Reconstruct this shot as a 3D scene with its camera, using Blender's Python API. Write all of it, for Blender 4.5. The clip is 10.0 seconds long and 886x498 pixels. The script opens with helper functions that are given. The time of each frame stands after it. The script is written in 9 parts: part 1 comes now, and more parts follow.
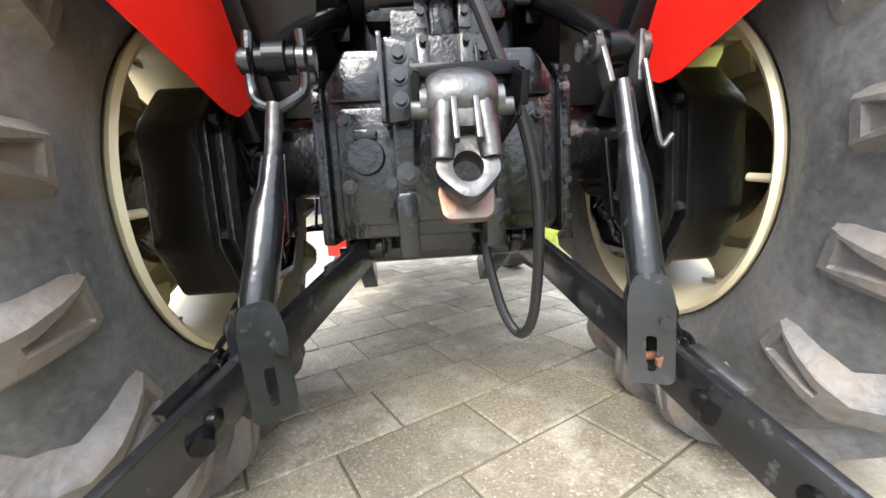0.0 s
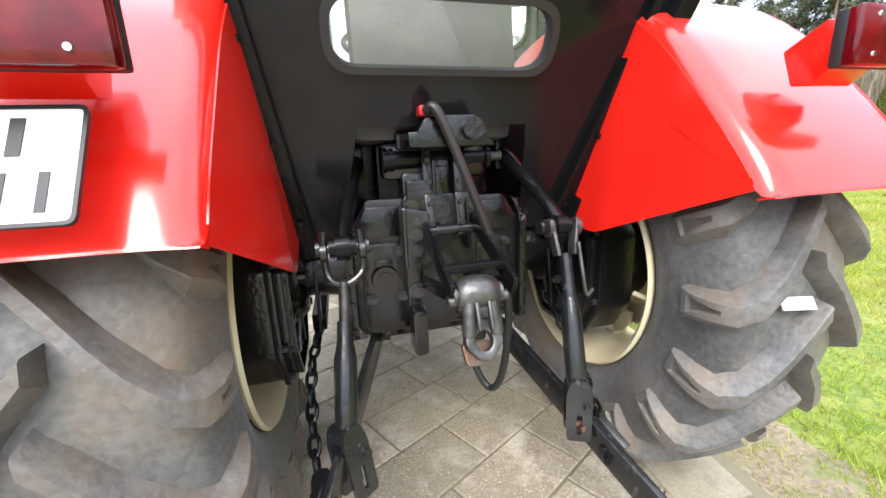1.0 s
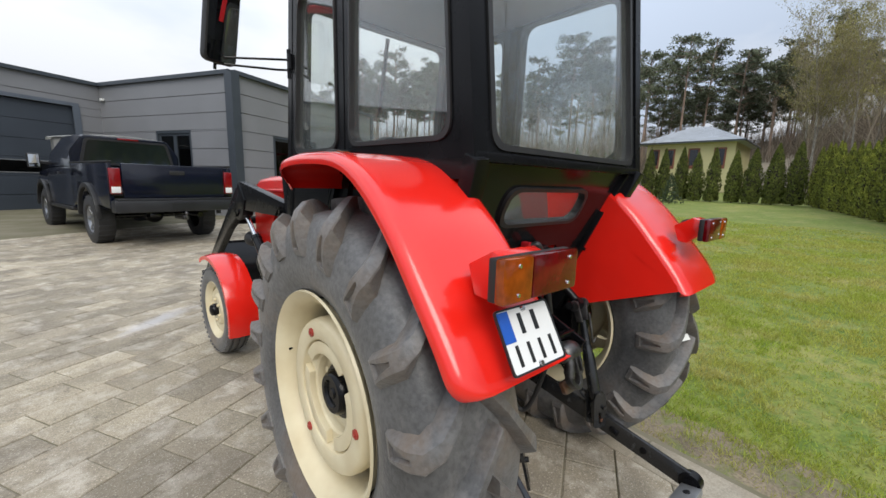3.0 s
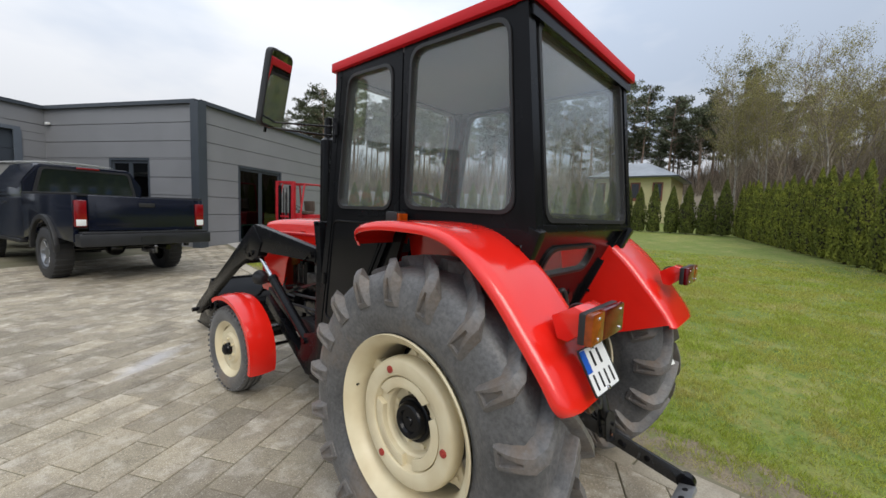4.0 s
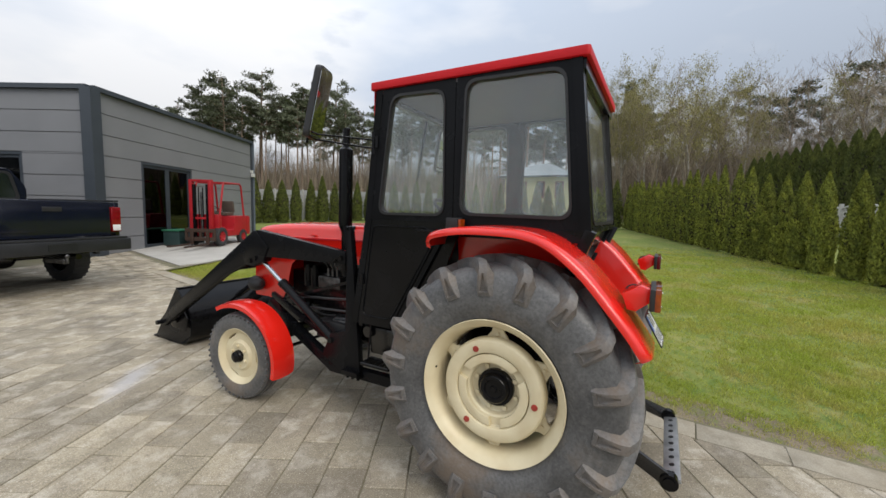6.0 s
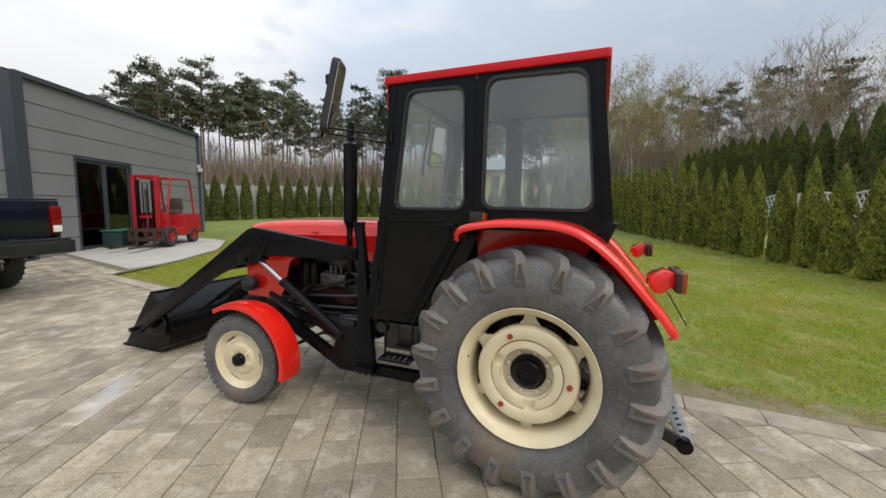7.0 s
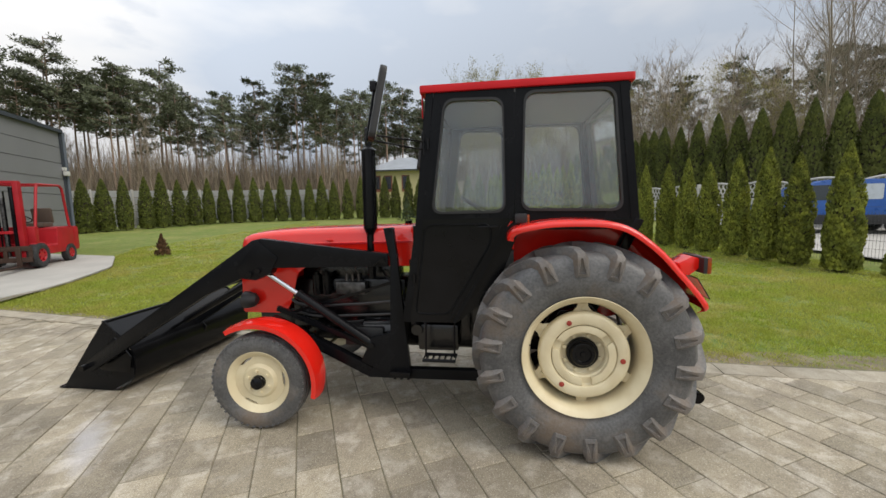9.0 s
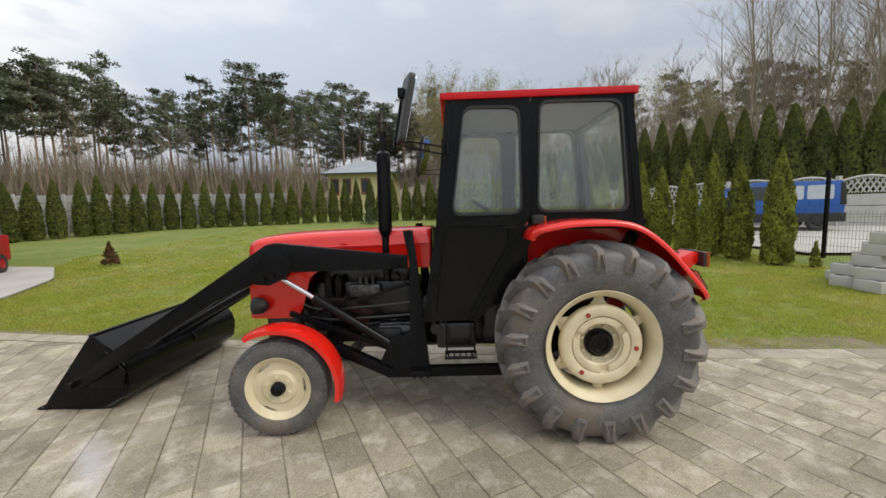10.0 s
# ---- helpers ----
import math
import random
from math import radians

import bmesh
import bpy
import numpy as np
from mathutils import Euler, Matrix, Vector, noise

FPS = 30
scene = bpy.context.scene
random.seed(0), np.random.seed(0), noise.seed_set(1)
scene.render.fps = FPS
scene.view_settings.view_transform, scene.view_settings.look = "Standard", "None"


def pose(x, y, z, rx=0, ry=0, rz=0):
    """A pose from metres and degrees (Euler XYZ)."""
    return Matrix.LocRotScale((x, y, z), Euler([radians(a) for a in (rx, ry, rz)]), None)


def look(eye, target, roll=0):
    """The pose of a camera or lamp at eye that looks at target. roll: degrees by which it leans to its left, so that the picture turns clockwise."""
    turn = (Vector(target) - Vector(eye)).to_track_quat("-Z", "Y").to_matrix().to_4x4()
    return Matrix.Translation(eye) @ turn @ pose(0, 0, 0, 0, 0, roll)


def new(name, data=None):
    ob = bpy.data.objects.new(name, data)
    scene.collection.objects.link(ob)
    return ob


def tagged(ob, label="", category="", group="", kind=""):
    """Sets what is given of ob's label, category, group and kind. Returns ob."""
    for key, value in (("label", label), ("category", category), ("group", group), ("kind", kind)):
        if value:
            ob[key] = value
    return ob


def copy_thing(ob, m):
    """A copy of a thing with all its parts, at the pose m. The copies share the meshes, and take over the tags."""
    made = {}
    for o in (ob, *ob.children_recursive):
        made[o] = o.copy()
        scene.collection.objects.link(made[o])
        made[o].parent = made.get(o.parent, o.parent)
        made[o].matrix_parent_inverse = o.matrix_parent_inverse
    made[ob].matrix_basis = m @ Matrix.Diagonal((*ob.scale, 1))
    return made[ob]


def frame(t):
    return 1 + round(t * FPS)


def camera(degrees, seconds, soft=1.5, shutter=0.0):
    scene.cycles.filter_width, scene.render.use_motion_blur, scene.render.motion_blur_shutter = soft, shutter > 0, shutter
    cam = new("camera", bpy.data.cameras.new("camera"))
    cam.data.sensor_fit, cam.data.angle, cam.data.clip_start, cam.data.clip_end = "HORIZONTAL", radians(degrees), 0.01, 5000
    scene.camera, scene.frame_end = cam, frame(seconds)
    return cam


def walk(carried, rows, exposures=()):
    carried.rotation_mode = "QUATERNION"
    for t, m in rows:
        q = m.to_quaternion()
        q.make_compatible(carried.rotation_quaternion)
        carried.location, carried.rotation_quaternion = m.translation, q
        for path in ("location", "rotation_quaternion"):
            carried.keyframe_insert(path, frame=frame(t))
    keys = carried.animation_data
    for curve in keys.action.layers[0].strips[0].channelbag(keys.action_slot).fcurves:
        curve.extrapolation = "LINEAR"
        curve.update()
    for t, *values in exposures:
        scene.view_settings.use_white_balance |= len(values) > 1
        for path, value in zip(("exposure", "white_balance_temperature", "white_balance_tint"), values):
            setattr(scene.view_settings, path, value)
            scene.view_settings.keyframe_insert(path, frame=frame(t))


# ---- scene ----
cam = camera(98.1, 10.0)
PATH = [
    (0, (-0.087, -0.962, 0.61), (0.033, 1.016, 0.337), -3.4),
    (0.5, (-0.132, -1.028, 0.832), (0.149, 0.918, 0.463), -3.0),
    (1, (-0.287, -1.175, 1.028), (0.206, 0.706, 0.561), -2.2),
    (1.5, (-0.636, -1.302, 1.142), (0.145, 0.467, 0.628), -0.7),
    (2, (-0.861, -1.292, 1.208), (0.116, 0.382, 0.714), 0.2),
    (2.5, (-1.067, -1.179, 1.281), (0.101, 0.386, 0.849), 1.0),
    (3, (-1.316, -1.143, 1.36), (-0.006, 0.331, 1.025), 1.7),
    (3.2, (-1.471, -1.147, 1.389), (-0.125, 0.301, 1.086), 2.3),
    (4.3, (-1.89, -1.003, 1.516), (-0.365, 0.281, 1.355), 1.8),
    (4.5, (-1.957, -0.95, 1.53), (-0.402, 0.297, 1.374), 1.7),
    (5, (-2.1, -0.861, 1.535), (-0.478, 0.299, 1.382), 1.7),
    (5.5, (-2.338, -0.774, 1.522), (-0.655, 0.294, 1.352), 1.6),
    (7, (-2.736, -0.321, 1.499), (-0.897, 0.436, 1.289), 0.7),
    (7.5, (-2.887, -0.106, 1.503), (-1.005, 0.531, 1.28), -0.1),
    (8, (-3.023, 0.071, 1.522), (-1.105, 0.59, 1.297), -0.6),
    (8.5, (-3.062, 0.269, 1.5), (-1.116, 0.675, 1.28), -1.0),
    (9, (-3.083, 0.488, 1.533), (-1.116, 0.78, 1.317), -1.2),
    (9.5, (-3.145, 0.718, 1.533), (-1.164, 0.892, 1.317), -1.4),
    (10, (-3.221, 0.908, 1.54), (-1.233, 0.981, 1.334), -1.7),
]
EXPOSURES = [(0.0, 2.52, 6320, 10), (0.5, 2.40, 6250, 10), (1.0, 2.14, 6400, 10), (1.5, 1.62, 6400, 10), (2.0, 1.14, 6480, 10), (2.5, 0.83, 6480, 10), (3.2, 0.63, 6450, 10), (4.3, 0.48, 6500, 10), (7.0, 0.54, 6780, 10), (10.0, 0.55, 6900, 10)]
walk(cam, [(t, look(eye, target, roll)) for t, eye, target, roll in PATH], EXPOSURES)

# ---- world and light ----
world = bpy.data.worlds.new("world")
scene.world = world
world.use_nodes = True


def sky_nodes():
    nt = world.node_tree
    n, l = nt.nodes, nt.links
    n.clear()
    out, bg = n.new("ShaderNodeOutputWorld"), n.new("ShaderNodeBackground")
    sky = n.new("ShaderNodeTexSky")
    sky.sky_type, sky.sun_disc = "NISHITA", False
    sky.sun_elevation, sky.sun_rotation = radians(44), radians(202)
    sky.air_density, sky.dust_density = 1.0, 2.0
    co, mp = n.new("ShaderNodeTexCoord"), n.new("ShaderNodeMapping")
    mp.inputs["Scale"].default_value = (1.0, 1.0, 2.6)
    big, fine = n.new("ShaderNodeTexNoise"), n.new("ShaderNodeTexNoise")
    big.inputs["Scale"].default_value, big.inputs["Detail"].default_value = 2.1, 7.0
    big.inputs["Roughness"].default_value = 0.52
    fine.inputs["Scale"].default_value, fine.inputs["Detail"].default_value = 1.6, 5.0
    cover, shade = n.new("ShaderNodeValToRGB"), n.new("ShaderNodeValToRGB")
    cover.color_ramp.elements[0].position, cover.color_ramp.elements[1].position = 0.14, 0.32
    shade.color_ramp.elements[0].position, shade.color_ramp.elements[1].position = 0.40, 0.62
    shade.color_ramp.elements[0].color = (4.1, 4.75, 5.8, 1)
    shade.color_ramp.elements[1].color = (6.4, 6.6, 6.95, 1)
    mix = n.new("ShaderNodeMix")
    mix.data_type = "RGBA"
    l.new(co.outputs["Generated"], mp.inputs["Vector"])
    l.new(mp.outputs["Vector"], big.inputs["Vector"])
    l.new(mp.outputs["Vector"], fine.inputs["Vector"])
    l.new(big.outputs["Fac"], cover.inputs["Fac"])
    l.new(fine.outputs["Fac"], shade.inputs["Fac"])
    l.new(cover.outputs["Color"], mix.inputs["Factor"])
    l.new(sky.outputs["Color"], mix.inputs["A"])
    l.new(shade.outputs["Color"], mix.inputs["B"])
    # an overcast sky is brighter overhead than at the horizon
    sep, lift, up = n.new("ShaderNodeSeparateXYZ"), n.new("ShaderNodeMapRange"), n.new("ShaderNodeVectorMath")
    lift.inputs["From Min"].default_value, lift.inputs["From Max"].default_value = 0.0, 1.0
    lift.inputs["To Min"].default_value, lift.inputs["To Max"].default_value = 0.57, 1.44
    up.operation = "SCALE"
    # the cloud is thicker, and so darker, towards the east
    east, thick, both = n.new("ShaderNodeVectorMath"), n.new("ShaderNodeMapRange"), n.new("ShaderNodeMath")
    east.operation, both.operation = "DOT_PRODUCT", "MULTIPLY"
    east.inputs[1].default_value = (0.80, -0.50, 0.33)
    thick.inputs["From Min"].default_value, thick.inputs["From Max"].default_value = 0.45, 0.97
    thick.inputs["To Min"].default_value, thick.inputs["To Max"].default_value = 0.99, 0.76
    l.new(co.outputs["Generated"], east.inputs[0])
    l.new(east.outputs["Value"], thick.inputs["Value"])
    l.new(thick.outputs["Result"], both.inputs[1])
    l.new(co.outputs["Generated"], sep.inputs["Vector"])
    l.new(sep.outputs["Z"], lift.inputs["Value"])
    l.new(mix.outputs["Result"], up.inputs[0])
    l.new(lift.outputs["Result"], both.inputs[0])
    l.new(both.outputs["Value"], up.inputs["Scale"])
    l.new(up.outputs["Vector"], bg.inputs["Color"])
    bg.inputs["Strength"].default_value = 0.125
    l.new(bg.outputs["Background"], out.inputs["Surface"])


sky_nodes()
sun = new("sun", bpy.data.lights.new("sun", "SUN"))
sun.data.energy, sun.data.angle, sun.data.color = 1.15, radians(34), (1.0, 0.94, 0.84)
sun.matrix_world = look((-3.6, -8.8, 9.2), (0, 0, 0))


# ---- materials ----
def mat(name, colour, rough=0.6, metal=0.0, var=0.15, scale=6.0, bump=0.0, bump_scale=60.0, tint=None, spots=0.0, coat=0.0, island=0.0, obj=0.0, rough_var=0.1, spec=0.5, place=False, stains=(), thin=0.0, dust=0.0, spill=None):
    """A surface whose colour wanders between colour and tint at two scales, with fine relief."""
    m = bpy.data.materials.new(name)
    m.use_nodes = True
    n, l = m.node_tree.nodes, m.node_tree.links
    b = n["Principled BSDF"]
    b.inputs["Metallic"].default_value = metal
    b.inputs["Coat Weight"].default_value = coat
    b.inputs["Specular IOR Level"].default_value = spec
    b.inputs["Coat Roughness"].default_value = 0.08
    b.inputs["Sheen Weight"].default_value, b.inputs["Sheen Roughness"].default_value = dust, 0.45
    co = n.new("ShaderNodeTexCoord")
    big, small = n.new("ShaderNodeTexNoise"), n.new("ShaderNodeTexNoise")
    big.inputs["Scale"].default_value, big.inputs["Detail"].default_value = scale, 5.0
    small.inputs["Scale"].default_value, small.inputs["Detail"].default_value = bump_scale, 4.0
    geo = n.new("ShaderNodeNewGeometry") if place else None
    for t in (big, small):
        l.new(geo.outputs["Position"] if place else co.outputs["Object"], t.inputs["Vector"])
    ramp = n.new("ShaderNodeValToRGB")
    ramp.color_ramp.elements[0].position, ramp.color_ramp.elements[1].position = 0.3, 0.7
    other = tint or tuple(c * (1 - var) for c in colour)
    ramp.color_ramp.elements[0].color, ramp.color_ramp.elements[1].color = (*other, 1), (*colour, 1)
    l.new(big.outputs["Fac"], ramp.inputs["Fac"])
    last = ramp.outputs["Color"]
    if spots:
        mix, r2 = n.new("ShaderNodeMix"), n.new("ShaderNodeValToRGB")
        mix.data_type, mix.blend_type = "RGBA", "MULTIPLY"
        r2.color_ramp.elements[0].position, r2.color_ramp.elements[1].position = 0.35, 0.6
        r2.color_ramp.elements[0].color = (1 - spots, 1 - spots, 1 - spots, 1)
        l.new(small.outputs["Fac"], r2.inputs["Fac"])
        mix.inputs["Factor"].default_value = 1.0
        l.new(last, mix.inputs["A"])
        l.new(r2.outputs["Color"], mix.inputs["B"])
        last = mix.outputs["Result"]
    for s_scale, lo, hi, s_col, amount in stains:
        sn, sr, sm = n.new("ShaderNodeTexNoise"), n.new("ShaderNodeMapRange"), n.new("ShaderNodeMix")
        sn.inputs["Scale"].default_value, sn.inputs["Detail"].default_value, sn.inputs["Roughness"].default_value = s_scale, 8.0, 0.62
        l.new(geo.outputs["Position"] if place else co.outputs["Object"], sn.inputs["Vector"])
        sr.inputs["From Min"].default_value, sr.inputs["From Max"].default_value, sr.inputs["To Max"].default_value = lo, hi, amount
        l.new(sn.outputs["Fac"], sr.inputs["Value"])
        sm.data_type = "RGBA"
        l.new(sr.outputs["Result"], sm.inputs["Factor"])
        l.new(last, sm.inputs["A"])
        sm.inputs["B"].default_value = (*s_col, 1)
        last = sm.outputs["Result"]
    if spill:
        # a dried spill of limited extent round a line from one point of the ground to another
        (xa, ya), (xb, yb), reach, s_col = spill
        mid_, run_ = ((xa + xb) / 2, (ya + yb) / 2), math.hypot(xb - xa, yb - ya) / 2
        mp = n.new("ShaderNodeMapping")
        mp.vector_type = "TEXTURE"
        mp.inputs["Location"].default_value = (*mid_, 0)
        mp.inputs["Rotation"].default_value = (0, 0, math.atan2(yb - ya, xb - xa))
        mp.inputs["Scale"].default_value = (run_, reach, 1)
        l.new(geo.outputs["Position"], mp.inputs["Vector"])
        ln, wn, ad, sr, sm = n.new("ShaderNodeVectorMath"), n.new("ShaderNodeTexNoise"), n.new("ShaderNodeMath"), n.new("ShaderNodeMapRange"), n.new("ShaderNodeMix")
        ln.operation, ad.operation, sm.data_type = "LENGTH", "ADD", "RGBA"
        wn.inputs["Scale"].default_value, wn.inputs["Detail"].default_value = 9.0, 6.0
        l.new(geo.outputs["Position"], wn.inputs["Vector"])
        l.new(mp.outputs["Vector"], ln.inputs[0])
        l.new(ln.outputs["Value"], ad.inputs[0])
        l.new(wn.outputs["Fac"], ad.inputs[1])
        sr.inputs["From Min"].default_value, sr.inputs["From Max"].default_value = 0.75, 1.55
        sr.inputs["To Min"].default_value, sr.inputs["To Max"].default_value = 0.5, 0.0
        l.new(ad.outputs["Value"], sr.inputs["Value"])
        l.new(sr.outputs["Result"], sm.inputs["Factor"])
        l.new(last, sm.inputs["A"])
        sm.inputs["B"].default_value = (*s_col, 1)
        last = sm.outputs["Result"]
    for amount, node, socket in ((island, "ShaderNodeNewGeometry", "Random Per Island"), (obj, "ShaderNodeObjectInfo", "Random")):
        if amount:
            g, hsv, mr = n.new(node), n.new("ShaderNodeHueSaturation"), n.new("ShaderNodeMapRange")
            mr.inputs["To Min"].default_value, mr.inputs["To Max"].default_value = 1 - amount, 1 + amount
            l.new(g.outputs[socket], mr.inputs["Value"])
            l.new(mr.outputs["Result"], hsv.inputs["Value"])
            l.new(last, hsv.inputs["Color"])
            last = hsv.outputs["Color"]
    l.new(last, b.inputs["Base Color"])
    rr = n.new("ShaderNodeMapRange")
    rr.inputs["To Min"].default_value, rr.inputs["To Max"].default_value = max(0.02, rough - rough_var), min(1, rough + rough_var)
    l.new(big.outputs["Fac"], rr.inputs["Value"])
    l.new(rr.outputs["Result"], b.inputs["Roughness"])
    if bump:
        bp = n.new("ShaderNodeBump")
        bp.inputs["Strength"].default_value, bp.inputs["Distance"].default_value = min(1.0, bump), 0.004
        l.new(small.outputs["Fac"], bp.inputs["Height"])
        l.new(bp.outputs["Normal"], b.inputs["Normal"])
    if thin:
        tr, ms = n.new("ShaderNodeBsdfTranslucent"), n.new("ShaderNodeMixShader")
        ms.inputs["Fac"].default_value = thin
        l.new(last, tr.inputs["Color"])
        l.new(b.outputs["BSDF"], ms.inputs[1])
        l.new(tr.outputs["BSDF"], ms.inputs[2])
        l.new(ms.outputs["Shader"], n["Material Output"].inputs["Surface"])
    return m


def glass_mat(name, tint=(0.93, 0.97, 0.95), rough=0.02, film=0.0):
    """Thin glazing: mostly clear, with a mirror gloss that grows at a slant, and a film of dust."""
    m = bpy.data.materials.new(name)
    m.use_nodes = True
    n, l = m.node_tree.nodes, m.node_tree.links
    n.clear()
    out, clear, gloss, mix = n.new("ShaderNodeOutputMaterial"), n.new("ShaderNodeBsdfTransparent"), n.new("ShaderNodeBsdfGlossy"), n.new("ShaderNodeMixShader")
    clear.inputs["Color"].default_value = (*tint, 1)
    gloss.inputs["Roughness"].default_value = rough
    lw, pw, mr0 = n.new("ShaderNodeLayerWeight"), n.new("ShaderNodeMath"), n.new("ShaderNodeMapRange")
    pw.operation = "POWER"
    pw.inputs[1].default_value = 4.0
    mr0.inputs["To Min"].default_value, mr0.inputs["To Max"].default_value = 0.075, 0.9
    l.new(lw.outputs["Facing"], pw.inputs[0])
    l.new(pw.outputs["Value"], mr0.inputs["Value"])
    l.new(mr0.outputs["Result"], mix.inputs["Fac"])
    l.new(clear.outputs["BSDF"], mix.inputs[1])
    l.new(gloss.outputs["BSDF"], mix.inputs[2])
    last = mix
    if film:
        dust, m2, no, mr, co = n.new("ShaderNodeBsdfDiffuse"), n.new("ShaderNodeMixShader"), n.new("ShaderNodeTexNoise"), n.new("ShaderNodeMapRange"), n.new("ShaderNodeTexCoord")
        dust.inputs["Color"].default_value = (0.62, 0.66, 0.62, 1)
        no.inputs["Scale"].default_value, no.inputs["Detail"].default_value = 5.0, 6.0
        l.new(co.outputs["Object"], no.inputs["Vector"])
        mr.inputs["To Min"].default_value, mr.inputs["To Max"].default_value = film * 0.5, film * 1.5
        l.new(no.outputs["Fac"], mr.inputs["Value"])
        l.new(mr.outputs["Result"], m2.inputs["Fac"])
        l.new(mix.outputs["Shader"], m2.inputs[1])
        l.new(dust.outputs["BSDF"], m2.inputs[2])
        last = m2
    l.new(last.outputs["Shader"], out.inputs["Surface"])
    return m


RED = mat("red_paint", (0.80, 0.018, 0.010), 0.20, var=0.12, scale=3.0, coat=0.55, bump=0.02, bump_scale=18, rough_var=0.05)
RED_OLD = mat("red_forklift_paint", (0.42, 0.010, 0.018), 0.45, var=0.25, scale=4.0, bump=0.1)
BLACK = mat("black_paint", (0.007, 0.007, 0.008), 0.18, var=0.4, scale=5.0, coat=0.05, bump=0.08, bump_scale=35, rough_var=0.08, spec=0.17)
BLACK_GLOSS = mat("black_gloss_sheet", (0.010, 0.010, 0.011), 0.14, var=0.4, scale=3.0, coat=0.0, bump=0.10, bump_scale=12, rough_var=0.08, spec=0.27)
BLACK_SATIN = mat("black_satin_paint", (0.008, 0.0085, 0.010), 0.26, var=0.4, scale=4.0, bump=0.06, bump_scale=50, rough_var=0.12, spec=0.13)
CAST = mat("black_painted_casting", (0.006, 0.006, 0.007), 0.20, var=0.5, scale=9.0, bump=0.40, bump_scale=70, rough_var=0.12, spec=0.60)
BOLT_STEEL = mat("painted_bolt_steel", (0.050, 0.051, 0.054), 0.24, 0.4, var=0.5, scale=30.0, bump=0.15, rough_var=0.1, spec=0.7)
DARK_STEEL = mat("worn_black_steel", (0.014, 0.0145, 0.016), 0.22, var=0.5, scale=14.0, bump=0.22, bump_scale=60, rough_var=0.1, spec=0.65, stains=((30.0, 0.60, 0.70, (0.10, 0.10, 0.10), 0.5),))
CREAM = mat("cream_wheel_paint", (0.72, 0.64, 0.44), 0.38, var=0.12, scale=7.0, bump=0.06, tint=(0.62, 0.52, 0.33), rough_var=0.12)
RUBBER = mat("tyre_rubber", (0.150, 0.149, 0.149), 0.46, var=0.45, scale=4.0, tint=(0.068, 0.068, 0.069), bump=0.5, bump_scale=70, spots=0.30, rough_var=0.14, dust=0.10, stains=((2.4, 0.51, 0.66, (0.175, 0.122, 0.078), 0.62), (14.0, 0.55, 0.72, (0.20, 0.19, 0.18), 0.45), (40.0, 0.58, 0.68, (0.17, 0.165, 0.16), 0.4)))
STEEL = mat("worn_steel", (0.175, 0.172, 0.172), 0.40, 0.85, var=0.6, scale=22.0, tint=(0.05, 0.048, 0.046), bump=0.3, bump_scale=80)
CHROME = mat("bright_steel", (0.72, 0.73, 0.75), 0.14, 1.0, var=0.1, scale=20)
PIN_RUST = mat("coppery_rust", (0.26, 0.11, 0.06), 0.75, 0.2, var=0.5, scale=30, bump=0.4)
RUST = mat("rusty_steel", (0.075, 0.042, 0.03), 0.75, 0.2, var=0.5, scale=30, bump=0.4)
GALV = mat("galvanised_steel", (0.46, 0.47, 0.48), 0.40, 0.7, var=0.35, scale=14, bump=0.2)
HOSE = mat("hose_rubber", (0.022, 0.022, 0.023), 0.42, var=0.3, bump=0.1)
WHITE = mat("white_plate", (0.80, 0.81, 0.80), 0.3, var=0.06, coat=0.3)
BLUE = mat("plate_blue", (0.015, 0.10, 0.48), 0.3, var=0.08)
INK = mat("plate_ink", (0.012, 0.013, 0.015), 0.4, var=0.2)
AMBER = mat("amber_lens", (0.34, 0.060, 0.004), 0.08, var=0.55, scale=26, coat=0.2, bump=0.05, bump_scale=160)
LENS_RED = mat("red_lens", (0.15, 0.003, 0.006), 0.08, var=0.6, scale=22, coat=0.25, bump=0.05, bump_scale=160)
PLASTIC = mat("black_plastic", (0.018, 0.018, 0.019), 0.5, var=0.3, bump=0.15, bump_scale=140)
SEAT = mat("grey_vinyl", (0.11, 0.11, 0.115), 0.55, var=0.25, bump=0.2)
ROOF_RED = mat("red_roof_paint", (0.58, 0.012, 0.018), 0.5, var=0.15, scale=4, coat=0.0, spec=0.25)
GLASS = glass_mat("cab_glass", (0.965, 0.985, 0.98), 0.02, 0.034)
MIRROR = mat("mirror_glass", (0.75, 0.77, 0.78), 0.03, 1.0, var=0.03, rough_var=0.01)
PAINT_MARK = mat("yellow_mark", (0.75, 0.70, 0.2), 0.6)
STICKER = mat("white_label", (0.75, 0.76, 0.72), 0.5, var=0.1)


# ---- shape helpers ----
def box(bm, c, s, m=None, bevel=0.0):
    """A box round c with sizes s, turned by m about c."""
    r = bmesh.ops.create_cube(bm, size=1.0)
    mm = Matrix.Translation(c) @ (m or Matrix.Identity(4)) @ Matrix.Diagonal((*s, 1))
    bmesh.ops.transform(bm, matrix=mm, verts=r["verts"])
    if bevel:
        es = {e for v in r["verts"] for e in v.link_edges}
        bmesh.ops.bevel(bm, geom=list(es), offset=bevel, segments=2, affect="EDGES", profile=0.6)
    return bm


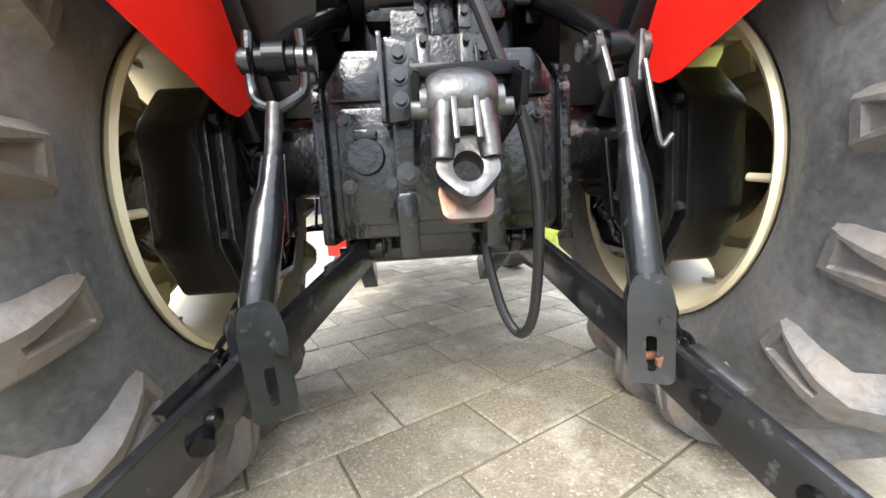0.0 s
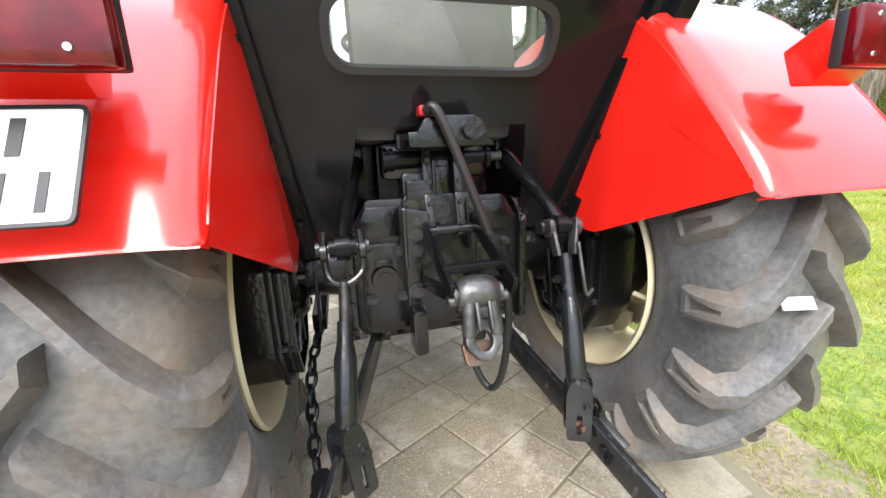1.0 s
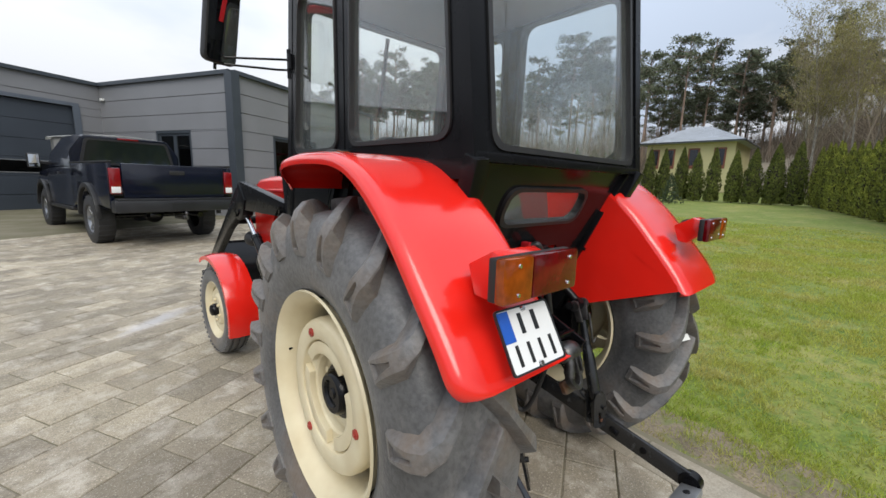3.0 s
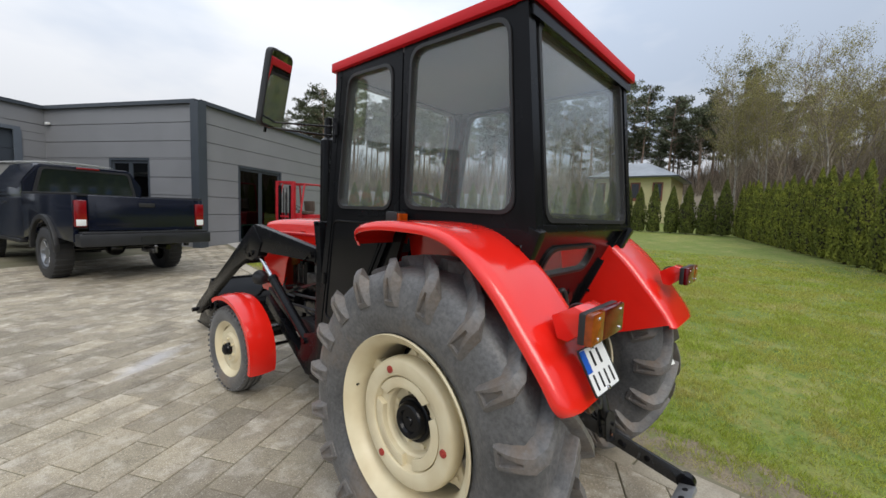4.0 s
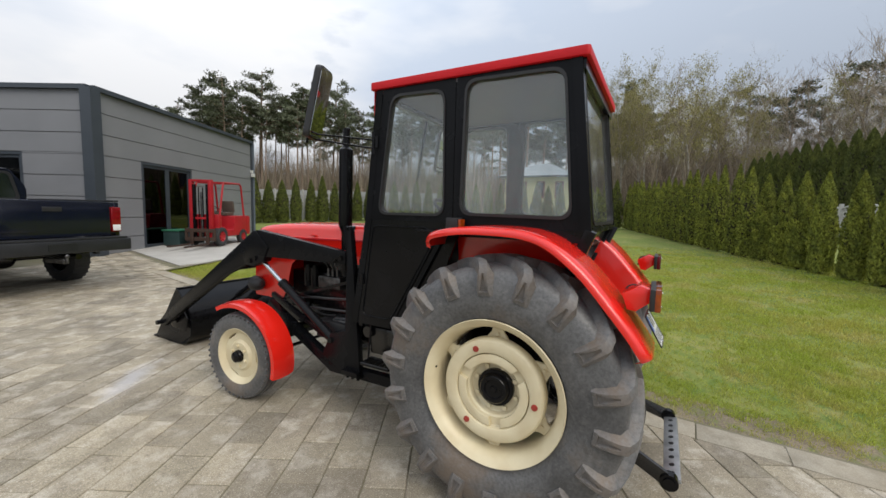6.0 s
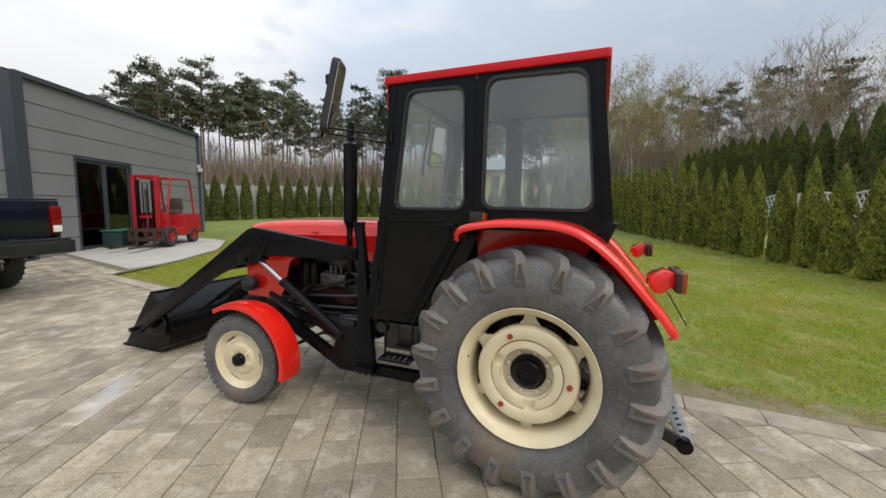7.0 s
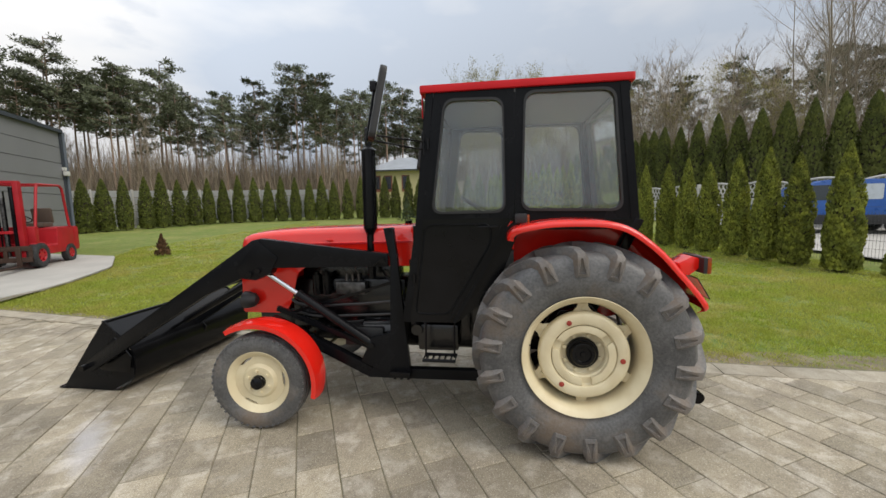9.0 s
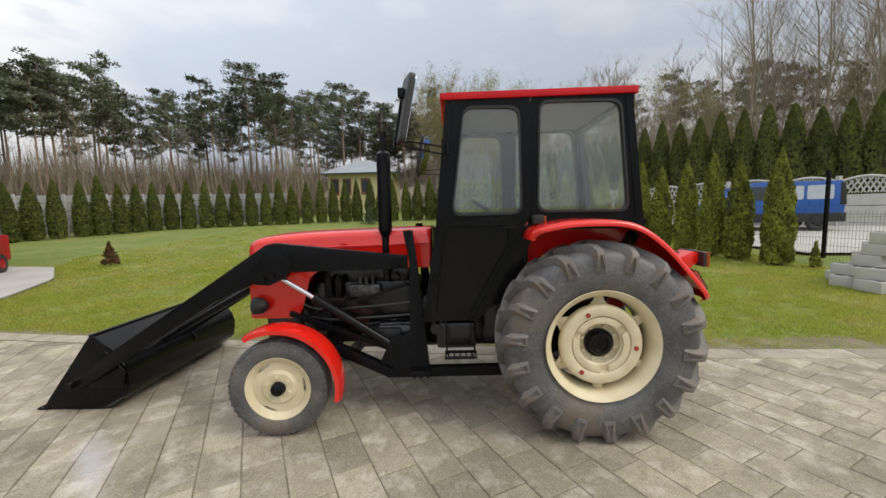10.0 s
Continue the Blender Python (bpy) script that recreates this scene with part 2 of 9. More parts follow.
def rod(bm, a, b, r0, r1=None, seg=14, caps=True):
    a, b = Vector(a), Vector(b)
    d = b - a
    m = Matrix.Translation((a + b) / 2) @ d.to_track_quat("Z", "Y").to_matrix().to_4x4()
    bmesh.ops.create_cone(bm, cap_ends=caps, segments=seg, radius1=r0, radius2=r0 if r1 is None else r1, depth=d.length, matrix=m)
    return bm


def bar(bm, a, b, w, h, up=(0, 0, 1), bevel=0.0):
    """A flat bar from a to b: w across, h along up."""
    a, b, up = Vector(a), Vector(b), Vector(up)
    y = (b - a).normalized()
    x = y.cross(up).normalized()
    z = x.cross(y)
    m = Matrix((x, y, z)).transposed().to_4x4()
    return box(bm, (a + b) / 2, (w, (b - a).length, h), m, bevel)


def tube(bm, pts, r, seg=8, closed=False):
    """A round tube along points."""
    pts = [Vector(p) for p in pts]
    rings = []
    k = len(pts)
    side = None
    for i, p in enumerate(pts):
        d = (pts[(i + 1) % k] - pts[i - 1]) if closed else (pts[min(i + 1, k - 1)] - pts[max(i - 1, 0)])
        d.normalize()
        if side is None:
            side = d.orthogonal().normalized()
        side = (side - d * side.dot(d)).normalized()
        o = d.cross(side)
        rr = r[i] if isinstance(r, (list, tuple)) else r
        rings.append([bm.verts.new(p + rr * (math.cos(a) * side + math.sin(a) * o)) for a in (2 * math.pi * j / seg for j in range(seg))])
    for i in range(k if closed else k - 1):
        a, b = rings[i], rings[(i + 1) % k]
        for j in range(seg):
            bm.faces.new((a[j], a[(j + 1) % seg], b[(j + 1) % seg], b[j]))
    if not closed:
        bm.faces.new(rings[0][::-1])
        bm.faces.new(rings[-1])
    return bm


def curve_pts(ctrl, n=24):
    """Points on a smooth line through control points."""
    c = [Vector(p) for p in ctrl]
    c = [2 * c[0] - c[1]] + c + [2 * c[-1] - c[-2]]
    out = []
    for i in range(1, len(c) - 2):
        for j in range(n):
            t = j / n
            p0, p1, p2, p3 = c[i - 1 : i + 3]
            out.append(0.5 * (2 * p1 + (p2 - p0) * t + (2 * p0 - 5 * p1 + 4 * p2 - p3) * t * t + (3 * p1 - p0 - 3 * p2 + p3) * t**3))
    return out + [c[-2]]


def prism(bm, poly, x0, x1, axis="x", bevel=0.0):
    """A plate: the outline poly, given in the two other axes, from x0 to x1 along axis."""
    def at(u, v, w):
        return {"x": (w, u, v), "y": (u, w, v), "z": (u, v, w)}[axis]
    a = [bm.verts.new(at(u, v, x0)) for u, v in poly]
    b = [bm.verts.new(at(u, v, x1)) for u, v in poly]
    fs = [bm.faces.new(a), bm.faces.new(b[::-1])]
    k = len(poly)
    for i in range(k):
        fs.append(bm.faces.new((a[i], b[i], b[(i + 1) % k], a[(i + 1) % k])))
    bmesh.ops.recalc_face_normals(bm, faces=fs)
    if bevel:
        bmesh.ops.bevel(bm, geom=list({e for f in fs for e in f.edges}), offset=bevel, segments=2, affect="EDGES", profile=0.6)
    return bm


def rounded(pts, r, n=5):
    """The outline pts with its corners rounded by r."""
    out = []
    k = len(pts)
    for i in range(k):
        p, a, b = Vector(pts[i]), Vector(pts[i - 1]), Vector(pts[(i + 1) % k])
        da, db = (a - p).normalized(), (b - p).normalized()
        s = min(r, 0.45 * (a - p).length, 0.45 * (b - p).length)
        for j in range(n + 1):
            t = j / n
            q = (1 - t) ** 2 * (p + da * s) + 2 * t * (1 - t) * p + t * t * (p + db * s)
            out.append((q.x, q.y))
    return out


def ring_plate(bm, outer, inner, x0, x1, axis="x"):
    """A plate with a hole: both outlines have the same number of points."""
    def at(u, v, w):
        return {"x": (w, u, v), "y": (u, w, v), "z": (u, v, w)}[axis]
    k = len(outer)
    vs = [[bm.verts.new(at(u, v, w)) for u, v in o] for o in (outer, inner) for w in (x0, x1)]
    o0, o1, i0, i1 = vs
    fs = []
    for i in range(k):
        j = (i + 1) % k
        fs += [bm.faces.new((o0[i], o0[j], o1[j], o1[i])), bm.faces.new((i0[i], i1[i], i1[j], i0[j])), bm.faces.new((o0[i], i0[i], i0[j], o0[j])), bm.faces.new((o1[i], o1[j], i1[j], i1[i]))]
    bmesh.ops.recalc_face_normals(bm, faces=fs)
    return bm


def lathe(bm, prof, seg=48, centre=(0, 0, 0), closed=False, arc=None):
    """A turned shape about the x axis: prof is (x, radius)."""
    c = Vector(centre)
    rings = [[bm.verts.new(c + Vector((x, r * math.cos(2 * math.pi * j / seg), r * math.sin(2 * math.pi * j / seg)))) for j in range(seg)] for x, r in prof]
    k = len(rings)
    fs = []
    for i in range(k if closed else k - 1):
        a, b = rings[i], rings[(i + 1) % k]
        for j in range(seg):
            fs.append(bm.faces.new((a[j], b[j], b[(j + 1) % seg], a[(j + 1) % seg])))
    bmesh.ops.recalc_face_normals(bm, faces=fs)
    return bm


def mesh_of(name, bm, material, angle=35):
    me = bpy.data.meshes.new(name)
    bm.normal_update()
    bm.to_mesh(me)
    bm.free()
    if angle:
        me.polygons.foreach_set("use_smooth", [True] * len(me.polygons))
        me.set_sharp_from_angle(angle=radians(angle))
    for m in material if isinstance(material, (list, tuple)) else [material]:
        me.materials.append(m)
    return me


def part(name, bm, material, parent=None, label="", angle=35):
    """A bmesh as one mesh object, under a thing or a part of one."""
    ob = new(name, mesh_of(name, bm, material, angle))
    ob.parent = parent
    if label:
        ob["label"] = label
    return ob


def thing(name, m, label, category, group="", kind=""):
    ob = new(name)
    ob.matrix_world = m
    ob.empty_display_size = 0.1
    return tagged(ob, label, category, group, kind)


def B():
    return bmesh.new()


def land(x, y):
    """The height of the ground: level yard, lawn that rises slowly away from it."""
    return 0.033 * max(0.0, x - 1.2) + 0.010 * max(0.0, y - 6.0)

# ---- setting: ground, yard, building ----
GRASS = mat("lawn", (0.140, 0.205, 0.022), 0.9, var=0.3, scale=0.7, tint=(0.21, 0.225, 0.036), bump=0.8, bump_scale=45, spots=0.45, place=True, stains=((0.45, 0.50, 0.66, (0.29, 0.27, 0.07), 0.6), (1.3, 0.50, 0.66, (0.29, 0.25, 0.10), 0.6), (7.0, 0.50, 0.62, (0.075, 0.14, 0.014), 0.75), (22.0, 0.50, 0.62, (0.20, 0.25, 0.05), 0.6), (60.0, 0.54, 0.62, (0.06, 0.085, 0.014), 0.7)))
STAINS = ((0.7, 0.42, 0.62, (0.21, 0.18, 0.135), 0.65), (2.3, 0.47, 0.64, (0.19, 0.16, 0.12), 0.70), (5.5, 0.50, 0.66, (0.56, 0.51, 0.43), 0.55), (28.0, 0.54, 0.70, (0.14, 0.12, 0.09), 0.55), (110.0, 0.56, 0.66, (0.66, 0.61, 0.52), 0.55), (170.0, 0.58, 0.66, (0.11, 0.095, 0.07), 0.6))
SPILL = ((-0.66, 3.60), (-1.36, 2.92), 0.13, (0.50, 0.50, 0.54))
PAVER = mat("concrete_paver", (0.49, 0.42, 0.31), 0.86, var=0.3, scale=2.5, tint=(0.32, 0.277, 0.195), bump=0.6, bump_scale=130, spots=0.38, obj=0.21, place=True, stains=STAINS, spill=SPILL)
PAVER_FAR = mat("concrete_paver_far", (0.49, 0.42, 0.31), 0.86, var=0.3, scale=2.5, tint=(0.32, 0.277, 0.195), bump=0.6, bump_scale=130, spots=0.38, island=0.21, place=True, stains=STAINS, spill=SPILL)
SAND = mat("joint_sand", (0.20, 0.175, 0.125), 0.95, var=0.4, scale=1.6, tint=(0.115, 0.11, 0.055), bump=0.6)
KERB = mat("kerb_concrete", (0.47, 0.42, 0.33), 0.85, var=0.25, scale=5, bump=0.5, bump_scale=120, spots=0.25, obj=0.15, place=True, stains=((1.3, 0.46, 0.60, (0.26, 0.215, 0.15), 0.6), (7.0, 0.50, 0.66, (0.20, 0.17, 0.12), 0.5)))
PAD = mat("concrete_pad", (0.47, 0.45, 0.41), 0.85, var=0.2, scale=1.5, bump=0.4, spots=0.1)
PANEL = mat("grey_sandwich_panel", (0.208, 0.212, 0.225), 0.45, var=0.10, scale=1.0, bump=0.15, bump_scale=18)
ANTHRACITE = mat("anthracite_trim", (0.045, 0.055, 0.068), 0.45, var=0.15, scale=2)
DOOR_GREY = mat("anthracite_door_panel", (0.040, 0.050, 0.065), 0.5, var=0.12, scale=1.5)
DARK_GLASS = glass_mat("dark_window_glass", (0.10, 0.12, 0.12), 0.02)
GATE_TRIM = mat("blue_grey_trim", (0.105, 0.125, 0.155), 0.45, var=0.15, scale=2)
ROOM_SHADE = mat("unlit_room_shade", (0.03, 0.03, 0.03), 0.9)
BLIND = mat("white_blind", (0.6, 0.6, 0.58), 0.8)

EDGE = [(0.60, -9.0), (0.72, -4.0), (0.80, -1.8), (0.88, -0.5), (1.10, 1.6), (1.34, 3.7), (1.62, 6.0), (1.97, 9.2)]


def edge_x(y):
    for (xa, ya), (xb, yb) in zip(EDGE, EDGE[1:]):
        if y <= yb:
            return xa + (xb - xa) * (y - ya) / (yb - ya)
    return EDGE[-1][0]


def sheet(name, xs, ys, dz, material, label, keep=None):
    bm = B()
    vs = {(i, j): bm.verts.new((x, y, land(x, y) + dz)) for i, x in enumerate(xs) for j, y in enumerate(ys)}
    for i in range(len(xs) - 1):
        for j in range(len(ys) - 1):
            if keep is None or keep((xs[i] + xs[i + 1]) / 2, (ys[j] + ys[j + 1]) / 2):
                bm.faces.new((vs[i, j], vs[i + 1, j], vs[i + 1, j + 1], vs[i, j + 1]))
    return tagged(part(name, bm, material, None, "", 0), label, "ground", kind="structure")


def spread(a, b, n, power=1.0):
    return [a + (b - a) * (i / n) ** power for i in range(n + 1)]


FAR = [-900, -500, -250, -120, -60, -35]
sheet("ground", FAR + spread(-20, 60, 60) + [90, 140, 250, 500, 900], FAR + spread(-25, 60, 60) + [90, 140, 250, 500, 900], -0.06, GRASS, "green lawn with worn yellowish patches, gently rising")

# a worn strip of bare soil between the slabs and the lawn
SOIL = mat("bare_soil", (0.29, 0.235, 0.16), 0.95, var=0.4, scale=4, bump=0.8, bump_scale=60, spots=0.4, place=True, stains=((6.0, 0.5, 0.62, (0.13, 0.16, 0.04), 0.8),))
soil = B()
ys = [-8.0 + 0.12 * i for i in range(141)]
lo = [soil.verts.new((edge_x(y) + 0.02, y, land(edge_x(y), y) - 0.045)) for y in ys]
mid = [soil.verts.new((edge_x(y) + 0.20 + 0.10 * noise.noise(Vector((y * 2.1, 0, 0))), y, land(edge_x(y), y) - 0.046)) for y in ys]
hi = [soil.verts.new((edge_x(y) + 0.80 + 0.40 * noise.noise(Vector((y * 1.3, 5, 0))) + 0.20 * noise.noise(Vector((y * 5.0, 9, 0))), y, land(edge_x(y), y) - 0.066)) for y in ys]
for p, q in ((lo, mid), (mid, hi)):
    for i in range(140):
        soil.faces.new((p[i], q[i], q[i + 1], p[i + 1]))
tagged(part("soil_strip", soil, SOIL, None, "", 60), "bare brown soil along the edge of the lawn", "soil", kind="structure")

# the sanded bed under the paving, up to the kerb
bed = B()
rows = spread(-24, 9.0, 44)


def far_x(y):
    """The yard's edge past the kerb, along the pad beside the building."""
    pts = [(1.95, 9.0), (3.6, 9.5), (5.4, 10.4), (7.0, 12.1), (7.4, 15.4)]
    for (xa, ya), (xb, yb) in zip(pts, pts[1:]):
        if y <= yb:
            return xa + (xb - xa) * (y - ya) / (yb - ya)
    return 7.4


def strip(bm, y0, y1, xs0, xs1, dz):
    quad = []
    n = len(xs0)
    lo = [bm.verts.new((x, y0, land(x, y0) + dz)) for x in xs0]
    hi = [bm.verts.new((x, y1, land(x, y1) + dz)) for x in xs1]
    for i in range(n - 1):
        bm.faces.new((lo[i], lo[i + 1], hi[i + 1], hi[i]))


for a, b in zip(rows, rows[1:]):
    ea, eb = edge_x(a), edge_x(b)
    strip(bed, a, b, [-30, min(1.1, ea), ea], [-30, min(1.1, eb), eb], -0.0075)
rows = spread(9.0, 15.4, 26)
for a, b in zip(rows, rows[1:]):
    ea, eb = far_x(a), far_x(b)
    strip(bed, a, b, [-30, 1.1] + spread(1.2, ea, 4), [-30, 1.1] + spread(1.2, eb, 4), -0.0075)
strip(bed, 15.4, 20.0, [-30, 1.1], [-30, 1.1], -0.0075)
tagged(part("pavement", bed, SAND, None, "", 0), "sandy mossy joints under the grey concrete paving of the yard", "paving", kind="structure")
pad = B()
rows = spread(9.35, 15.0, 24)
for a, b in zip(rows, rows[1:]):
    la, lb = 2.4 + (a - 9.3) * 0.15, 2.4 + (b - 9.3) * 0.15
    strip(pad, a, b, spread(la, far_x(a) - 0.02, 5), spread(lb, far_x(b) - 0.02, 5), 0.012)
bmesh.ops.remove_doubles(pad, verts=pad.verts, dist=0.001)
bmesh.ops.solidify(pad, geom=pad.faces[:], thickness=0.04)
bmesh.ops.recalc_face_normals(pad, faces=pad.faces)
tagged(part("concrete_pad", pad, PAD, None, "", 0), "pale concrete apron in front of the terrace door", "pavement", kind="structure")

# building
U, V = Vector((0.888, 0.46, 0)), Vector((-0.46, 0.888, 0))
EC = Vector((2.05, 12.75, 0))
CC = EC + V * 6.7
TOP = 4.55


def wall_panels(name, origin, along, length, z0, z1, out, openings, label):
    """A clad wall: a core with real openings, and the long panels of the cladding as pieces of it."""
    core = B()
    cuts = sorted({0.0, length, *(u for o in openings for u in o[:2])})
    hs = [z0 + (z1 - z0) * k / 8 for k in range(9)]
    zc = sorted({z0, z1, *(z for o in openings for z in o[2:])})
    along, out = Vector(along), Vector(out)
    m = Matrix((along, out, Vector((0, 0, 1)))).transposed().to_4x4()
    def solid(u, z):
        return not any(o[0] < u < o[1] and o[2] < z < o[3] for o in openings)
    for a, b in zip(cuts, cuts[1:]):
        for c, d in zip(zc, zc[1:]):
            if solid((a + b) / 2, (c + d) / 2):
                box(core, origin + along * (a + b) / 2 - out * 0.10 + Vector((0, 0, (c + d) / 2)), (b - a, 0.16, d - c), m)
    ob = tagged(part(name, core, PANEL, None, "", 0), label, "wall", kind="structure")
    for a, b in zip(hs, hs[1:]):
        zs = sorted({a, b, *(z for o in openings for z in o[2:] if a < z < b)})
        for c, d in zip(zs, zs[1:]):
            run = None
            for u0, u1 in zip(cuts, cuts[1:]):
                ok = solid((u0 + u1) / 2, (c + d) / 2)
                if ok and run is None:
                    run = u0
                if run is not None and (not ok or u1 == length):
                    e = u1 if ok else u0
                    bm = B()
                    g = 0.022
                    box(bm, origin + along * (run + e) / 2 + Vector((0, 0, (c + d) / 2)), (e - run, 0.04, d - c - (g if d == b else 0)), m)
                    part("panel", bm, PANEL, ob, "", 0)
                    run = None
    return ob, m


def window_unit(name, origin, along, out, m, u0, u1, z0, z1, leaves, label, material=DARK_GLASS, blind=()):
    w = thing(name, Matrix.Identity(4), label, "window" if z0 > 0.6 else "door", kind="structure")
    c = origin + along * (u0 + u1) / 2 - out * 0.06 + Vector((0, 0, (z0 + z1) / 2))
    fr = B()
    for s in (-1, 1):
        box(fr, c + along * s * ((u1 - u0) / 2 - 0.04), (0.08, 0.14, z1 - z0), m)
        box(fr, c + Vector((0, 0, s * ((z1 - z0) / 2 - 0.04))), (u1 - u0 - 0.16, 0.138, 0.08), m)
    part("frame", fr, ANTHRACITE, w)
    for k in range(leaves):
        a, b = u0 + 0.08 + (u1 - u0 - 0.16) * k / leaves, u0 + 0.08 + (u1 - u0 - 0.16) * (k + 1) / leaves
        q = origin + along * (a + b) / 2 - out * 0.07 + Vector((0, 0, (z0 + z1) / 2))
        sash = B()
        for s in (-1, 1):
            box(sash, q + along * s * ((b - a) / 2 - 0.04), (0.078, 0.07, z1 - z0 - 0.17), m)
            box(sash, q + Vector((0, 0, s * ((z1 - z0) / 2 - 0.125))), (b - a - 0.158, 0.068, 0.08), m)
        so = part("sash", sash, ANTHRACITE, w)
        pane = B()
        box(pane, q, (b - a - 0.15, 0.012, z1 - z0 - 0.33), m)
        part("pane", pane, material, so, "", 0)
        if k in blind:
            bl = B()
            for i in range(14):
                box(bl, q - out * 0.08 + Vector((0, 0, (z1 - z0) * (0.36 - 0.052 * i))), (b - a - 0.2, 0.01, 0.045), m)
            part("blind", bl, BLIND, so, "white window blind")
    # added sheet, coloured dark in place of the unlit room's shade
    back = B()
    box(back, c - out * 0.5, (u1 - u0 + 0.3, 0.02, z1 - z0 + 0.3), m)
    part("dark_room", back, ROOM_SHADE, w, "", 0)
    return w


Z0 = 0.0
# wall with the terrace door, wall with the window, wall with the gates
DOOR = (1.55, 3.85, 0.1, 2.86)
ob1, m1 = wall_panels("wall_east", EC, U, 8.0, Z0, TOP, -V, [DOOR], "grey sandwich panel wall with long horizontal joints")
window_unit("door_1", EC, U, -V, m1, *DOOR, 2, "wide anthracite glazed terrace door with two leaves")
WIN = (1.97, 3.73, 1.0, 2.88)
ob2, m2 = wall_panels("wall_south", EC, V, 6.7, Z0, TOP, -U, [WIN], "grey sandwich panel wall with a double window")
window_unit("window_1", EC, V, -U, m2, *WIN, 2, "anthracite double window with a white blind", blind=(1,))
GATE1, GATE2, SIDE = (0.78, 4.10, 0.0, 3.68), (5.98, 9.40, 0.0, 3.68), (4.38, 5.55, 0.0, 2.36)
ob3, m3 = wall_panels("wall_gates", CC, -U, 15.0, Z0, TOP, -V, [GATE1, GATE2, SIDE], "grey sandwich panel wall with two sectional gates")
core = B()
prism(core, [tuple((EC + U * 0.02 + V * 0.2).xy), tuple((EC + U * 7.98 + V * 0.2).xy), tuple((EC + U * 7.98 + V * 9).xy), tuple((CC - U * 15 + V * 4).xy), tuple((CC - U * 15 + V * 0.2).xy), tuple((CC + U * 0.2 + V * 0.2).xy)], TOP - 0.12, TOP - 0.02, "z")
tagged(part("roof", core, ANTHRACITE, None, "", 0), "flat dark roof of the grey building", "roof", kind="structure")
far_wall = B()
for a, b in ((EC + U * 8.0, EC + U * 8.0 + V * 9), (CC - U * 15, CC - U * 15 + V * 4), (CC - U * 15 + V * 4, EC + U * 8 + V * 9)):
    bar(far_wall, a + Vector((0, 0, TOP / 2)), b + Vector((0, 0, TOP / 2)), 0.15, TOP - 0.05)
tagged(part("wall_back", far_wall, PANEL, None, "", 0), "plain grey panel walls at the back of the building", "wall", kind="structure")
trim = B()
for a, b in ((EC - V * 0.03, EC + U * 8.02 - V * 0.03), (EC - U * 0.03, CC - U * 0.03), (CC - V * 0.03, CC - U * 15 - V * 0.03)):
    bar(trim, a + Vector((0, 0, TOP + 0.03)), b + Vector((0, 0, TOP + 0.03)), 0.2, 0.12)
tagged(part("trim", trim, ANTHRACITE, None), "dark metal capping along the roof edge", "trim", kind="structure")
for k, p in enumerate((EC - U * 0.03 - V * 0.03, EC + U * 8.0 - V * 0.02)):
    tr = B()
    box(tr, p + Vector((0, 0, TOP / 2)), (0.3 if k == 0 else 0.12, 0.3 if k == 0 else 0.12, TOP), m1)
    tagged(part("corner_trim", tr, ANTHRACITE, None), "anthracite corner flashing of the building", "trim", kind="structure")


def gate(g, k):
    w = thing("door_gate", Matrix.Identity(4), "anthracite sectional garage gate with a row of windows, shut", "garage door", kind="structure")
    q = CC - U * (g[0] + g[1]) / 2 + V * 0.10
    n = 6
    for i in range(n):
        h = (g[3] - 0.02) / n
        bm = B()
        z = h * (i + 0.5)
        if i == 2:
            for s in (-1, 1):
                box(bm, q + Vector((0, 0, z + s * (h / 2 - 0.05))), (g[1] - g[0], 0.05, 0.09), m3)
                box(bm, q - U * s * ((g[1] - g[0]) / 2 - 0.1) + Vector((0, 0, z)), (0.2, 0.05, h - 0.19), m3)
        else:
            box(bm, q + Vector((0, 0, z)), (g[1] - g[0], 0.05, h - 0.014), m3)
        s = part("section", bm, DOOR_GREY, w)
        if i == 2:
            pn = B()
            box(pn, q + Vector((0, 0, z)), (g[1] - g[0] - 0.4, 0.01, h - 0.19), m3)
            part("pane", pn, DARK_GLASS, s, "", 0)
            rim = B()
            for s2 in (-1, 1):
                box(rim, q - V * 0.032 - U * s2 * ((g[1] - g[0]) / 2 - 0.19) + Vector((0, 0, z)), (0.03, 0.012, h - 0.24), m3)
                box(rim, q - V * 0.032 + Vector((0, 0, z + s2 * (h / 2 - 0.105))), (g[1] - g[0] - 0.36, 0.012, 0.03), m3)
            part("window_rim", rim, GALV, s, "pale metal strip round the gate window")
    fr = B()
    for s in (g[0] + 0.0, g[1]):
        box(fr, CC - U * s - V * 0.03 + Vector((0, 0, g[3] / 2)), (0.20, 0.05, g[3]), m3)
    box(fr, CC - U * (g[0] + g[1]) / 2 - V * 0.03 + Vector((0, 0, g[3] + 0.06)), (g[1] - g[0] + 0.16, 0.05, 0.12), m3)
    part("frame", fr, GATE_TRIM, w)


gate(GATE1, 1)
gate(GATE2, 2)
window_unit("door_2", CC, -U, -V, m3, *SIDE, 1, "anthracite side door with two glass panes, shut")
wl = thing("wall_lamp", Matrix.Translation(CC - U * 6.3 - V * 0.05 + Vector((0, 0, 3.6))), "small white wall lamp above the side door", "lamp")
bm = B()
box(bm, (0, 0, 0.12), (0.1, 0.1, 0.12), m3)
part("bracket", bm, BLIND, wl)
bm = B()
box(bm, (0, -0.08, -0.05), (0.16, 0.14, 0.16), m3, 0.02)
part("housing", bm, BLIND, wl)
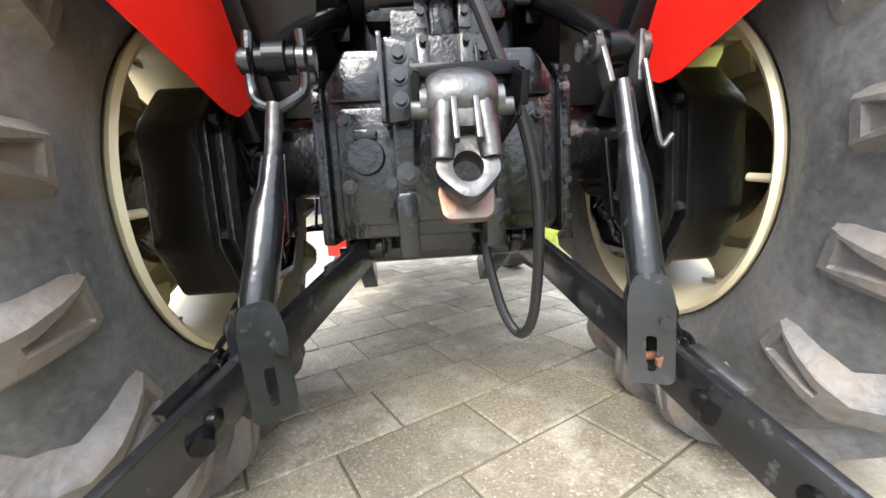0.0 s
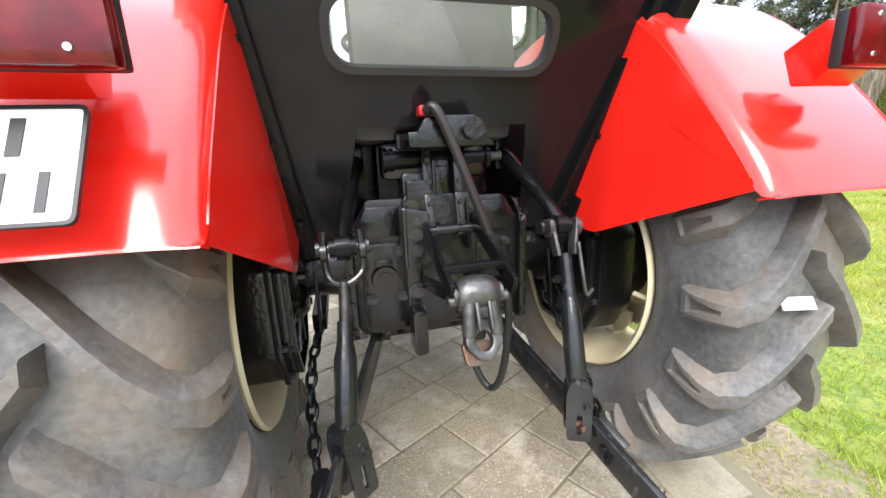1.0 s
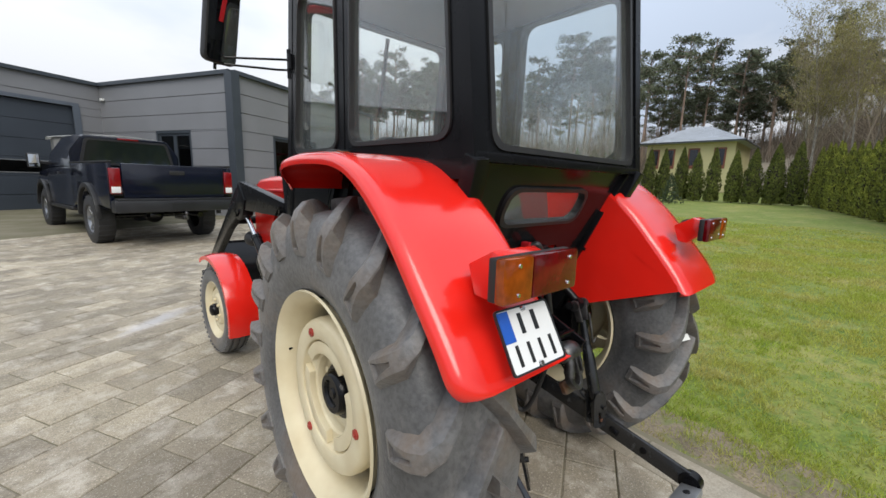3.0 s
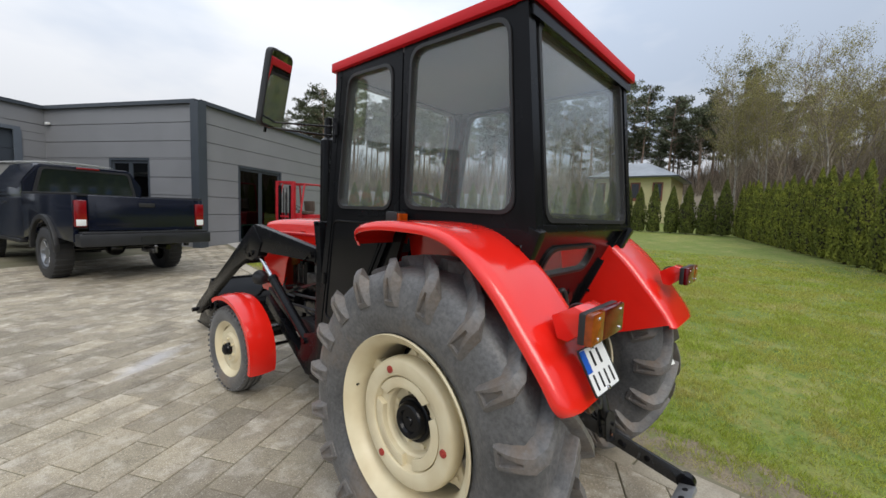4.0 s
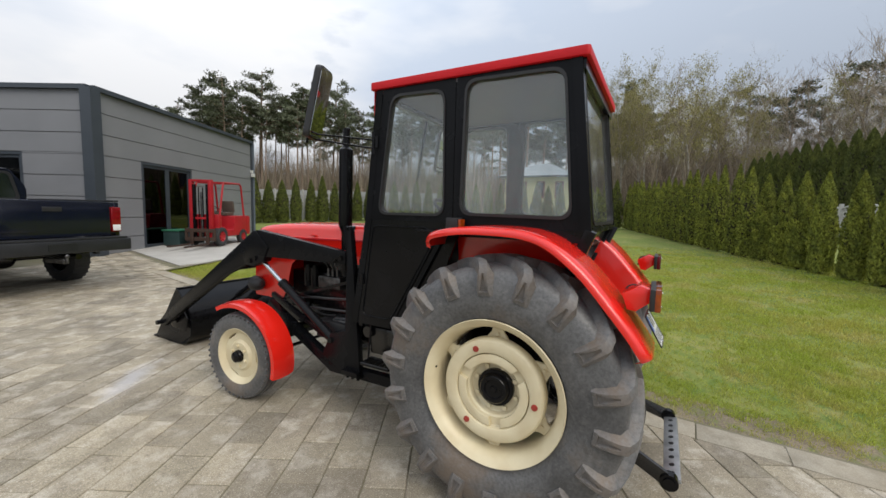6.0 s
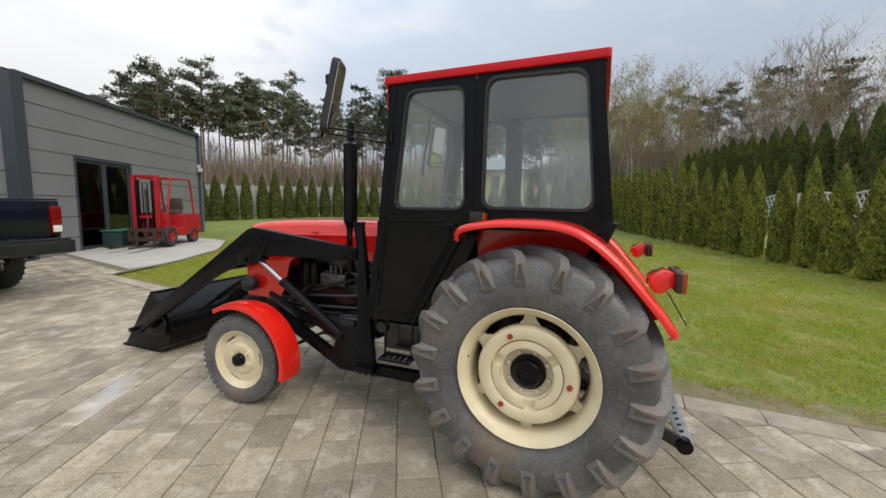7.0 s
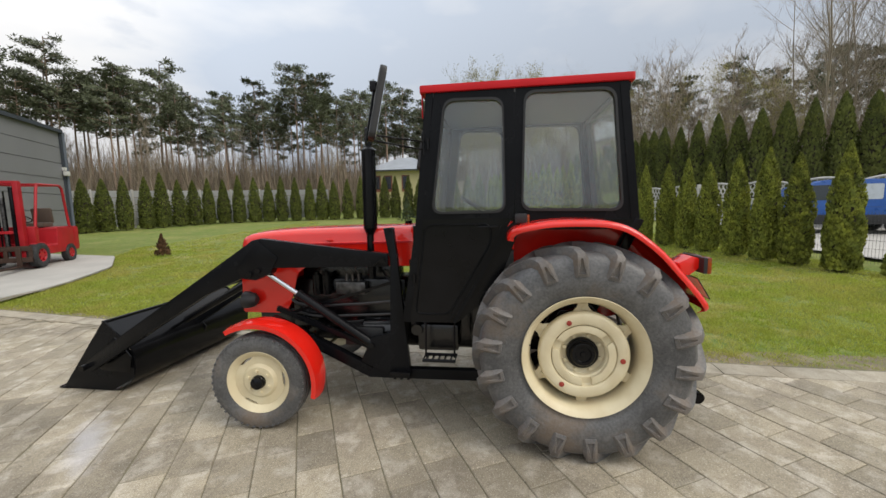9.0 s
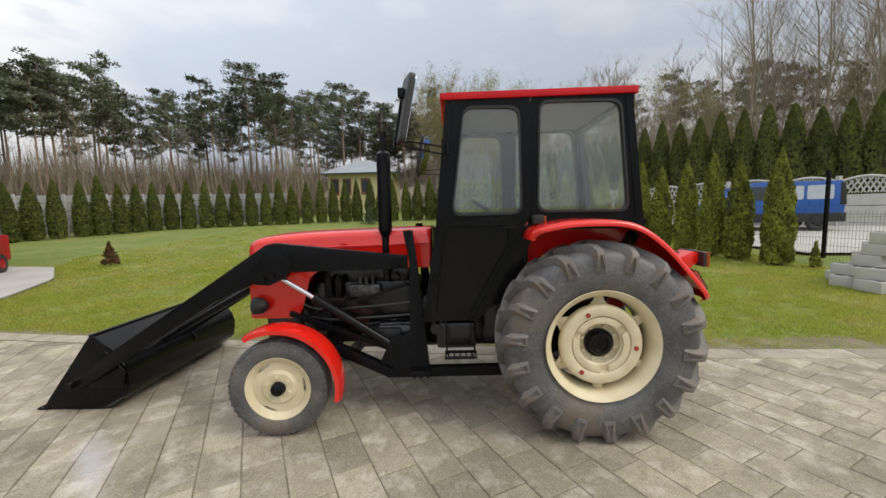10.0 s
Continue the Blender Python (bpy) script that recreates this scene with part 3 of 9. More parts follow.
wl2 = copy_thing(wl, Matrix.Translation(EC + U * 7.95 - V * 0.08 + Vector((0, 0, 3.1))))
wl2["label"] = "small white camera lamp at the building's corner"


pipe = B()
rod(pipe, EC + U * 8.06 - V * 0.10 + Vector((0, 0, 0.2)), EC + U * 8.06 - V * 0.10 + Vector((0, 0, TOP)), 0.05, 0.05, 12)
tagged(part("trim", pipe, GATE_TRIM, None), "blue-grey downpipe at the building's corner", "downpipe", kind="structure")


# small fixtures on the cladding
def wall_fixture(name, label, cat, q, size, material):
    t = thing(name, Matrix.Translation(q), label, cat)
    bm = B()
    box(bm, (0, 0, 0), size, m3, 0.012)
    part("housing", bm, material, t)
    bm = B()
    bar(bm, V * 0.02 + Vector((0, 0, -0.01)), V * 0.18 + Vector((0, 0, 0.03)), 0.035, 0.035)
    part("bracket", bm, ANTHRACITE, t)


wall_fixture("motion_sensor", "small white sensor on the grey wall", "sensor", CC - U * 4.9 - V * 0.10 + Vector((0, 0, 4.15)), (0.16, 0.10, 0.12), WHITE)
wall_fixture("flood_light", "dark flat flood light on the grey wall", "lamp", CC - U * 4.85 - V * 0.14 + Vector((0, 0, 3.83)), (0.26, 0.12, 0.14), GATE_TRIM)
wall_fixture("motion_sensor", "small white sensor on the grey wall", "sensor", CC - U * 4.88 - V * 0.10 + Vector((0, 0, 3.50)), (0.13, 0.10, 0.16), WHITE)
wall_fixture("security_camera", "small white camera in the corner of the building", "camera", EC + V * 6.4 - U * 0.10 + Vector((0, 0, 4.04)), (0.10, 0.12, 0.08), WHITE)

# ---- tractor ----
tractor = thing("tractor", Matrix.Identity(4), "red and black farm tractor with cab, front loader and cream wheels", "tractor")


def bolt(bm, p, axis, r=0.012, h=0.012):
    a = Vector(axis).normalized()
    rod(bm, Vector(p), Vector(p) + a * h, r, r, 6)


def carcass_mesh(R, W, rim_r, tall):
    """A farm tyre about the x axis without its lugs."""
    bm = B()
    hw = W / 2
    base = R - tall
    prof = [(-hw * 0.62, rim_r - 0.012), (-hw * 0.78, rim_r + 0.012), (-hw * 0.83, rim_r + 0.022), (-hw * 0.83, rim_r + 0.030), (-hw * 0.92, rim_r + 0.055), (-hw * 0.99, rim_r + 0.10), (-hw * 1.0, rim_r + 0.135), (-hw * 0.965, base - 0.075), (-hw * 0.90, base - 0.035), (-hw * 0.76, base - 0.008), (-hw * 0.4, base + 0.003), (0, base + 0.006)]
    prof = prof + [(-x, r) for x, r in prof[-2::-1]]
    lathe(bm, prof, 96)
    return mesh_of("tyre", bm, RUBBER, 40)


def lug_mesh(R, W, tall, side):
    """One slanting bar of the tread, which runs from the middle over the shoulder and ends on the flank with a pocket."""
    hw, base = W / 2, R - tall
    # across, radius, outward normal, height, half width, pocket depth
    rows = [(-0.012, base + 0.004, 0.0, 1.0, tall, 0.017, 0.0, 0.3), (hw * 0.2, base + 0.003, 0.0, 1.0, tall, 0.018, 0.0, 0.3), (hw * 0.42, base, 0.0, 1.0, tall, 0.019, 0.0, 0.3), (hw * 0.62, base - 0.003, 0.0, 1.0, tall, 0.021, 0.0, 0.3),
            (hw * 0.80, base - 0.012, 0.12, 0.99, tall, 0.023, 0.0, 0.2), (hw * 0.90, base - 0.030, 0.55, 0.83, tall * 0.90, 0.025, 0.0, 0.15), (hw * 0.93, base - 0.046, 0.80, 0.58, tall * 0.80, 0.026, 0.0, 0.12), (hw * 0.945, base - 0.054, 0.88, 0.45, tall * 0.74, 0.027, 0.013, 0.15),
            (hw * 0.975, base - 0.085, 0.97, 0.25, tall * 0.54, 0.031, 0.013, 0.36), (hw * 0.99, base - 0.112, 1.0, 0.1, tall * 0.36, 0.036, 0.010, 0.58), (hw * 0.99, base - 0.117, 1.0, 0.1, tall * 0.33, 0.037, 0.0, 0.60), (hw * 1.0, base - 0.134, 1.0, 0.0, tall * 0.14, 0.042, 0.0, 0.6)]
    bm = B()
    rings = []
    for x, r, nx, nr, h, w, pit, po in rows:
        th = 0.34 * min(1.0, max(0.0, x / (hw * 0.9))) ** 0.92
        slope = 0.014 + 0.010 * min(1.0, max(0.0, x / hw))
        q = h - pit
        ring = []
        for u, hh in ((-w - slope, -0.008), (-w, h - 0.004), (-w + 0.004, h), (-w * (po + 0.14), h), (-w * po, q), (w * po, q), (w * (po + 0.14), h), (w - 0.004, h), (w, h - 0.004), (w + slope, -0.008)):
            rr = r + nr * hh
            a = th + u / base
            ring.append(bm.verts.new((side * (x + nx * hh), rr * math.cos(a), rr * math.sin(a))))
        rings.append(ring)
    for a, b in zip(rings, rings[1:]):
        for k in range(len(a) - 1):
            bm.faces.new((a[k], a[k + 1], b[k + 1], b[k]))
    bm.faces.new(rings[0])
    bm.faces.new(rings[-1])
    bmesh.ops.recalc_face_normals(bm, faces=bm.faces)
    return mesh_of("lug", bm, RUBBER, 28)


def rear_wheel(x, side, turn):
    """side -1: the tractor's left. Axle along x; the outside faces side * x."""
    w = new("rear_wheel")
    w.parent = tractor
    w.location, w.rotation_euler = (x, 0.0, 0.645), (turn, 0, 0)
    ty = new("tyre", REAR_TYRE)
    ty.parent = w
    ty["label"] = "dusty black rubber farm tyre with slanting lugs"
    for h in (-1, 1):
        for i in range(18):
            lg = new("lug", LUGS[h])
            lg.parent = w
            lg.rotation_euler = (2 * math.pi * (i + (0.5 if h > 0 else 0)) / 18, 0, 0)
    for h in (-1, 1):
        # raised moulded marks on the flank
        for i in range(16):
            if i % 8 in (3, 7):
                continue
            mk = B()
            a = 2 * math.pi * i / 16 + 0.1
            box(mk, (h * 0.178, 0.475 * math.cos(a), 0.475 * math.sin(a)), (0.006, 0.020 if i % 2 else 0.030, 0.085 if i % 2 else 0.060), Matrix.Rotation(a, 4, "X"), 0.002)
            part("lettering_bar", mk, RUBBER, w)
    rim = B()
    # barrel: outer flange at -0.165, well in the middle, inner flange
    prof = [(-0.155, 0.382), (-0.168, 0.402), (-0.160, 0.406), (-0.148, 0.392), (-0.135, 0.372), (-0.06, 0.352), (0.06, 0.352), (0.135, 0.372), (0.150, 0.402), (0.160, 0.406), (0.168, 0.398), (0.155, 0.380), (0.132, 0.362), (0.06, 0.340), (-0.06, 0.340), (-0.135, 0.360)]
    lathe(rim, [(p[0] * -side, p[1]) for p in prof], 64, closed=True)
    part("rim", rim, CREAM, w, "cream painted steel rim")
    s = side
    # six feet hold the disc to the rim
    for k in range(6):
        a = math.pi / 6 + math.pi * k / 3 - turn
        foot = B()
        m = Matrix.Rotation(a, 4, "X")
        outline = [(0.235, -0.066), (0.285, -0.060), (0.315, -0.036), (0.346, -0.030), (0.346, 0.030), (0.315, 0.036), (0.285, 0.060), (0.235, 0.066)]
        prism(foot, outline, s * 0.052, s * 0.066, "x", 0.003)
        box(foot, (s * 0.040, 0.338, 0), (0.055, 0.018, 0.056), None, 0.004)
        bolt(foot, (s * 0.066, 0.305, 0), (s, 0, 0), 0.011, 0.010)
        bmesh.ops.transform(foot, matrix=m, verts=foot.verts)
        part("rim_bracket", foot, CREAM, w)
    disc = B()
    prof = [(0.078, 0.138), (0.092, 0.142), (0.098, 0.150), (0.098, 0.192), (0.104, 0.198), (0.124, 0.203), (0.128, 0.209), (0.129, 0.262), (0.124, 0.272), (0.112, 0.279), (0.090, 0.282), (0.068, 0.280), (0.068, 0.272), (0.088, 0.274), (0.108, 0.270), (0.117, 0.262), (0.117, 0.212), (0.095, 0.204), (0.086, 0.190), (0.070, 0.138)]
    lathe(disc, [(x_ * s, r_) for x_, r_ in prof], 64, closed=True)
    part("disc", disc, CREAM, w, "cream dished wheel disc")
    for k in range(3):
        a0, a1 = 2 * math.pi * k / 3 + 0.55 - turn, 2 * math.pi * (k + 1) / 3 + 0.25 - turn
        n = 14
        def arc(r_, b0, b1):
            return [(r_ * math.cos(b0 + (b1 - b0) * i / n), r_ * math.sin(b0 + (b1 - b0) * i / n)) for i in range(n + 1)]
        ring = B()
        prism(ring, arc(0.196, a0, a1) + arc(0.150, a0 + 0.06, a1 - 0.06)[::-1], s * 0.096, s * 0.121, "x", 0.003)
        part("hub_ring", ring, CREAM, w)
    dish = B()
    lathe(dish, [(x_ * s, r_) for x_, r_ in [(0.040, 0.09), (0.052, 0.10), (0.054, 0.120), (0.060, 0.138), (0.078, 0.146), (0.070, 0.152), (0.045, 0.140), (0.036, 0.09)]], 56, closed=True)
    part("hub_dish", dish, CREAM, w, "recessed cream wheel centre")
    hub = B()
    lathe(hub, [(s * 0.02, 0.10), (s * 0.075, 0.10), (s * 0.080, 0.095), (s * 0.080, 0.083), (s * 0.100, 0.078), (s * 0.108, 0.070), (s * 0.108, 0.052), (s * 0.098, 0.046), (s * 0.098, 0.020), (s * 0.104, 0.016), (s * 0.104, 0.0001)], 40)
    part("hub", hub, BLACK, w, "black wheel hub")
    for k in range(3):
        a = 2 * math.pi * k / 3 + (1.03 if side < 0 else 2.1)
        bb = B()
        p = Vector((s * 0.124, 0.232 * math.cos(a), 0.232 * math.sin(a)))
        rod(bb, p, p + Vector((s * 0.010, 0, 0)), 0.017, 0.016, 16)
        rod(bb, p, p + Vector((s * 0.014, 0, 0)), 0.010, 0.008, 6)
        part("bolt", bb, RUST_RED, w, "red wheel bolt")
    for k in range(8):
        a = 2 * math.pi * k / 8 + 0.2
        bb = B()
        bolt(bb, (s * 0.052, 0.118 * math.cos(a), 0.118 * math.sin(a)), (s, 0, 0), 0.013, 0.018)
        part("nut", bb, CREAM, w)
    peg = B()
    a = math.pi + 0.12 - turn
    p = Vector((-s * 0.125, 0.360 * math.cos(a), 0.360 * math.sin(a)))
    rod(peg, p, p + Vector((-s * 0.012, -0.050 * math.cos(a), -0.050 * math.sin(a))), 0.009, 0.009, 12)
    part("rim_peg", peg, CREAM, w)
    val = B()
    rod(val, (s * 0.10, 0.352, 0.02), (s * 0.128, 0.34, 0.02), 0.005)
    part("valve", val, BLACK, w)
    # rim and centre in the proportion of this tyre's size
    for piece in w.children:
        if not piece.name.startswith(("tyre", "lug", "lettering")):
            k = 0.90 if piece.name.startswith("rim") else 0.935
            piece.scale = (1.0, k, k)
    return w


RUST_RED = mat("red_bolt", (0.42, 0.05, 0.035), 0.5, var=0.3)
REAR_TYRE = carcass_mesh(0.663, 0.362, 0.347, 0.046)
LUGS = {h: lug_mesh(0.663, 0.362, 0.046, h) for h in (-1, 1)}
for side in (-1, 1):
    rear_wheel(-0.685 if side < 0 else 0.668, side, 0.12 if side < 0 else 0.3)
sticker = B()
box(sticker, (0, 0, 0), (0.07, 0.004, 0.028), pose(0, 0, 0, -35, 0, -15))
stk = part("tyre_label", sticker, STICKER, tractor, "small white paper label on the tyre")
stk.location = (0.62, -0.635, 0.70)


def front_tyre(R, W, rim_r):
    bm = B()
    hw = W / 2
    prof = [(-hw * 0.66, rim_r - 0.01), (-hw * 0.9, rim_r + 0.02), (-hw, rim_r + 0.055), (-hw * 0.94, R - 0.035), (-hw * 0.78, R - 0.01), (-hw * 0.62, R - 0.003), (-hw * 0.60, R - 0.014), (-hw * 0.42, R - 0.014), (-hw * 0.40, R), (-hw * 0.14, R + 0.002), (-hw * 0.12, R - 0.012)]
    lathe(bm, prof + [(-x, r) for x, r in prof[::-1]], 56)
    return mesh_of("tyre", bm, RUBBER, 30)


FRONT_TYRE = front_tyre(0.342, 0.165, 0.215)
FRONT_BLOCK = B()
box(FRONT_BLOCK, (0, 0, 0), (0.03, 0.018, 0.010), None, 0.002)
FRONT_BLOCK = mesh_of("tread_block", FRONT_BLOCK, RUBBER)


def front_wheel(x, side, steer):
    w = new("front_wheel")
    w.parent = tractor
    w.location, w.rotation_euler = (x, 2.17, 0.342), (0, 0, steer)
    ty = new("tyre", FRONT_TYRE)
    ty.parent = w
    for h in (-1, 1):
        for i in range(44):
            a = 2 * math.pi * i / 44
            o = new("tread_block", FRONT_BLOCK)
            o.parent = w
            o.location, o.rotation_euler = (h * 0.066, 0.3235 * math.cos(a), 0.3235 * math.sin(a)), (a + math.pi / 2, 0, 0)
    s = side
    rim = B()
    lathe(rim, [(s * x_, r) for x_, r in [(0.062, 0.208), (0.070, 0.222), (0.064, 0.226), (0.052, 0.214), (0.035, 0.190), (-0.035, 0.190), (-0.052, 0.214), (-0.066, 0.224), (-0.07, 0.216), (-0.055, 0.196), (-0.03, 0.180), (0.035, 0.180)]], 48, closed=True)
    part("rim", rim, CREAM, w, "cream painted steel rim")
    disc = B()
    n = 48
    prof = []
    outer = [((0.179 if (k % 16) not in (6, 7, 8, 9) else 0.164) * math.cos(2 * math.pi * k / n), (0.179 if (k % 16) not in (6, 7, 8, 9) else 0.164) * math.sin(2 * math.pi * k / n)) for k in range(n)]
    inner = [(0.05 * math.cos(2 * math.pi * k / n), 0.05 * math.sin(2 * math.pi * k / n)) for k in range(n)]
    ring_plate(disc, outer, inner, s * 0.025, s * 0.034)
    lathe(disc, [(s * 0.034, 0.125), (s * 0.052, 0.105), (s * 0.052, 0.05), (s * 0.04, 0.05)], 40)
    dob = part("disc", disc, CREAM, w, "cream wheel disc with slots")
    hub = B()
    lathe(hub, [(s * 0.0, 0.05), (s * 0.07, 0.048), (s * 0.075, 0.044), (s * 0.09, 0.042), (s * 0.098, 0.030), (s * 0.102, 0.0001)], 28)
    part("hub", hub, BLACK, w, "black hub cap")
    for k in range(6):
        a = 2 * math.pi * k / 6 + 0.4
        bb = B()
        bolt(bb, (s * 0.052, 0.078 * math.cos(a), 0.078 * math.sin(a)), (s, 0, 0), 0.011, 0.016)
        part("nut", bb, CREAM, w)
    return w


front_wheel(-0.665, -1, 0.09)
front_wheel(0.665, 1, 0.09)


def front_fender(side):
    """A curved sheet over the back half of a front wheel, which steers with it."""
    bm = B()
    c = Vector((side * 0.665, 2.17, 0.342))
    R = 0.425
    angs = [radians(a) for a in range(62, 196, 6)]
    hw = 0.10
    rows = []
    for a in angs:
        ring = []
        for x, dr in ((-hw, -0.03), (-hw, 0.0), (-hw * 0.45, 0.012), (hw * 0.45, 0.012), (hw, 0.0), (hw, -0.03)):
            r = R + dr
            ring.append(bm.verts.new((x, r * math.cos(a), r * math.sin(a))))
        rows.append(ring)
    for a, b in zip(rows, rows[1:]):
        for k in range(5):
            bm.faces.new((a[k], a[k + 1], b[k + 1], b[k]))
    bmesh.ops.recalc_face_normals(bm, faces=bm.faces)
    bmesh.ops.solidify(bm, geom=bm.faces[:], thickness=0.004)
    ob = part("front_fender", bm, RED, tractor, "red curved sheet metal front mudguard")
    ob.location, ob.rotation_euler = c, (0, 0, 0.09)
    br = B()
    bar(br, (0, R * math.cos(1.9) , R * math.sin(1.9) - 0.012), (-side * 0.14, -0.12, 0.25), 0.03, 0.008)
    bar(br, (-side * 0.14, -0.12, 0.26), (-side * 0.18, 0.0, 0.05), 0.03, 0.008)
    part("bracket", br, BLACK, ob)


front_fender(-1)
front_fender(1)

# rear fenders: a strip bent over the tyre, and an upright inner sheet
FEND = [(0.44, 1.325), (0.43, 1.365), (0.38, 1.405), (0.22, 1.437), (0.05, 1.443), (-0.13, 1.432), (-0.26, 1.385), (-0.40, 1.275), (-0.52, 1.14), (-0.61, 1.03), (-0.664, 0.950), (-0.674, 0.934)]


def rear_fender(side):
    f = new("rear_fender")
    f.parent = tractor
    f["label"] = "glossy red sheet metal mudguard"
    pts = [(p.x, p.y) for p in curve_pts([(a, b, 0) for a, b in FEND], 7)]
    strip = B()
    rows = []
    run = [0.0]
    for a, b in zip(pts, pts[1:]):
        run.append(run[-1] + math.hypot(b[0] - a[0], b[1] - a[1]))
    for i, (y, z) in enumerate(pts):
        t = i / (len(pts) - 1)
        xo, xi = (-0.832 if side < 0 else -0.905), -0.485
        rest = max(0.0, 0.060 - (run[-1] - run[i]))
        inset = 0.060 - math.sqrt(0.060**2 - min(rest, 0.0598)**2) + 0.085 * max(0.0, 1 - run[i] / 0.24) ** 1.6
        nrm = Vector((pts[min(i + 1, len(pts) - 1)][1] - pts[max(i - 1, 0)][1], -(pts[min(i + 1, len(pts) - 1)][0] - pts[max(i - 1, 0)][0]))).normalized()
        nrm = -nrm if nrm.y < 0 and i < len(pts) * 0.7 else nrm
        ring = []
        tip = max(0.0, (t - 0.86) / 0.14)
        for x, d in ((xo, -0.035), (xo - 0.002, -0.022), (xo + 0.004, -0.008), (xo + 0.022, 0.002), (xo + 0.06, 0.004), (xo + 0.18, 0.006), (xi - 0.03, 0.006), (xi, 0.003), (xi + 0.018, -0.005), (xi + 0.030, -0.018), (xi + 0.034, -0.036)):
            x = x + inset * max(0.0, min(1.0, (xo + 0.232 - x) / 0.20))
            if x > -0.47:
                d = d * (1 - min(1.0, tip * 1.3))
            ring.append(strip.verts.new((side * -x, y + nrm.x * d, z + nrm.y * d)))
        rows.append(ring)
    for a, b in zip(rows, rows[1:]):
        for k in range(len(a) - 1):
            strip.faces.new((a[k], a[k + 1], b[k + 1], b[k]))
    # the turned-in lower rim at the back
    last = rows[-1]
    low = [strip.verts.new(v.co + Vector((0, 0.03, -0.006))) for v in last]
    for k in range(len(last) - 1):
        strip.faces.new((last[k], last[k + 1], low[k + 1], low[k]))
    bmesh.ops.recalc_face_normals(strip, faces=strip.faces)
    bmesh.ops.solidify(strip, geom=strip.faces[:], thickness=0.003)
    part("outer_sheet", strip, RED, f, "", 50)
    inner = B()
    edge = [p for p in pts if -0.66 < p[0] < 0.40]
    top = [inner.verts.new((side * 0.4525, y + (0.012 if y < -0.3 else 0.0), z - 0.022)) for y, z in edge]
    def low_z(y):
        rise = 0.028 if side > 0 else 0.0
        return 0.775 + rise + max(0.0, -0.25 - y) * (0.395 - rise) if y < -0.2 else 0.775 + rise + (y + 0.2) * 0.60
    bot = [inner.verts.new((side * (0.455 - 0.05 * max(0.0, min(1.0, (y + 0.66) / 0.4))), y, min(z - 0.024, low_z(y)))) for y, z in edge]
    for k in range(len(top) - 1):
        inner.faces.new((top[k], top[k + 1], bot[k + 1], bot[k]))
    bmesh.ops.recalc_face_normals(inner, faces=inner.faces)
    bmesh.ops.solidify(inner, geom=inner.faces[:], thickness=0.003)
    part("inner_sheet", inner, RED, f, "", 50)
    return f


FEND_L, FEND_R = rear_fender(-1), rear_fender(1)


def tail_lamp(side):
    """A wide box lamp of an amber and a red lens, on a red bracket."""
    x0, x1 = (-0.757, -0.487) if side < 0 else (0.556, 0.818)
    y, z = -0.668, (1.174 if side < 0 else 1.198)
    t = new("tail_lamp")
    t.parent = tractor
    t["label"] = "rectangular tail lamp with amber and red lenses"
    t.location = ((x0 + x1) / 2, y, z)
    w = x1 - x0
    hs = B()
    box(hs, (0, 0.010, 0), (w - 0.004, 0.022, 0.092), None, 0.006)
    part("housing", hs, PLASTIC, t, "black plastic lamp housing")
    xo = side * w * 0.5
    cut = side * w * (0.5 - 0.36)
    am = B()
    box(am, ((xo + cut) / 2, -0.010, 0), (abs(xo - cut) - 0.001, 0.024, 0.094), None, 0.008)
    part("amber_lens", am, AMBER, t, "ribbed amber plastic lens")
    rd = B()
    box(rd, ((-xo + cut) / 2, -0.010, 0), (abs(-xo - cut) - 0.001, 0.024, 0.094), None, 0.008)
    part("red_lens", rd, LENS_RED, t, "dark red plastic lens")
    for sx in (-0.32, 0.36):
        for sz in (-0.03, 0.03):
            sc = B()
            rod(sc, (sx * w * -side, -0.021, sz), (sx * w * -side, -0.025, sz), 0.005, 0.004, 10)
            part("screw", sc, CHROME, t)
    br = B()
    reach = (-0.080, 0.070) if side < 0 else (-0.085, 0.025)
    prism(br, [(0.020, 0.036), (0.058, 0.048), (0.128, 0.008), (0.105, -0.060), (0.070, -0.064), (0.020, -0.022)], reach[0], reach[1], 'x', 0.004)
    part("bracket", br, RED, t, "red sheet metal lamp bracket")
    ca = B()
    tube(ca, curve_pts([(side * -0.03, 0.034, 0.01), (side * -0.03, 0.075, 0.035), (side * -0.03, 0.115, 0.02), (side * -0.03, 0.125, -0.035)], 8), 0.004, 6)
    part("cable", ca, HOSE, t)


tail_lamp(-1)
tail_lamp(1)


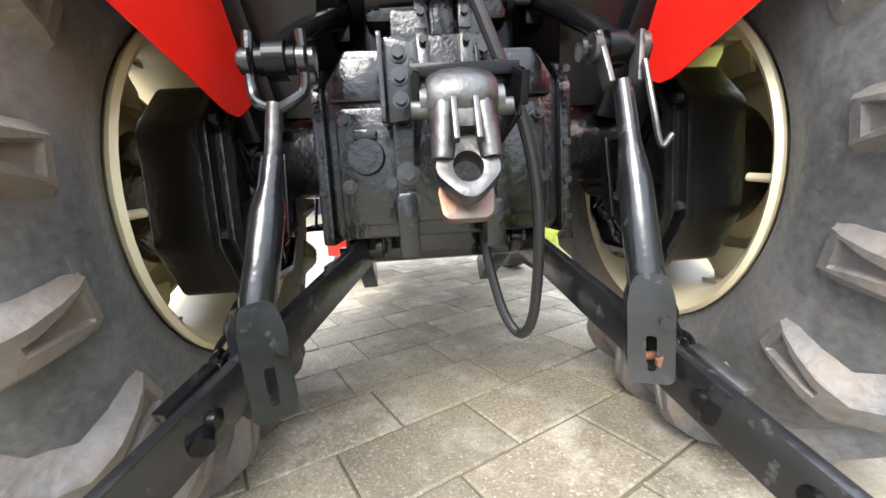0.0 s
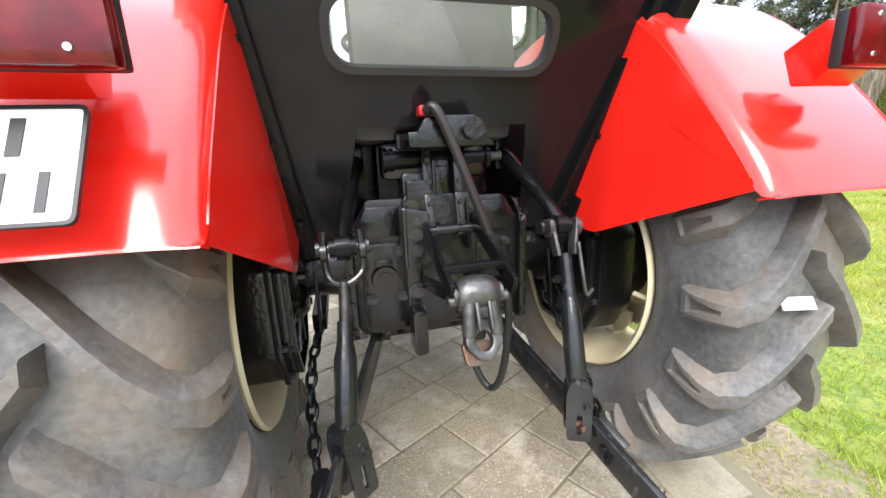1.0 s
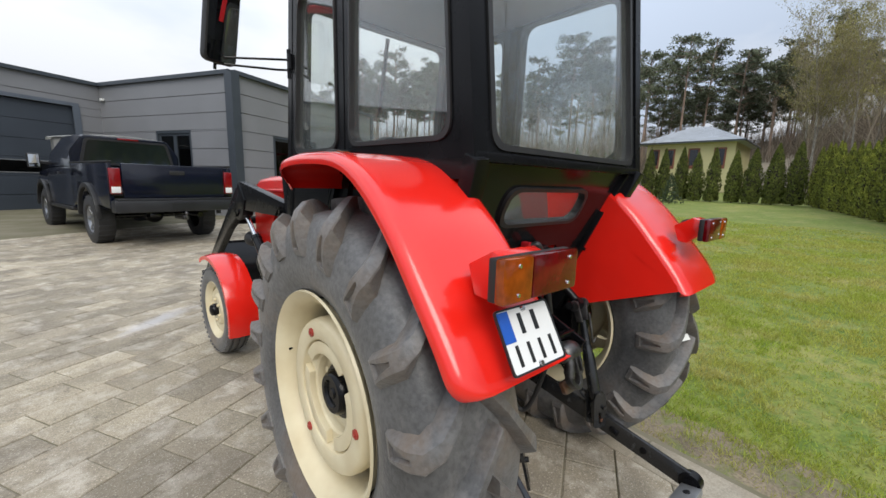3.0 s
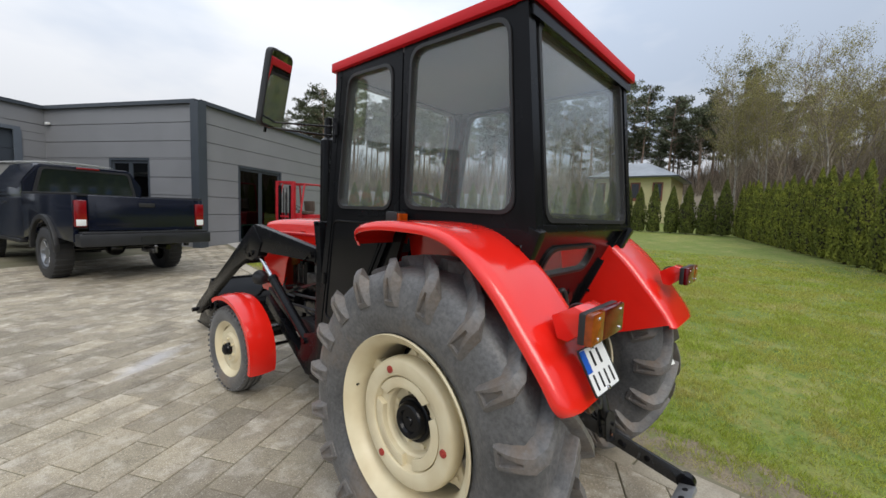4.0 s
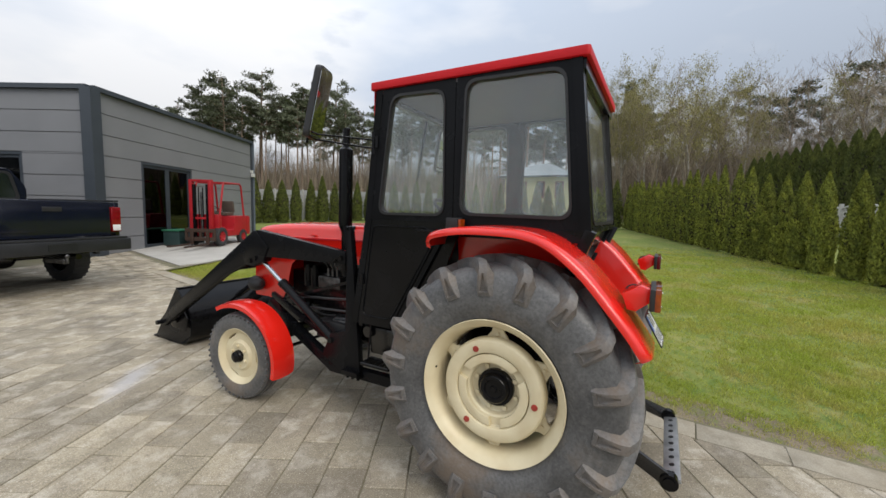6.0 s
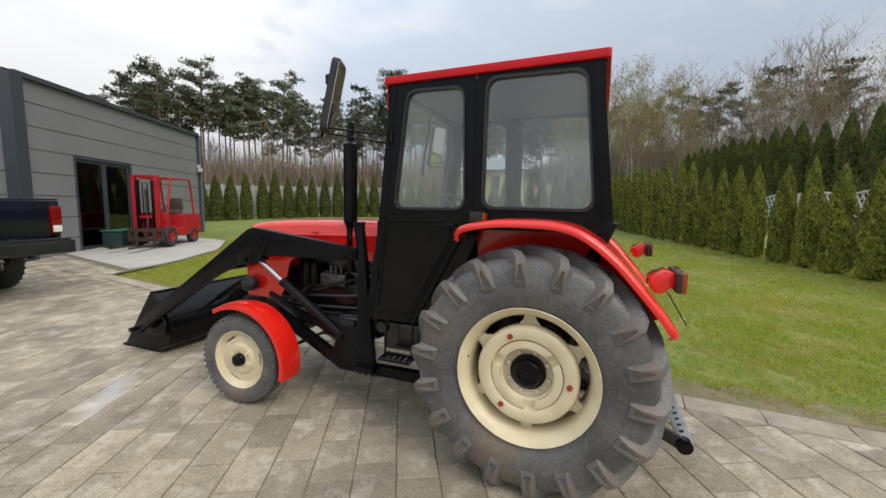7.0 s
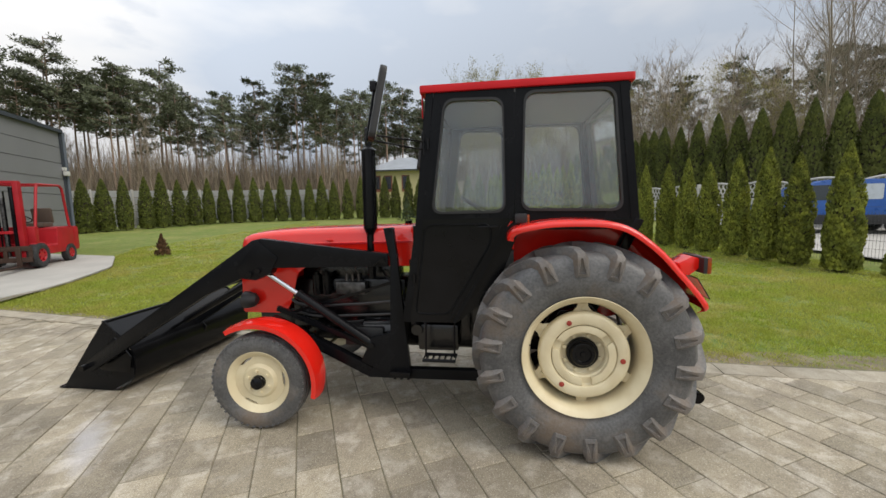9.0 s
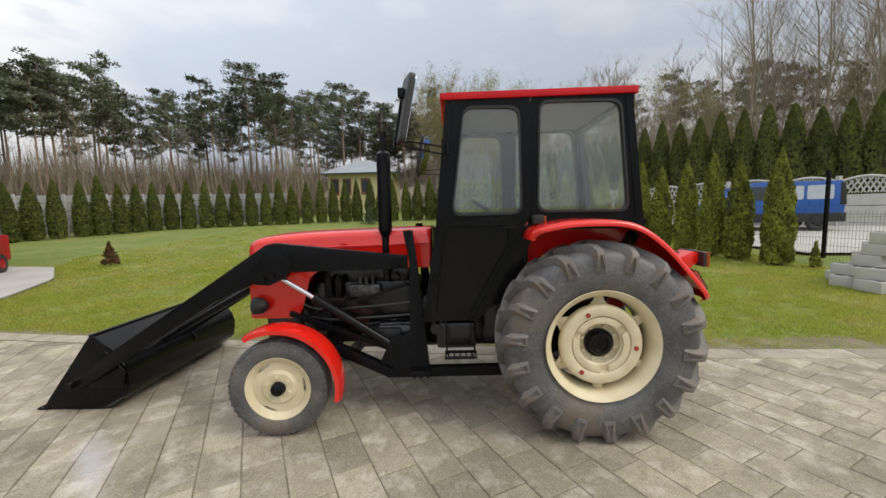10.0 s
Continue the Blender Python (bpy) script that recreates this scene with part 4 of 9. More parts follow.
def number_plate():
    p = new("number_plate")
    p.parent = tractor
    p["label"] = "white plate with blue band and dark bars, screwed to the mudguard"
    p.location, p.rotation_euler, p.scale = (-0.632, -0.672, 1.035), (radians(-30), 0, radians(-2)), (0.90, 0.90, 0.90)
    bm = B()
    prism(bm, rounded([(-0.098, -0.076), (0.098, -0.076), (0.098, 0.076), (-0.098, 0.076)], 0.01, 3), -0.003, 0.0, "y")
    part("plate", bm, WHITE, p, "white sheet metal plate")
    rim = B()
    o = rounded([(-0.100, -0.078), (0.100, -0.078), (0.100, 0.078), (-0.100, 0.078)], 0.011, 3)
    i = rounded([(-0.095, -0.073), (0.095, -0.073), (0.095, 0.073), (-0.095, 0.073)], 0.008, 3)
    ring_plate(rim, o, i, -0.005, 0.001, "y")
    part("border", rim, INK, p)
    bl = B()
    box(bl, (-0.075, -0.0042, 0.034), (0.038, 0.001, 0.074))
    part("blue_band", bl, BLUE, p, "blue band of the plate")
    for x, z, w, h in ((-0.02, 0.035, 0.038, 0.05), (0.03, 0.035, 0.042, 0.05), (-0.062, -0.036, 0.03, 0.05), (-0.02, -0.036, 0.03, 0.05), (0.022, -0.036, 0.03, 0.05), (0.064, -0.036, 0.03, 0.05)):
        ch = B()
        box(ch, (x, -0.0040, z), (w * 0.35, 0.0015, h))
        part("bar", ch, INK, p)
    for z in (0.068, -0.068):
        sc = B()
        rod(sc, (0.0, -0.003, z), (0.0, -0.010, z), 0.008, 0.006, 12)
        part("screw", sc, CHROME, p)


number_plate()

# ---- tractor: cab ----
X0, X1 = -0.525, 0.575
cab = new("cab")
cab.parent = tractor
cab["label"] = "black steel cab with rubber-framed windows"


def glazed(name, outer, inner, x, side, material, parent, label="", depth=0.03):
    """A sheet steel frame with a rounded window, its rubber seal and its pane; outlines in y and z."""
    k = 6
    ic = Vector((sum(p[0] for p in inner) / 4, sum(p[1] for p in inner) / 4))
    o, i = rounded(outer, 0.015, k), rounded([tuple(ic + (Vector(p) - ic) * 1.035) for p in inner], 0.075, k)
    bm = B()
    ring_plate(bm, o, i, x - side * depth, x)
    ob = part(name, bm, material, parent, label)
    host = ob if parent is tractor else parent
    ins = [(p[0], p[1]) for p in i]
    c = Vector((sum(p[0] for p in i) / len(i), sum(p[1] for p in i) / len(i)))
    shrink = [tuple(c + (Vector(p) - c) * 0.968) for p in i]
    grow = [tuple(c + (Vector(p) - c) * 1.012) for p in i]
    sl = B()
    ring_plate(sl, grow, shrink, x - side * (depth + 0.006), x + side * 0.008)
    part("seal", sl, PLASTIC, host, "black rubber window seal")
    pn = B()
    prism(pn, [tuple(c + (Vector(p) - c) * 0.975) for p in i], x - side * 0.016, x - side * 0.012)
    pane = part("pane", pn, GLASS, host, "slightly dusty cab window pane", 0)
    pane.visible_shadow = False
    return ob


W1 = [(0.93, 1.505), (0.835, 2.215), (0.470, 2.205), (0.458, 1.505)]
W2 = [(0.335, 1.515), (0.320, 2.235), (-0.205, 2.225), (-0.268, 1.505)]
FR1 = [(1.015, 1.455), (0.905, 2.275), (0.395, 2.275), (0.395, 1.455)]
FR2 = [(0.385, 1.430), (0.385, 2.275), (-0.258, 2.275), (-0.350, 1.430)]
for side, x in ((-1, X0), (1, X1)):
    d = new("cab_door")
    d.parent = tractor
    d["label"] = "black cab door with window above a plain lower panel, shut"
    glazed("door_frame", FR1, W1, x, side, BLACK_SATIN, d)
    low = B()
    poly = [(1.015, 1.455), (0.405, 1.455), (0.46, 1.36), (0.80, 0.74), (1.125, 0.74)]
    prism(low, poly, x - side * 0.03, x - side * 0.002)
    part("door_panel", low, BLACK, d)
    bead = B()
    loop = [(x, y, z) for y, z in rounded([(0.985, 1.415), (0.545, 1.415), (0.545, 1.30), (0.835, 0.80), (1.07, 0.80)], 0.05, 5)]
    tube(bead, loop, 0.006, 6, True)
    part("panel_bead", bead, BLACK_SATIN, d, "raised bead of the door panel")
    edge = B()
    bar(edge, (x - side * 0.002, 0.435, 1.40), (x - side * 0.002, 0.80, 0.745), 0.025, 0.03, (1, 0, 0))
    bar(edge, (x - side * 0.002, 0.475, 1.40), (x - side * 0.002, 0.84, 0.745), 0.012, 0.02, (1, 0, 0))
    part("door_edge", edge, BLACK_SATIN, d)
    hd = B()
    rod(hd, (x, 0.52, 1.40), (x + side * 0.035, 0.52, 1.40), 0.014)
    bar(hd, (x + side * 0.03, 0.50, 1.40), (x + side * 0.03, 0.63, 1.398), 0.012, 0.016, (0, 0, 1), 0.003)
    part("handle", hd, BLACK, d, "black lever door handle")
    for z in (1.05, 1.95):
        hg = B()
        y = 1.07 if z < 1.5 else 0.955
        rod(hg, (x + side * 0.006, y, z - 0.035), (x + side * 0.006, y, z + 0.035), 0.012)
        part("hinge", hg, BLACK, d)
    glazed("side_window", FR2, W2, x, side, BLACK_SATIN, tractor, "black frame of the rear side window")
# corner posts, sills and front
for x in (X0 + 0.02, X1 - 0.02):
    ps = B()
    bar(ps, (x, 1.03, 1.40), (x, 0.935, 2.28), 0.05, 0.045, (1, 0, 0))
    bar(ps, (x, 1.14, 0.74), (x, 1.03, 1.40), 0.05, 0.045, (1, 0, 0))
    part("front_post", ps, BLACK_SATIN, cab)
    pr = B()
    bar(pr, (x, -0.352, 1.43), (x, -0.262, 2.275), 0.05, 0.05, (1, 0, 0))
    part("rear_post", pr, BLACK_SATIN, cab)
    mid = B()
    bar(mid, (x, 0.390, 1.43), (x, 0.390, 2.28), 0.045, 0.03, (1, 0, 0))
    part("middle_post", mid, BLACK, cab)
    sill = B()
    box(sill, (x, 0.02, 1.405), (0.055, 0.76, 0.06))
    part("sill", sill, BLACK, cab)
    lo = B()
    prism(lo, [(0.40, 1.43), (0.47, 1.36), (0.83, 0.74), (0.78, 0.74), (0.52, 0.95), (0.36, 1.38)], x - 0.012, x + 0.012)
    part("wheel_arch_panel", lo, BLACK, cab)


def cross_window(name, yb, zb, yt, zt, xa, xb, inset, label):
    """A glazed frame right across the cab, from (yb, zb) up to (yt, zt)."""
    h = math.hypot(yt - yb, zt - zb)
    k = 6
    xa2, xb2 = xa + 0.045, xb - 0.045
    o = rounded([(xa2, 0.0), (xb2, 0.0), (xb2, h), (xa2, h)], 0.01, k)
    i = rounded([(xa2 + inset, inset), (xb2 - inset, inset), (xb2 - inset, h - inset), (xa2 + inset, h - inset)], 0.06, k)
    ang = math.atan2(zt - zb, yt - yb) - math.pi / 2
    m = pose(0, yb, zb, math.degrees(ang), 0, 0)
    ob = None
    for nm, a, b, t0, t1, mt in (("frame", o, i, -0.015, 0.015, BLACK_SATIN), ("seal", [((p[0] - (xa + xb) / 2) * 1.012 + (xa + xb) / 2, (p[1] - h / 2) * 1.012 + h / 2) for p in i], [((p[0] - (xa + xb) / 2) * 0.97 + (xa + xb) / 2, (p[1] - h / 2) * 0.965 + h / 2) for p in i], -0.022, 0.022, PLASTIC)):
        bm = B()
        ring_plate(bm, a, b, t0, t1, "y")
        bmesh.ops.transform(bm, matrix=m, verts=bm.verts)
        q = part(name if nm == "frame" else nm, bm, mt, tractor if nm == "frame" else ob, label if nm == "frame" else "")
        ob = ob or q
    bm = B()
    prism(bm, [((p[0] - (xa + xb) / 2) * 0.985 + (xa + xb) / 2, (p[1] - h / 2) * 0.98 + h / 2) for p in i], -0.002, 0.002, "y")
    bmesh.ops.transform(bm, matrix=m, verts=bm.verts)
    pane = part("pane", bm, GLASS, ob, "slightly dusty cab window pane", 0)
    pane.visible_shadow = False
    return ob


cross_window("rear_window", -0.356, 1.43, -0.262, 2.27, X0, X1, 0.035, "black frame of the wide rear window")
cross_window("windscreen", 1.02, 1.42, 0.935, 2.27, X0, X1, 0.04, "black frame of the windscreen")
for x in (0.02,):
    wp = B()
    bar(wp, (x, 1.0, 1.75), (x + 0.03, 0.945, 2.2), 0.012, 0.02)
    part("wiper_mount", wp, BLACK, cab)
dash = B()
box(dash, (0.02, 1.06, 1.30), (1.06, 0.03, 0.22))
part("front_bulkhead", dash, BLACK, cab)
bh = B()
for sx in (-0.42, 0.46):
    bh = B()
    box(bh, (sx, 1.09, 0.95), (0.20, 0.03, 0.46))
    part("lower_bulkhead", bh, BLACK, cab)
flo = B()
box(flo, (0.02, 0.55, 0.86), (0.98, 1.05, 0.03))
part("cab_floor", flo, BLACK, cab)
# rear lower panel with its own small window
PB, PT = (-0.060, 0.800), (-0.345, 1.440)
ang = math.degrees(math.atan2(PT[1] - PB[1], PT[0] - PB[0])) - 90
h = math.hypot(PT[0] - PB[0], PT[1] - PB[1])
m = pose(0, PB[0], PB[1], ang, 0, 0)
k = 8
cut = 0.335
xl, xr = -0.40 - 0.10 * cut / h, 0.36 + 0.18 * cut / h
outer = rounded([(xl, cut), (xr, cut), (0.54, h), (-0.50, h)], 0.004, k)
inner = rounded([(-0.285, 0.462), (0.232, 0.462), (0.232, 0.606), (-0.285, 0.606)], 0.07, k)
bm = B()
ring_plate(bm, outer, inner, -0.006, 0.006, "y")
prism(bm, [(-0.40, 0.0), (-0.295, 0.0), (-0.225, cut + 0.03), (xl, cut + 0.03)], -0.0045, 0.0045, "y")
prism(bm, [(0.255, 0.0), (0.36, 0.0), (xr, cut + 0.03), (0.205, cut + 0.03)], -0.0045, 0.0045, "y")
bmesh.ops.transform(bm, matrix=m, verts=bm.verts)
rp = part("rear_panel", bm, BLACK_GLOSS, tractor, "glossy black rear panel below the window")
for nm, grow, t0, t1, mt in (("seal", (1.03, 0.95), -0.02, 0.014, PLASTIC), ("pane", None, -0.002, 0.002, GLASS)):
    bm = B()
    cx, cz = -0.0265, 0.534
    sc = lambda f, g: [((p[0] - cx) * f + cx, (p[1] - cz) * g + cz) for p in inner]
    if grow:
        ring_plate(bm, sc(1.03, 1.10), sc(0.96, 0.90), t0, t1, "y")
    else:
        prism(bm, sc(0.98, 0.95), t0, t1, "y")
    bmesh.ops.transform(bm, matrix=m, verts=bm.verts)
    q = part(nm, bm, mt, rp, "black rubber seal" if grow else "small rounded pane", 35 if grow else 0)
    if not grow:
        q.visible_shadow = False
for s, xb, xt in ((-1, -0.425, -0.515), (1, 0.40, 0.555)):
    pb = B()
    bar(pb, (xb, PB[0] - 0.03, PB[1] - 0.05), (xt, PT[0] - 0.03, PT[1]), 0.055, 0.05, (1, 0, 0), 0.004)
    bar(pb, (xb - s * 0.045, PB[0] - 0.012, PB[1] - 0.03), (xt - s * 0.045, PT[0] - 0.012, PT[1]), 0.03, 0.05, (1, 0, 0), 0.004)
    part("panel_post", pb, BLACK, cab)
    for v in (0.12, 0.42, 0.72):
        bb = B()
        bolt(bb, (xb + (xt - xb) * v - s * 0.045, PB[0] + (PT[0] - PB[0]) * v - 0.035, PB[1] + (PT[1] - PB[1]) * v), (0, -1, -0.3), 0.008, 0.012)
        part("panel_bolt", bb, BLACK, cab)
    cl = B()
    v = 0.66
    box(cl, (xb + (xt - xb) * v + s * 0.03, PB[0] + (PT[0] - PB[0]) * v - 0.03, PB[1] + (PT[1] - PB[1]) * v), (0.035, 0.03, 0.05), None, 0.004)
    part("fender_clamp", cl, BLACK, cab)
# added black sheet that keeps daylight out of the gap behind the lift
bkp = B()
box(bkp, (-0.01, 0.12, 1.04), (0.86, 0.012, 0.40))
part("cab_back_wall", bkp, BLACK, cab)
lip = B()
bar(lip, (X0 + 0.01, -0.362, 1.440), (X1 - 0.01, -0.362, 1.440), 0.03, 0.03, (0, 0, 1), 0.006)
part("rear_sill", lip, BLACK_SATIN, cab)
# roof
rf = B()
prism(rf, rounded([(-0.548, -0.325), (0.622, -0.325), (0.600, 1.0), (-0.548, 1.0)], 0.02, 3), 2.272, 2.318, "z", 0.006)
bmesh.ops.transform(rf, matrix=Matrix.Identity(4), verts=rf.verts)
part("cab_roof", rf, ROOF_RED, cab, "flat red cab roof")
rs = B()
box(rs, (0.027, 0.33, 2.258), (1.10, 1.20, 0.02))
part("roof_lining", rs, SEAT, cab, "grey roof lining")
rv = B()
box(rv, (0.045, -0.290, 2.245), (1.12, 0.03, 0.05))
part("roof_valance", rv, BLACK, cab)
dp = B()
box(dp, (-0.5, 0.988, 2.20), (0.03, 0.006, 0.16))
part("roof_drip", dp, ROOF_RED, cab)
# inside the cab
stw = B()
c = Vector((-0.02, 0.62, 1.50))
ax = Vector((0, -0.55, 0.83)).normalized()
sd = Vector((1, 0, 0))
up = ax.cross(sd)
tube(stw, [c + 0.19 * (math.cos(a) * sd + math.sin(a) * up) for a in (2 * math.pi * i / 28 for i in range(28))], 0.012, 8, True)
for a in (0.5, 2.6, 4.7):
    rod(stw, c - ax * 0.02, c + 0.185 * (math.cos(a) * sd + math.sin(a) * up), 0.007)
sw = part("steering_wheel", stw, PLASTIC, cab, "black steering wheel")
col = B()
rod(col, c - ax * 0.02, (-0.02, 0.92, 1.05), 0.025)
part("steering_column", col, BLACK, cab)
db = B()
box(db, (0, 0.90, 1.33), (0.62, 0.20, 0.20), pose(0, 0, 0, 18, 0, 0), 0.03)
part("dashboard", db, PLASTIC, cab)
st = B()
box(st, (-0.01, 0.12, 1.12), (0.46, 0.44, 0.10), None, 0.035)
box(st, (-0.01, -0.10, 1.30), (0.44, 0.09, 0.32), pose(0, 0, 0, -8, 0, 0), 0.035)
part("seat", st, SEAT, cab, "grey vinyl driver's seat")
sb = B()
box(sb, (-0.01, 0.12, 0.96), (0.34, 0.34, 0.24), None, 0.02)
part("seat_base", sb, BLACK, cab)
for x, y in ((-0.28, 0.35), (0.30, 0.3), (0.24, 0.5)):
    lv = B()
    rod(lv, (x, y + 0.06, 0.9), (x, y, 1.34), 0.008)
    bmesh.ops.create_uvsphere(lv, u_segments=12, v_segments=8, radius=0.022, matrix=Matrix.Translation((x, y, 1.35)))
    part("lever", lv, PLASTIC, cab)
# side indicators in front of the rear mudguards
for s, x in ((-1, X0 - 0.05), (1, X1 + 0.05)):
    ind = new("side_indicator")
    ind.parent = tractor
    ind.location = (x, 0.345, 1.452)
    ind["label"] = "small black side lamp with amber lens"
    bm = B()
    box(bm, (0, 0.01, 0), (0.07, 0.075, 0.062), None, 0.008)
    part("housing", bm, PLASTIC, ind)
    bm = B()
    box(bm, (0, -0.036, 0.0), (0.056, 0.016, 0.048), None, 0.005)
    part("lens", bm, AMBER, ind, "amber plastic lens")
    bm = B()
    box(bm, (s * -0.02, 0.0, -0.045), (0.02, 0.03, 0.04))
    part("foot", bm, BLACK, ind)


# mirrors
def wing_mirror(side, x, y, z0, z1, yaw):
    mr = new("wing_mirror")
    mr.parent = tractor
    mr.location = (0, 0, 0)
    mr["label"] = "tall black wing mirror on a double wire arm"
    c = Vector((x, y, (z0 + z1) / 2))
    hh = (z1 - z0) / 2
    m = Matrix.Translation(c) @ pose(0, 0, 0, 12, 0, yaw)
    sh = B()
    prism(sh, rounded([(-0.088, -hh), (0.088, -hh), (0.088, hh), (-0.088, hh)], 0.04, 5), -0.008, 0.034, "y", 0.012)
    bmesh.ops.transform(sh, matrix=m, verts=sh.verts)
    part("shell", sh, PLASTIC, mr, "black plastic mirror shell")
    gl = B()
    prism(gl, rounded([(-0.078, -hh + 0.012), (0.078, -hh + 0.012), (0.078, hh - 0.012), (-0.078, hh - 0.012)], 0.034, 5), -0.0105, -0.0085, "y")
    bmesh.ops.transform(gl, matrix=m, verts=gl.verts)
    part("glass", gl, MIRROR, mr, "mirror glass", 0)
    am = B()
    a = m @ Vector((0, 0.05, -hh + 0.03))
    xc = X0 if side < 0 else X1
    for dz in (0.0, -0.05):
        tube(am, [(xc, 0.98, z0 + 0.03 + dz), (xc + side * 0.05, 1.02, z0 + 0.03 + dz), (a.x, a.y, a.z + dz * 0.6)], 0.006, 8)
    rod(am, a + Vector((0, 0, -0.06)), m @ Vector((0, 0.045, hh * 0.6)), 0.008)
    rod(am, (xc, 0.985, z0 - 0.06), (xc, 0.985, z0 + 0.08), 0.012)
    box(am, m @ Vector((0, 0.05, hh * 0.45)), (0.04, 0.04, 0.06), None, 0.008)
    part("arm", am, BLACK, mr)


wing_mirror(-1, -0.775, 1.20, 1.935, 2.365, 22)
wing_mirror(1, 0.83, 1.22, 1.90, 2.30, -20)

# ---- tractor: bonnet, engine, front axle ----
XC = -0.02
hood = B()
HP = [(2.56, 1.20), (2.55, 1.30), (2.50, 1.345), (2.30, 1.375), (1.9, 1.392), (1.12, 1.402)]
rows = []
for y, z in [(p.x, p.y) for p in curve_pts([(a, b, 0) for a, b in HP], 5)]:
    w = 0.275 if y < 2.45 else 0.275 - 0.05 * ((y - 2.45) / 0.11) ** 2
    ring = []
    for x, zz in ((-w, 1.10), (-w - 0.003, z - 0.125), (-w - 0.006, z - 0.115), (-w, z - 0.105), (-w + 0.002, z - 0.05), (-w + 0.018, z - 0.018), (-w + 0.06, z - 0.004), (-w * 0.4, z + 0.004), (0, z + 0.008)):
        ring.append(Vector((x, y, min(zz, z + 0.01) if zz > 1.1 else min(1.10, z - 0.13) if y < 2.5 else 1.10)))
    ring = ring + [Vector((-v.x, v.y, v.z)) for v in ring[-2::-1]]
    rows.append([hood.verts.new(v + Vector((XC, 0, 0))) for v in ring])
for a, b in zip(rows, rows[1:]):
    for j in range(len(a) - 1):
        hood.faces.new((a[j], a[j + 1], b[j + 1], b[j]))
hood.faces.new(rows[0])
bmesh.ops.recalc_face_normals(hood, faces=hood.faces)
hd = part("bonnet", hood, RED, tractor, "red ribbed sheet metal bonnet", 45)
for s in (-1, 1):
    mo = B()
    bar(mo, (XC + s * 0.281, 1.14, 1.285), (XC + s * 0.281, 2.45, 1.258), 0.006, 0.012)
    part("bonnet_moulding", mo, ROOF_RED, hd)
    lt = B()
    box(lt, (XC + s * 0.284, 1.78, 1.30), (0.01, 0.05, 0.012), None, 0.003)
    part("bonnet_catch", lt, RED, hd)
    sp = B()
    prism(sp, rounded([(1.11, 1.10), (1.11, 1.145), (2.54, 1.14), (2.55, 0.72), (2.18, 0.72), (2.13, 0.80), (2.06, 1.04), (1.98, 1.098)], 0.03, 4), XC + s * 0.268, XC + s * 0.276)
    part("front_side_panel", sp, RED, hd, "red side panel of the bonnet")
gr = B()
box(gr, (XC, 2.53, 0.97), (0.50, 0.03, 0.48))
part("grille_frame", gr, RED, hd)
for i in range(9):
    gb = B()
    box(gb, (XC, 2.552, 0.78 + i * 0.045), (0.40, 0.012, 0.02))
    part("grille_slat", gb, BLACK, hd)
rear_cowl = B()
box(rear_cowl, (XC, 1.125, 1.25), (0.55, 0.04, 0.30), None, 0.02)
part("bonnet_cowl", rear_cowl, RED, hd)
cap = B()
rod(cap, (XC + 0.0, 1.22, 1.40), (XC + 0.0, 1.22, 1.43), 0.03)
part("filler_cap", cap, BLACK, hd)
for s in (-1, 1):
    hl = new("headlamp")
    hl.parent = tractor
    hl.location = (XC + s * 0.325, 2.46, 0.835)
    hl["label"] = "round black headlamp on the side of the bonnet"
    bm = B()
    lathe(bm, [(-0.075, 0.0001), (-0.07, 0.03), (-0.04, 0.055), (0.0, 0.066), (0.03, 0.068), (0.034, 0.062), (0.03, 0.058)], 28)
    bmesh.ops.transform(bm, matrix=Matrix.Rotation(math.pi / 2, 4, "Z"), verts=bm.verts)
    part("shell", bm, PLASTIC, hl)
    bm = B()
    lathe(bm, [(0.026, 0.060), (0.034, 0.04), (0.038, 0.0001)], 24)
    bmesh.ops.transform(bm, matrix=Matrix.Rotation(math.pi / 2, 4, "Z"), verts=bm.verts)
    part("lens", bm, CHROME, hl, "clear headlamp lens")
    bm = B()
    rod(bm, (0, 0, 0), (-s * 0.05, 0.02, 0.03), 0.015)
    part("bracket", bm, BLACK, hl)

eng = B()
box(eng, (XC, 1.70, 0.78), (0.34, 0.95, 0.40), None, 0.02)
box(eng, (XC, 1.70, 1.02), (0.24, 0.80, 0.14), None, 0.02)
box(eng, (XC, 1.62, 0.53), (0.26, 0.80, 0.14), None, 0.03)
for i in range(3):
    box(eng, (XC, 1.45 + i * 0.26, 1.07), (0.22, 0.20, 0.08), None, 0.015)
part("engine_block", eng, CAST, tractor, "black painted engine block")
pump = B()
for i in range(3):
    rod(pump, (XC - 0.22, 1.58 + i * 0.05, 0.96), (XC - 0.22, 1.58 + i * 0.05, 1.03), 0.013)
    tube(pump, curve_pts([(XC - 0.22, 1.58 + i * 0.05, 1.03), (XC - 0.23, 1.60 + i * 0.06, 1.08), (XC - 0.18, 1.5 + i * 0.2, 1.09)], 6), 0.004, 6)
box(pump, (XC - 0.22, 1.64, 0.92), (0.08, 0.24, 0.10), None, 0.012)
part("injection_pump", pump, STEEL, tractor, "dark metal injection pump")
flt = B()
for y in (1.86, 1.94):
    rod(flt, (XC - 0.20, y, 0.86), (XC - 0.20, y, 1.02), 0.036)
    rod(flt, (XC - 0.20, y, 1.02), (XC - 0.20, y, 1.04), 0.02)
part("fuel_filter", flt, BLACK, tractor)
alt = B()
lathe(alt, [(-0.08, 0.03), (-0.07, 0.06), (0.06, 0.062), (0.08, 0.03)], 20, (0, 0, 0))
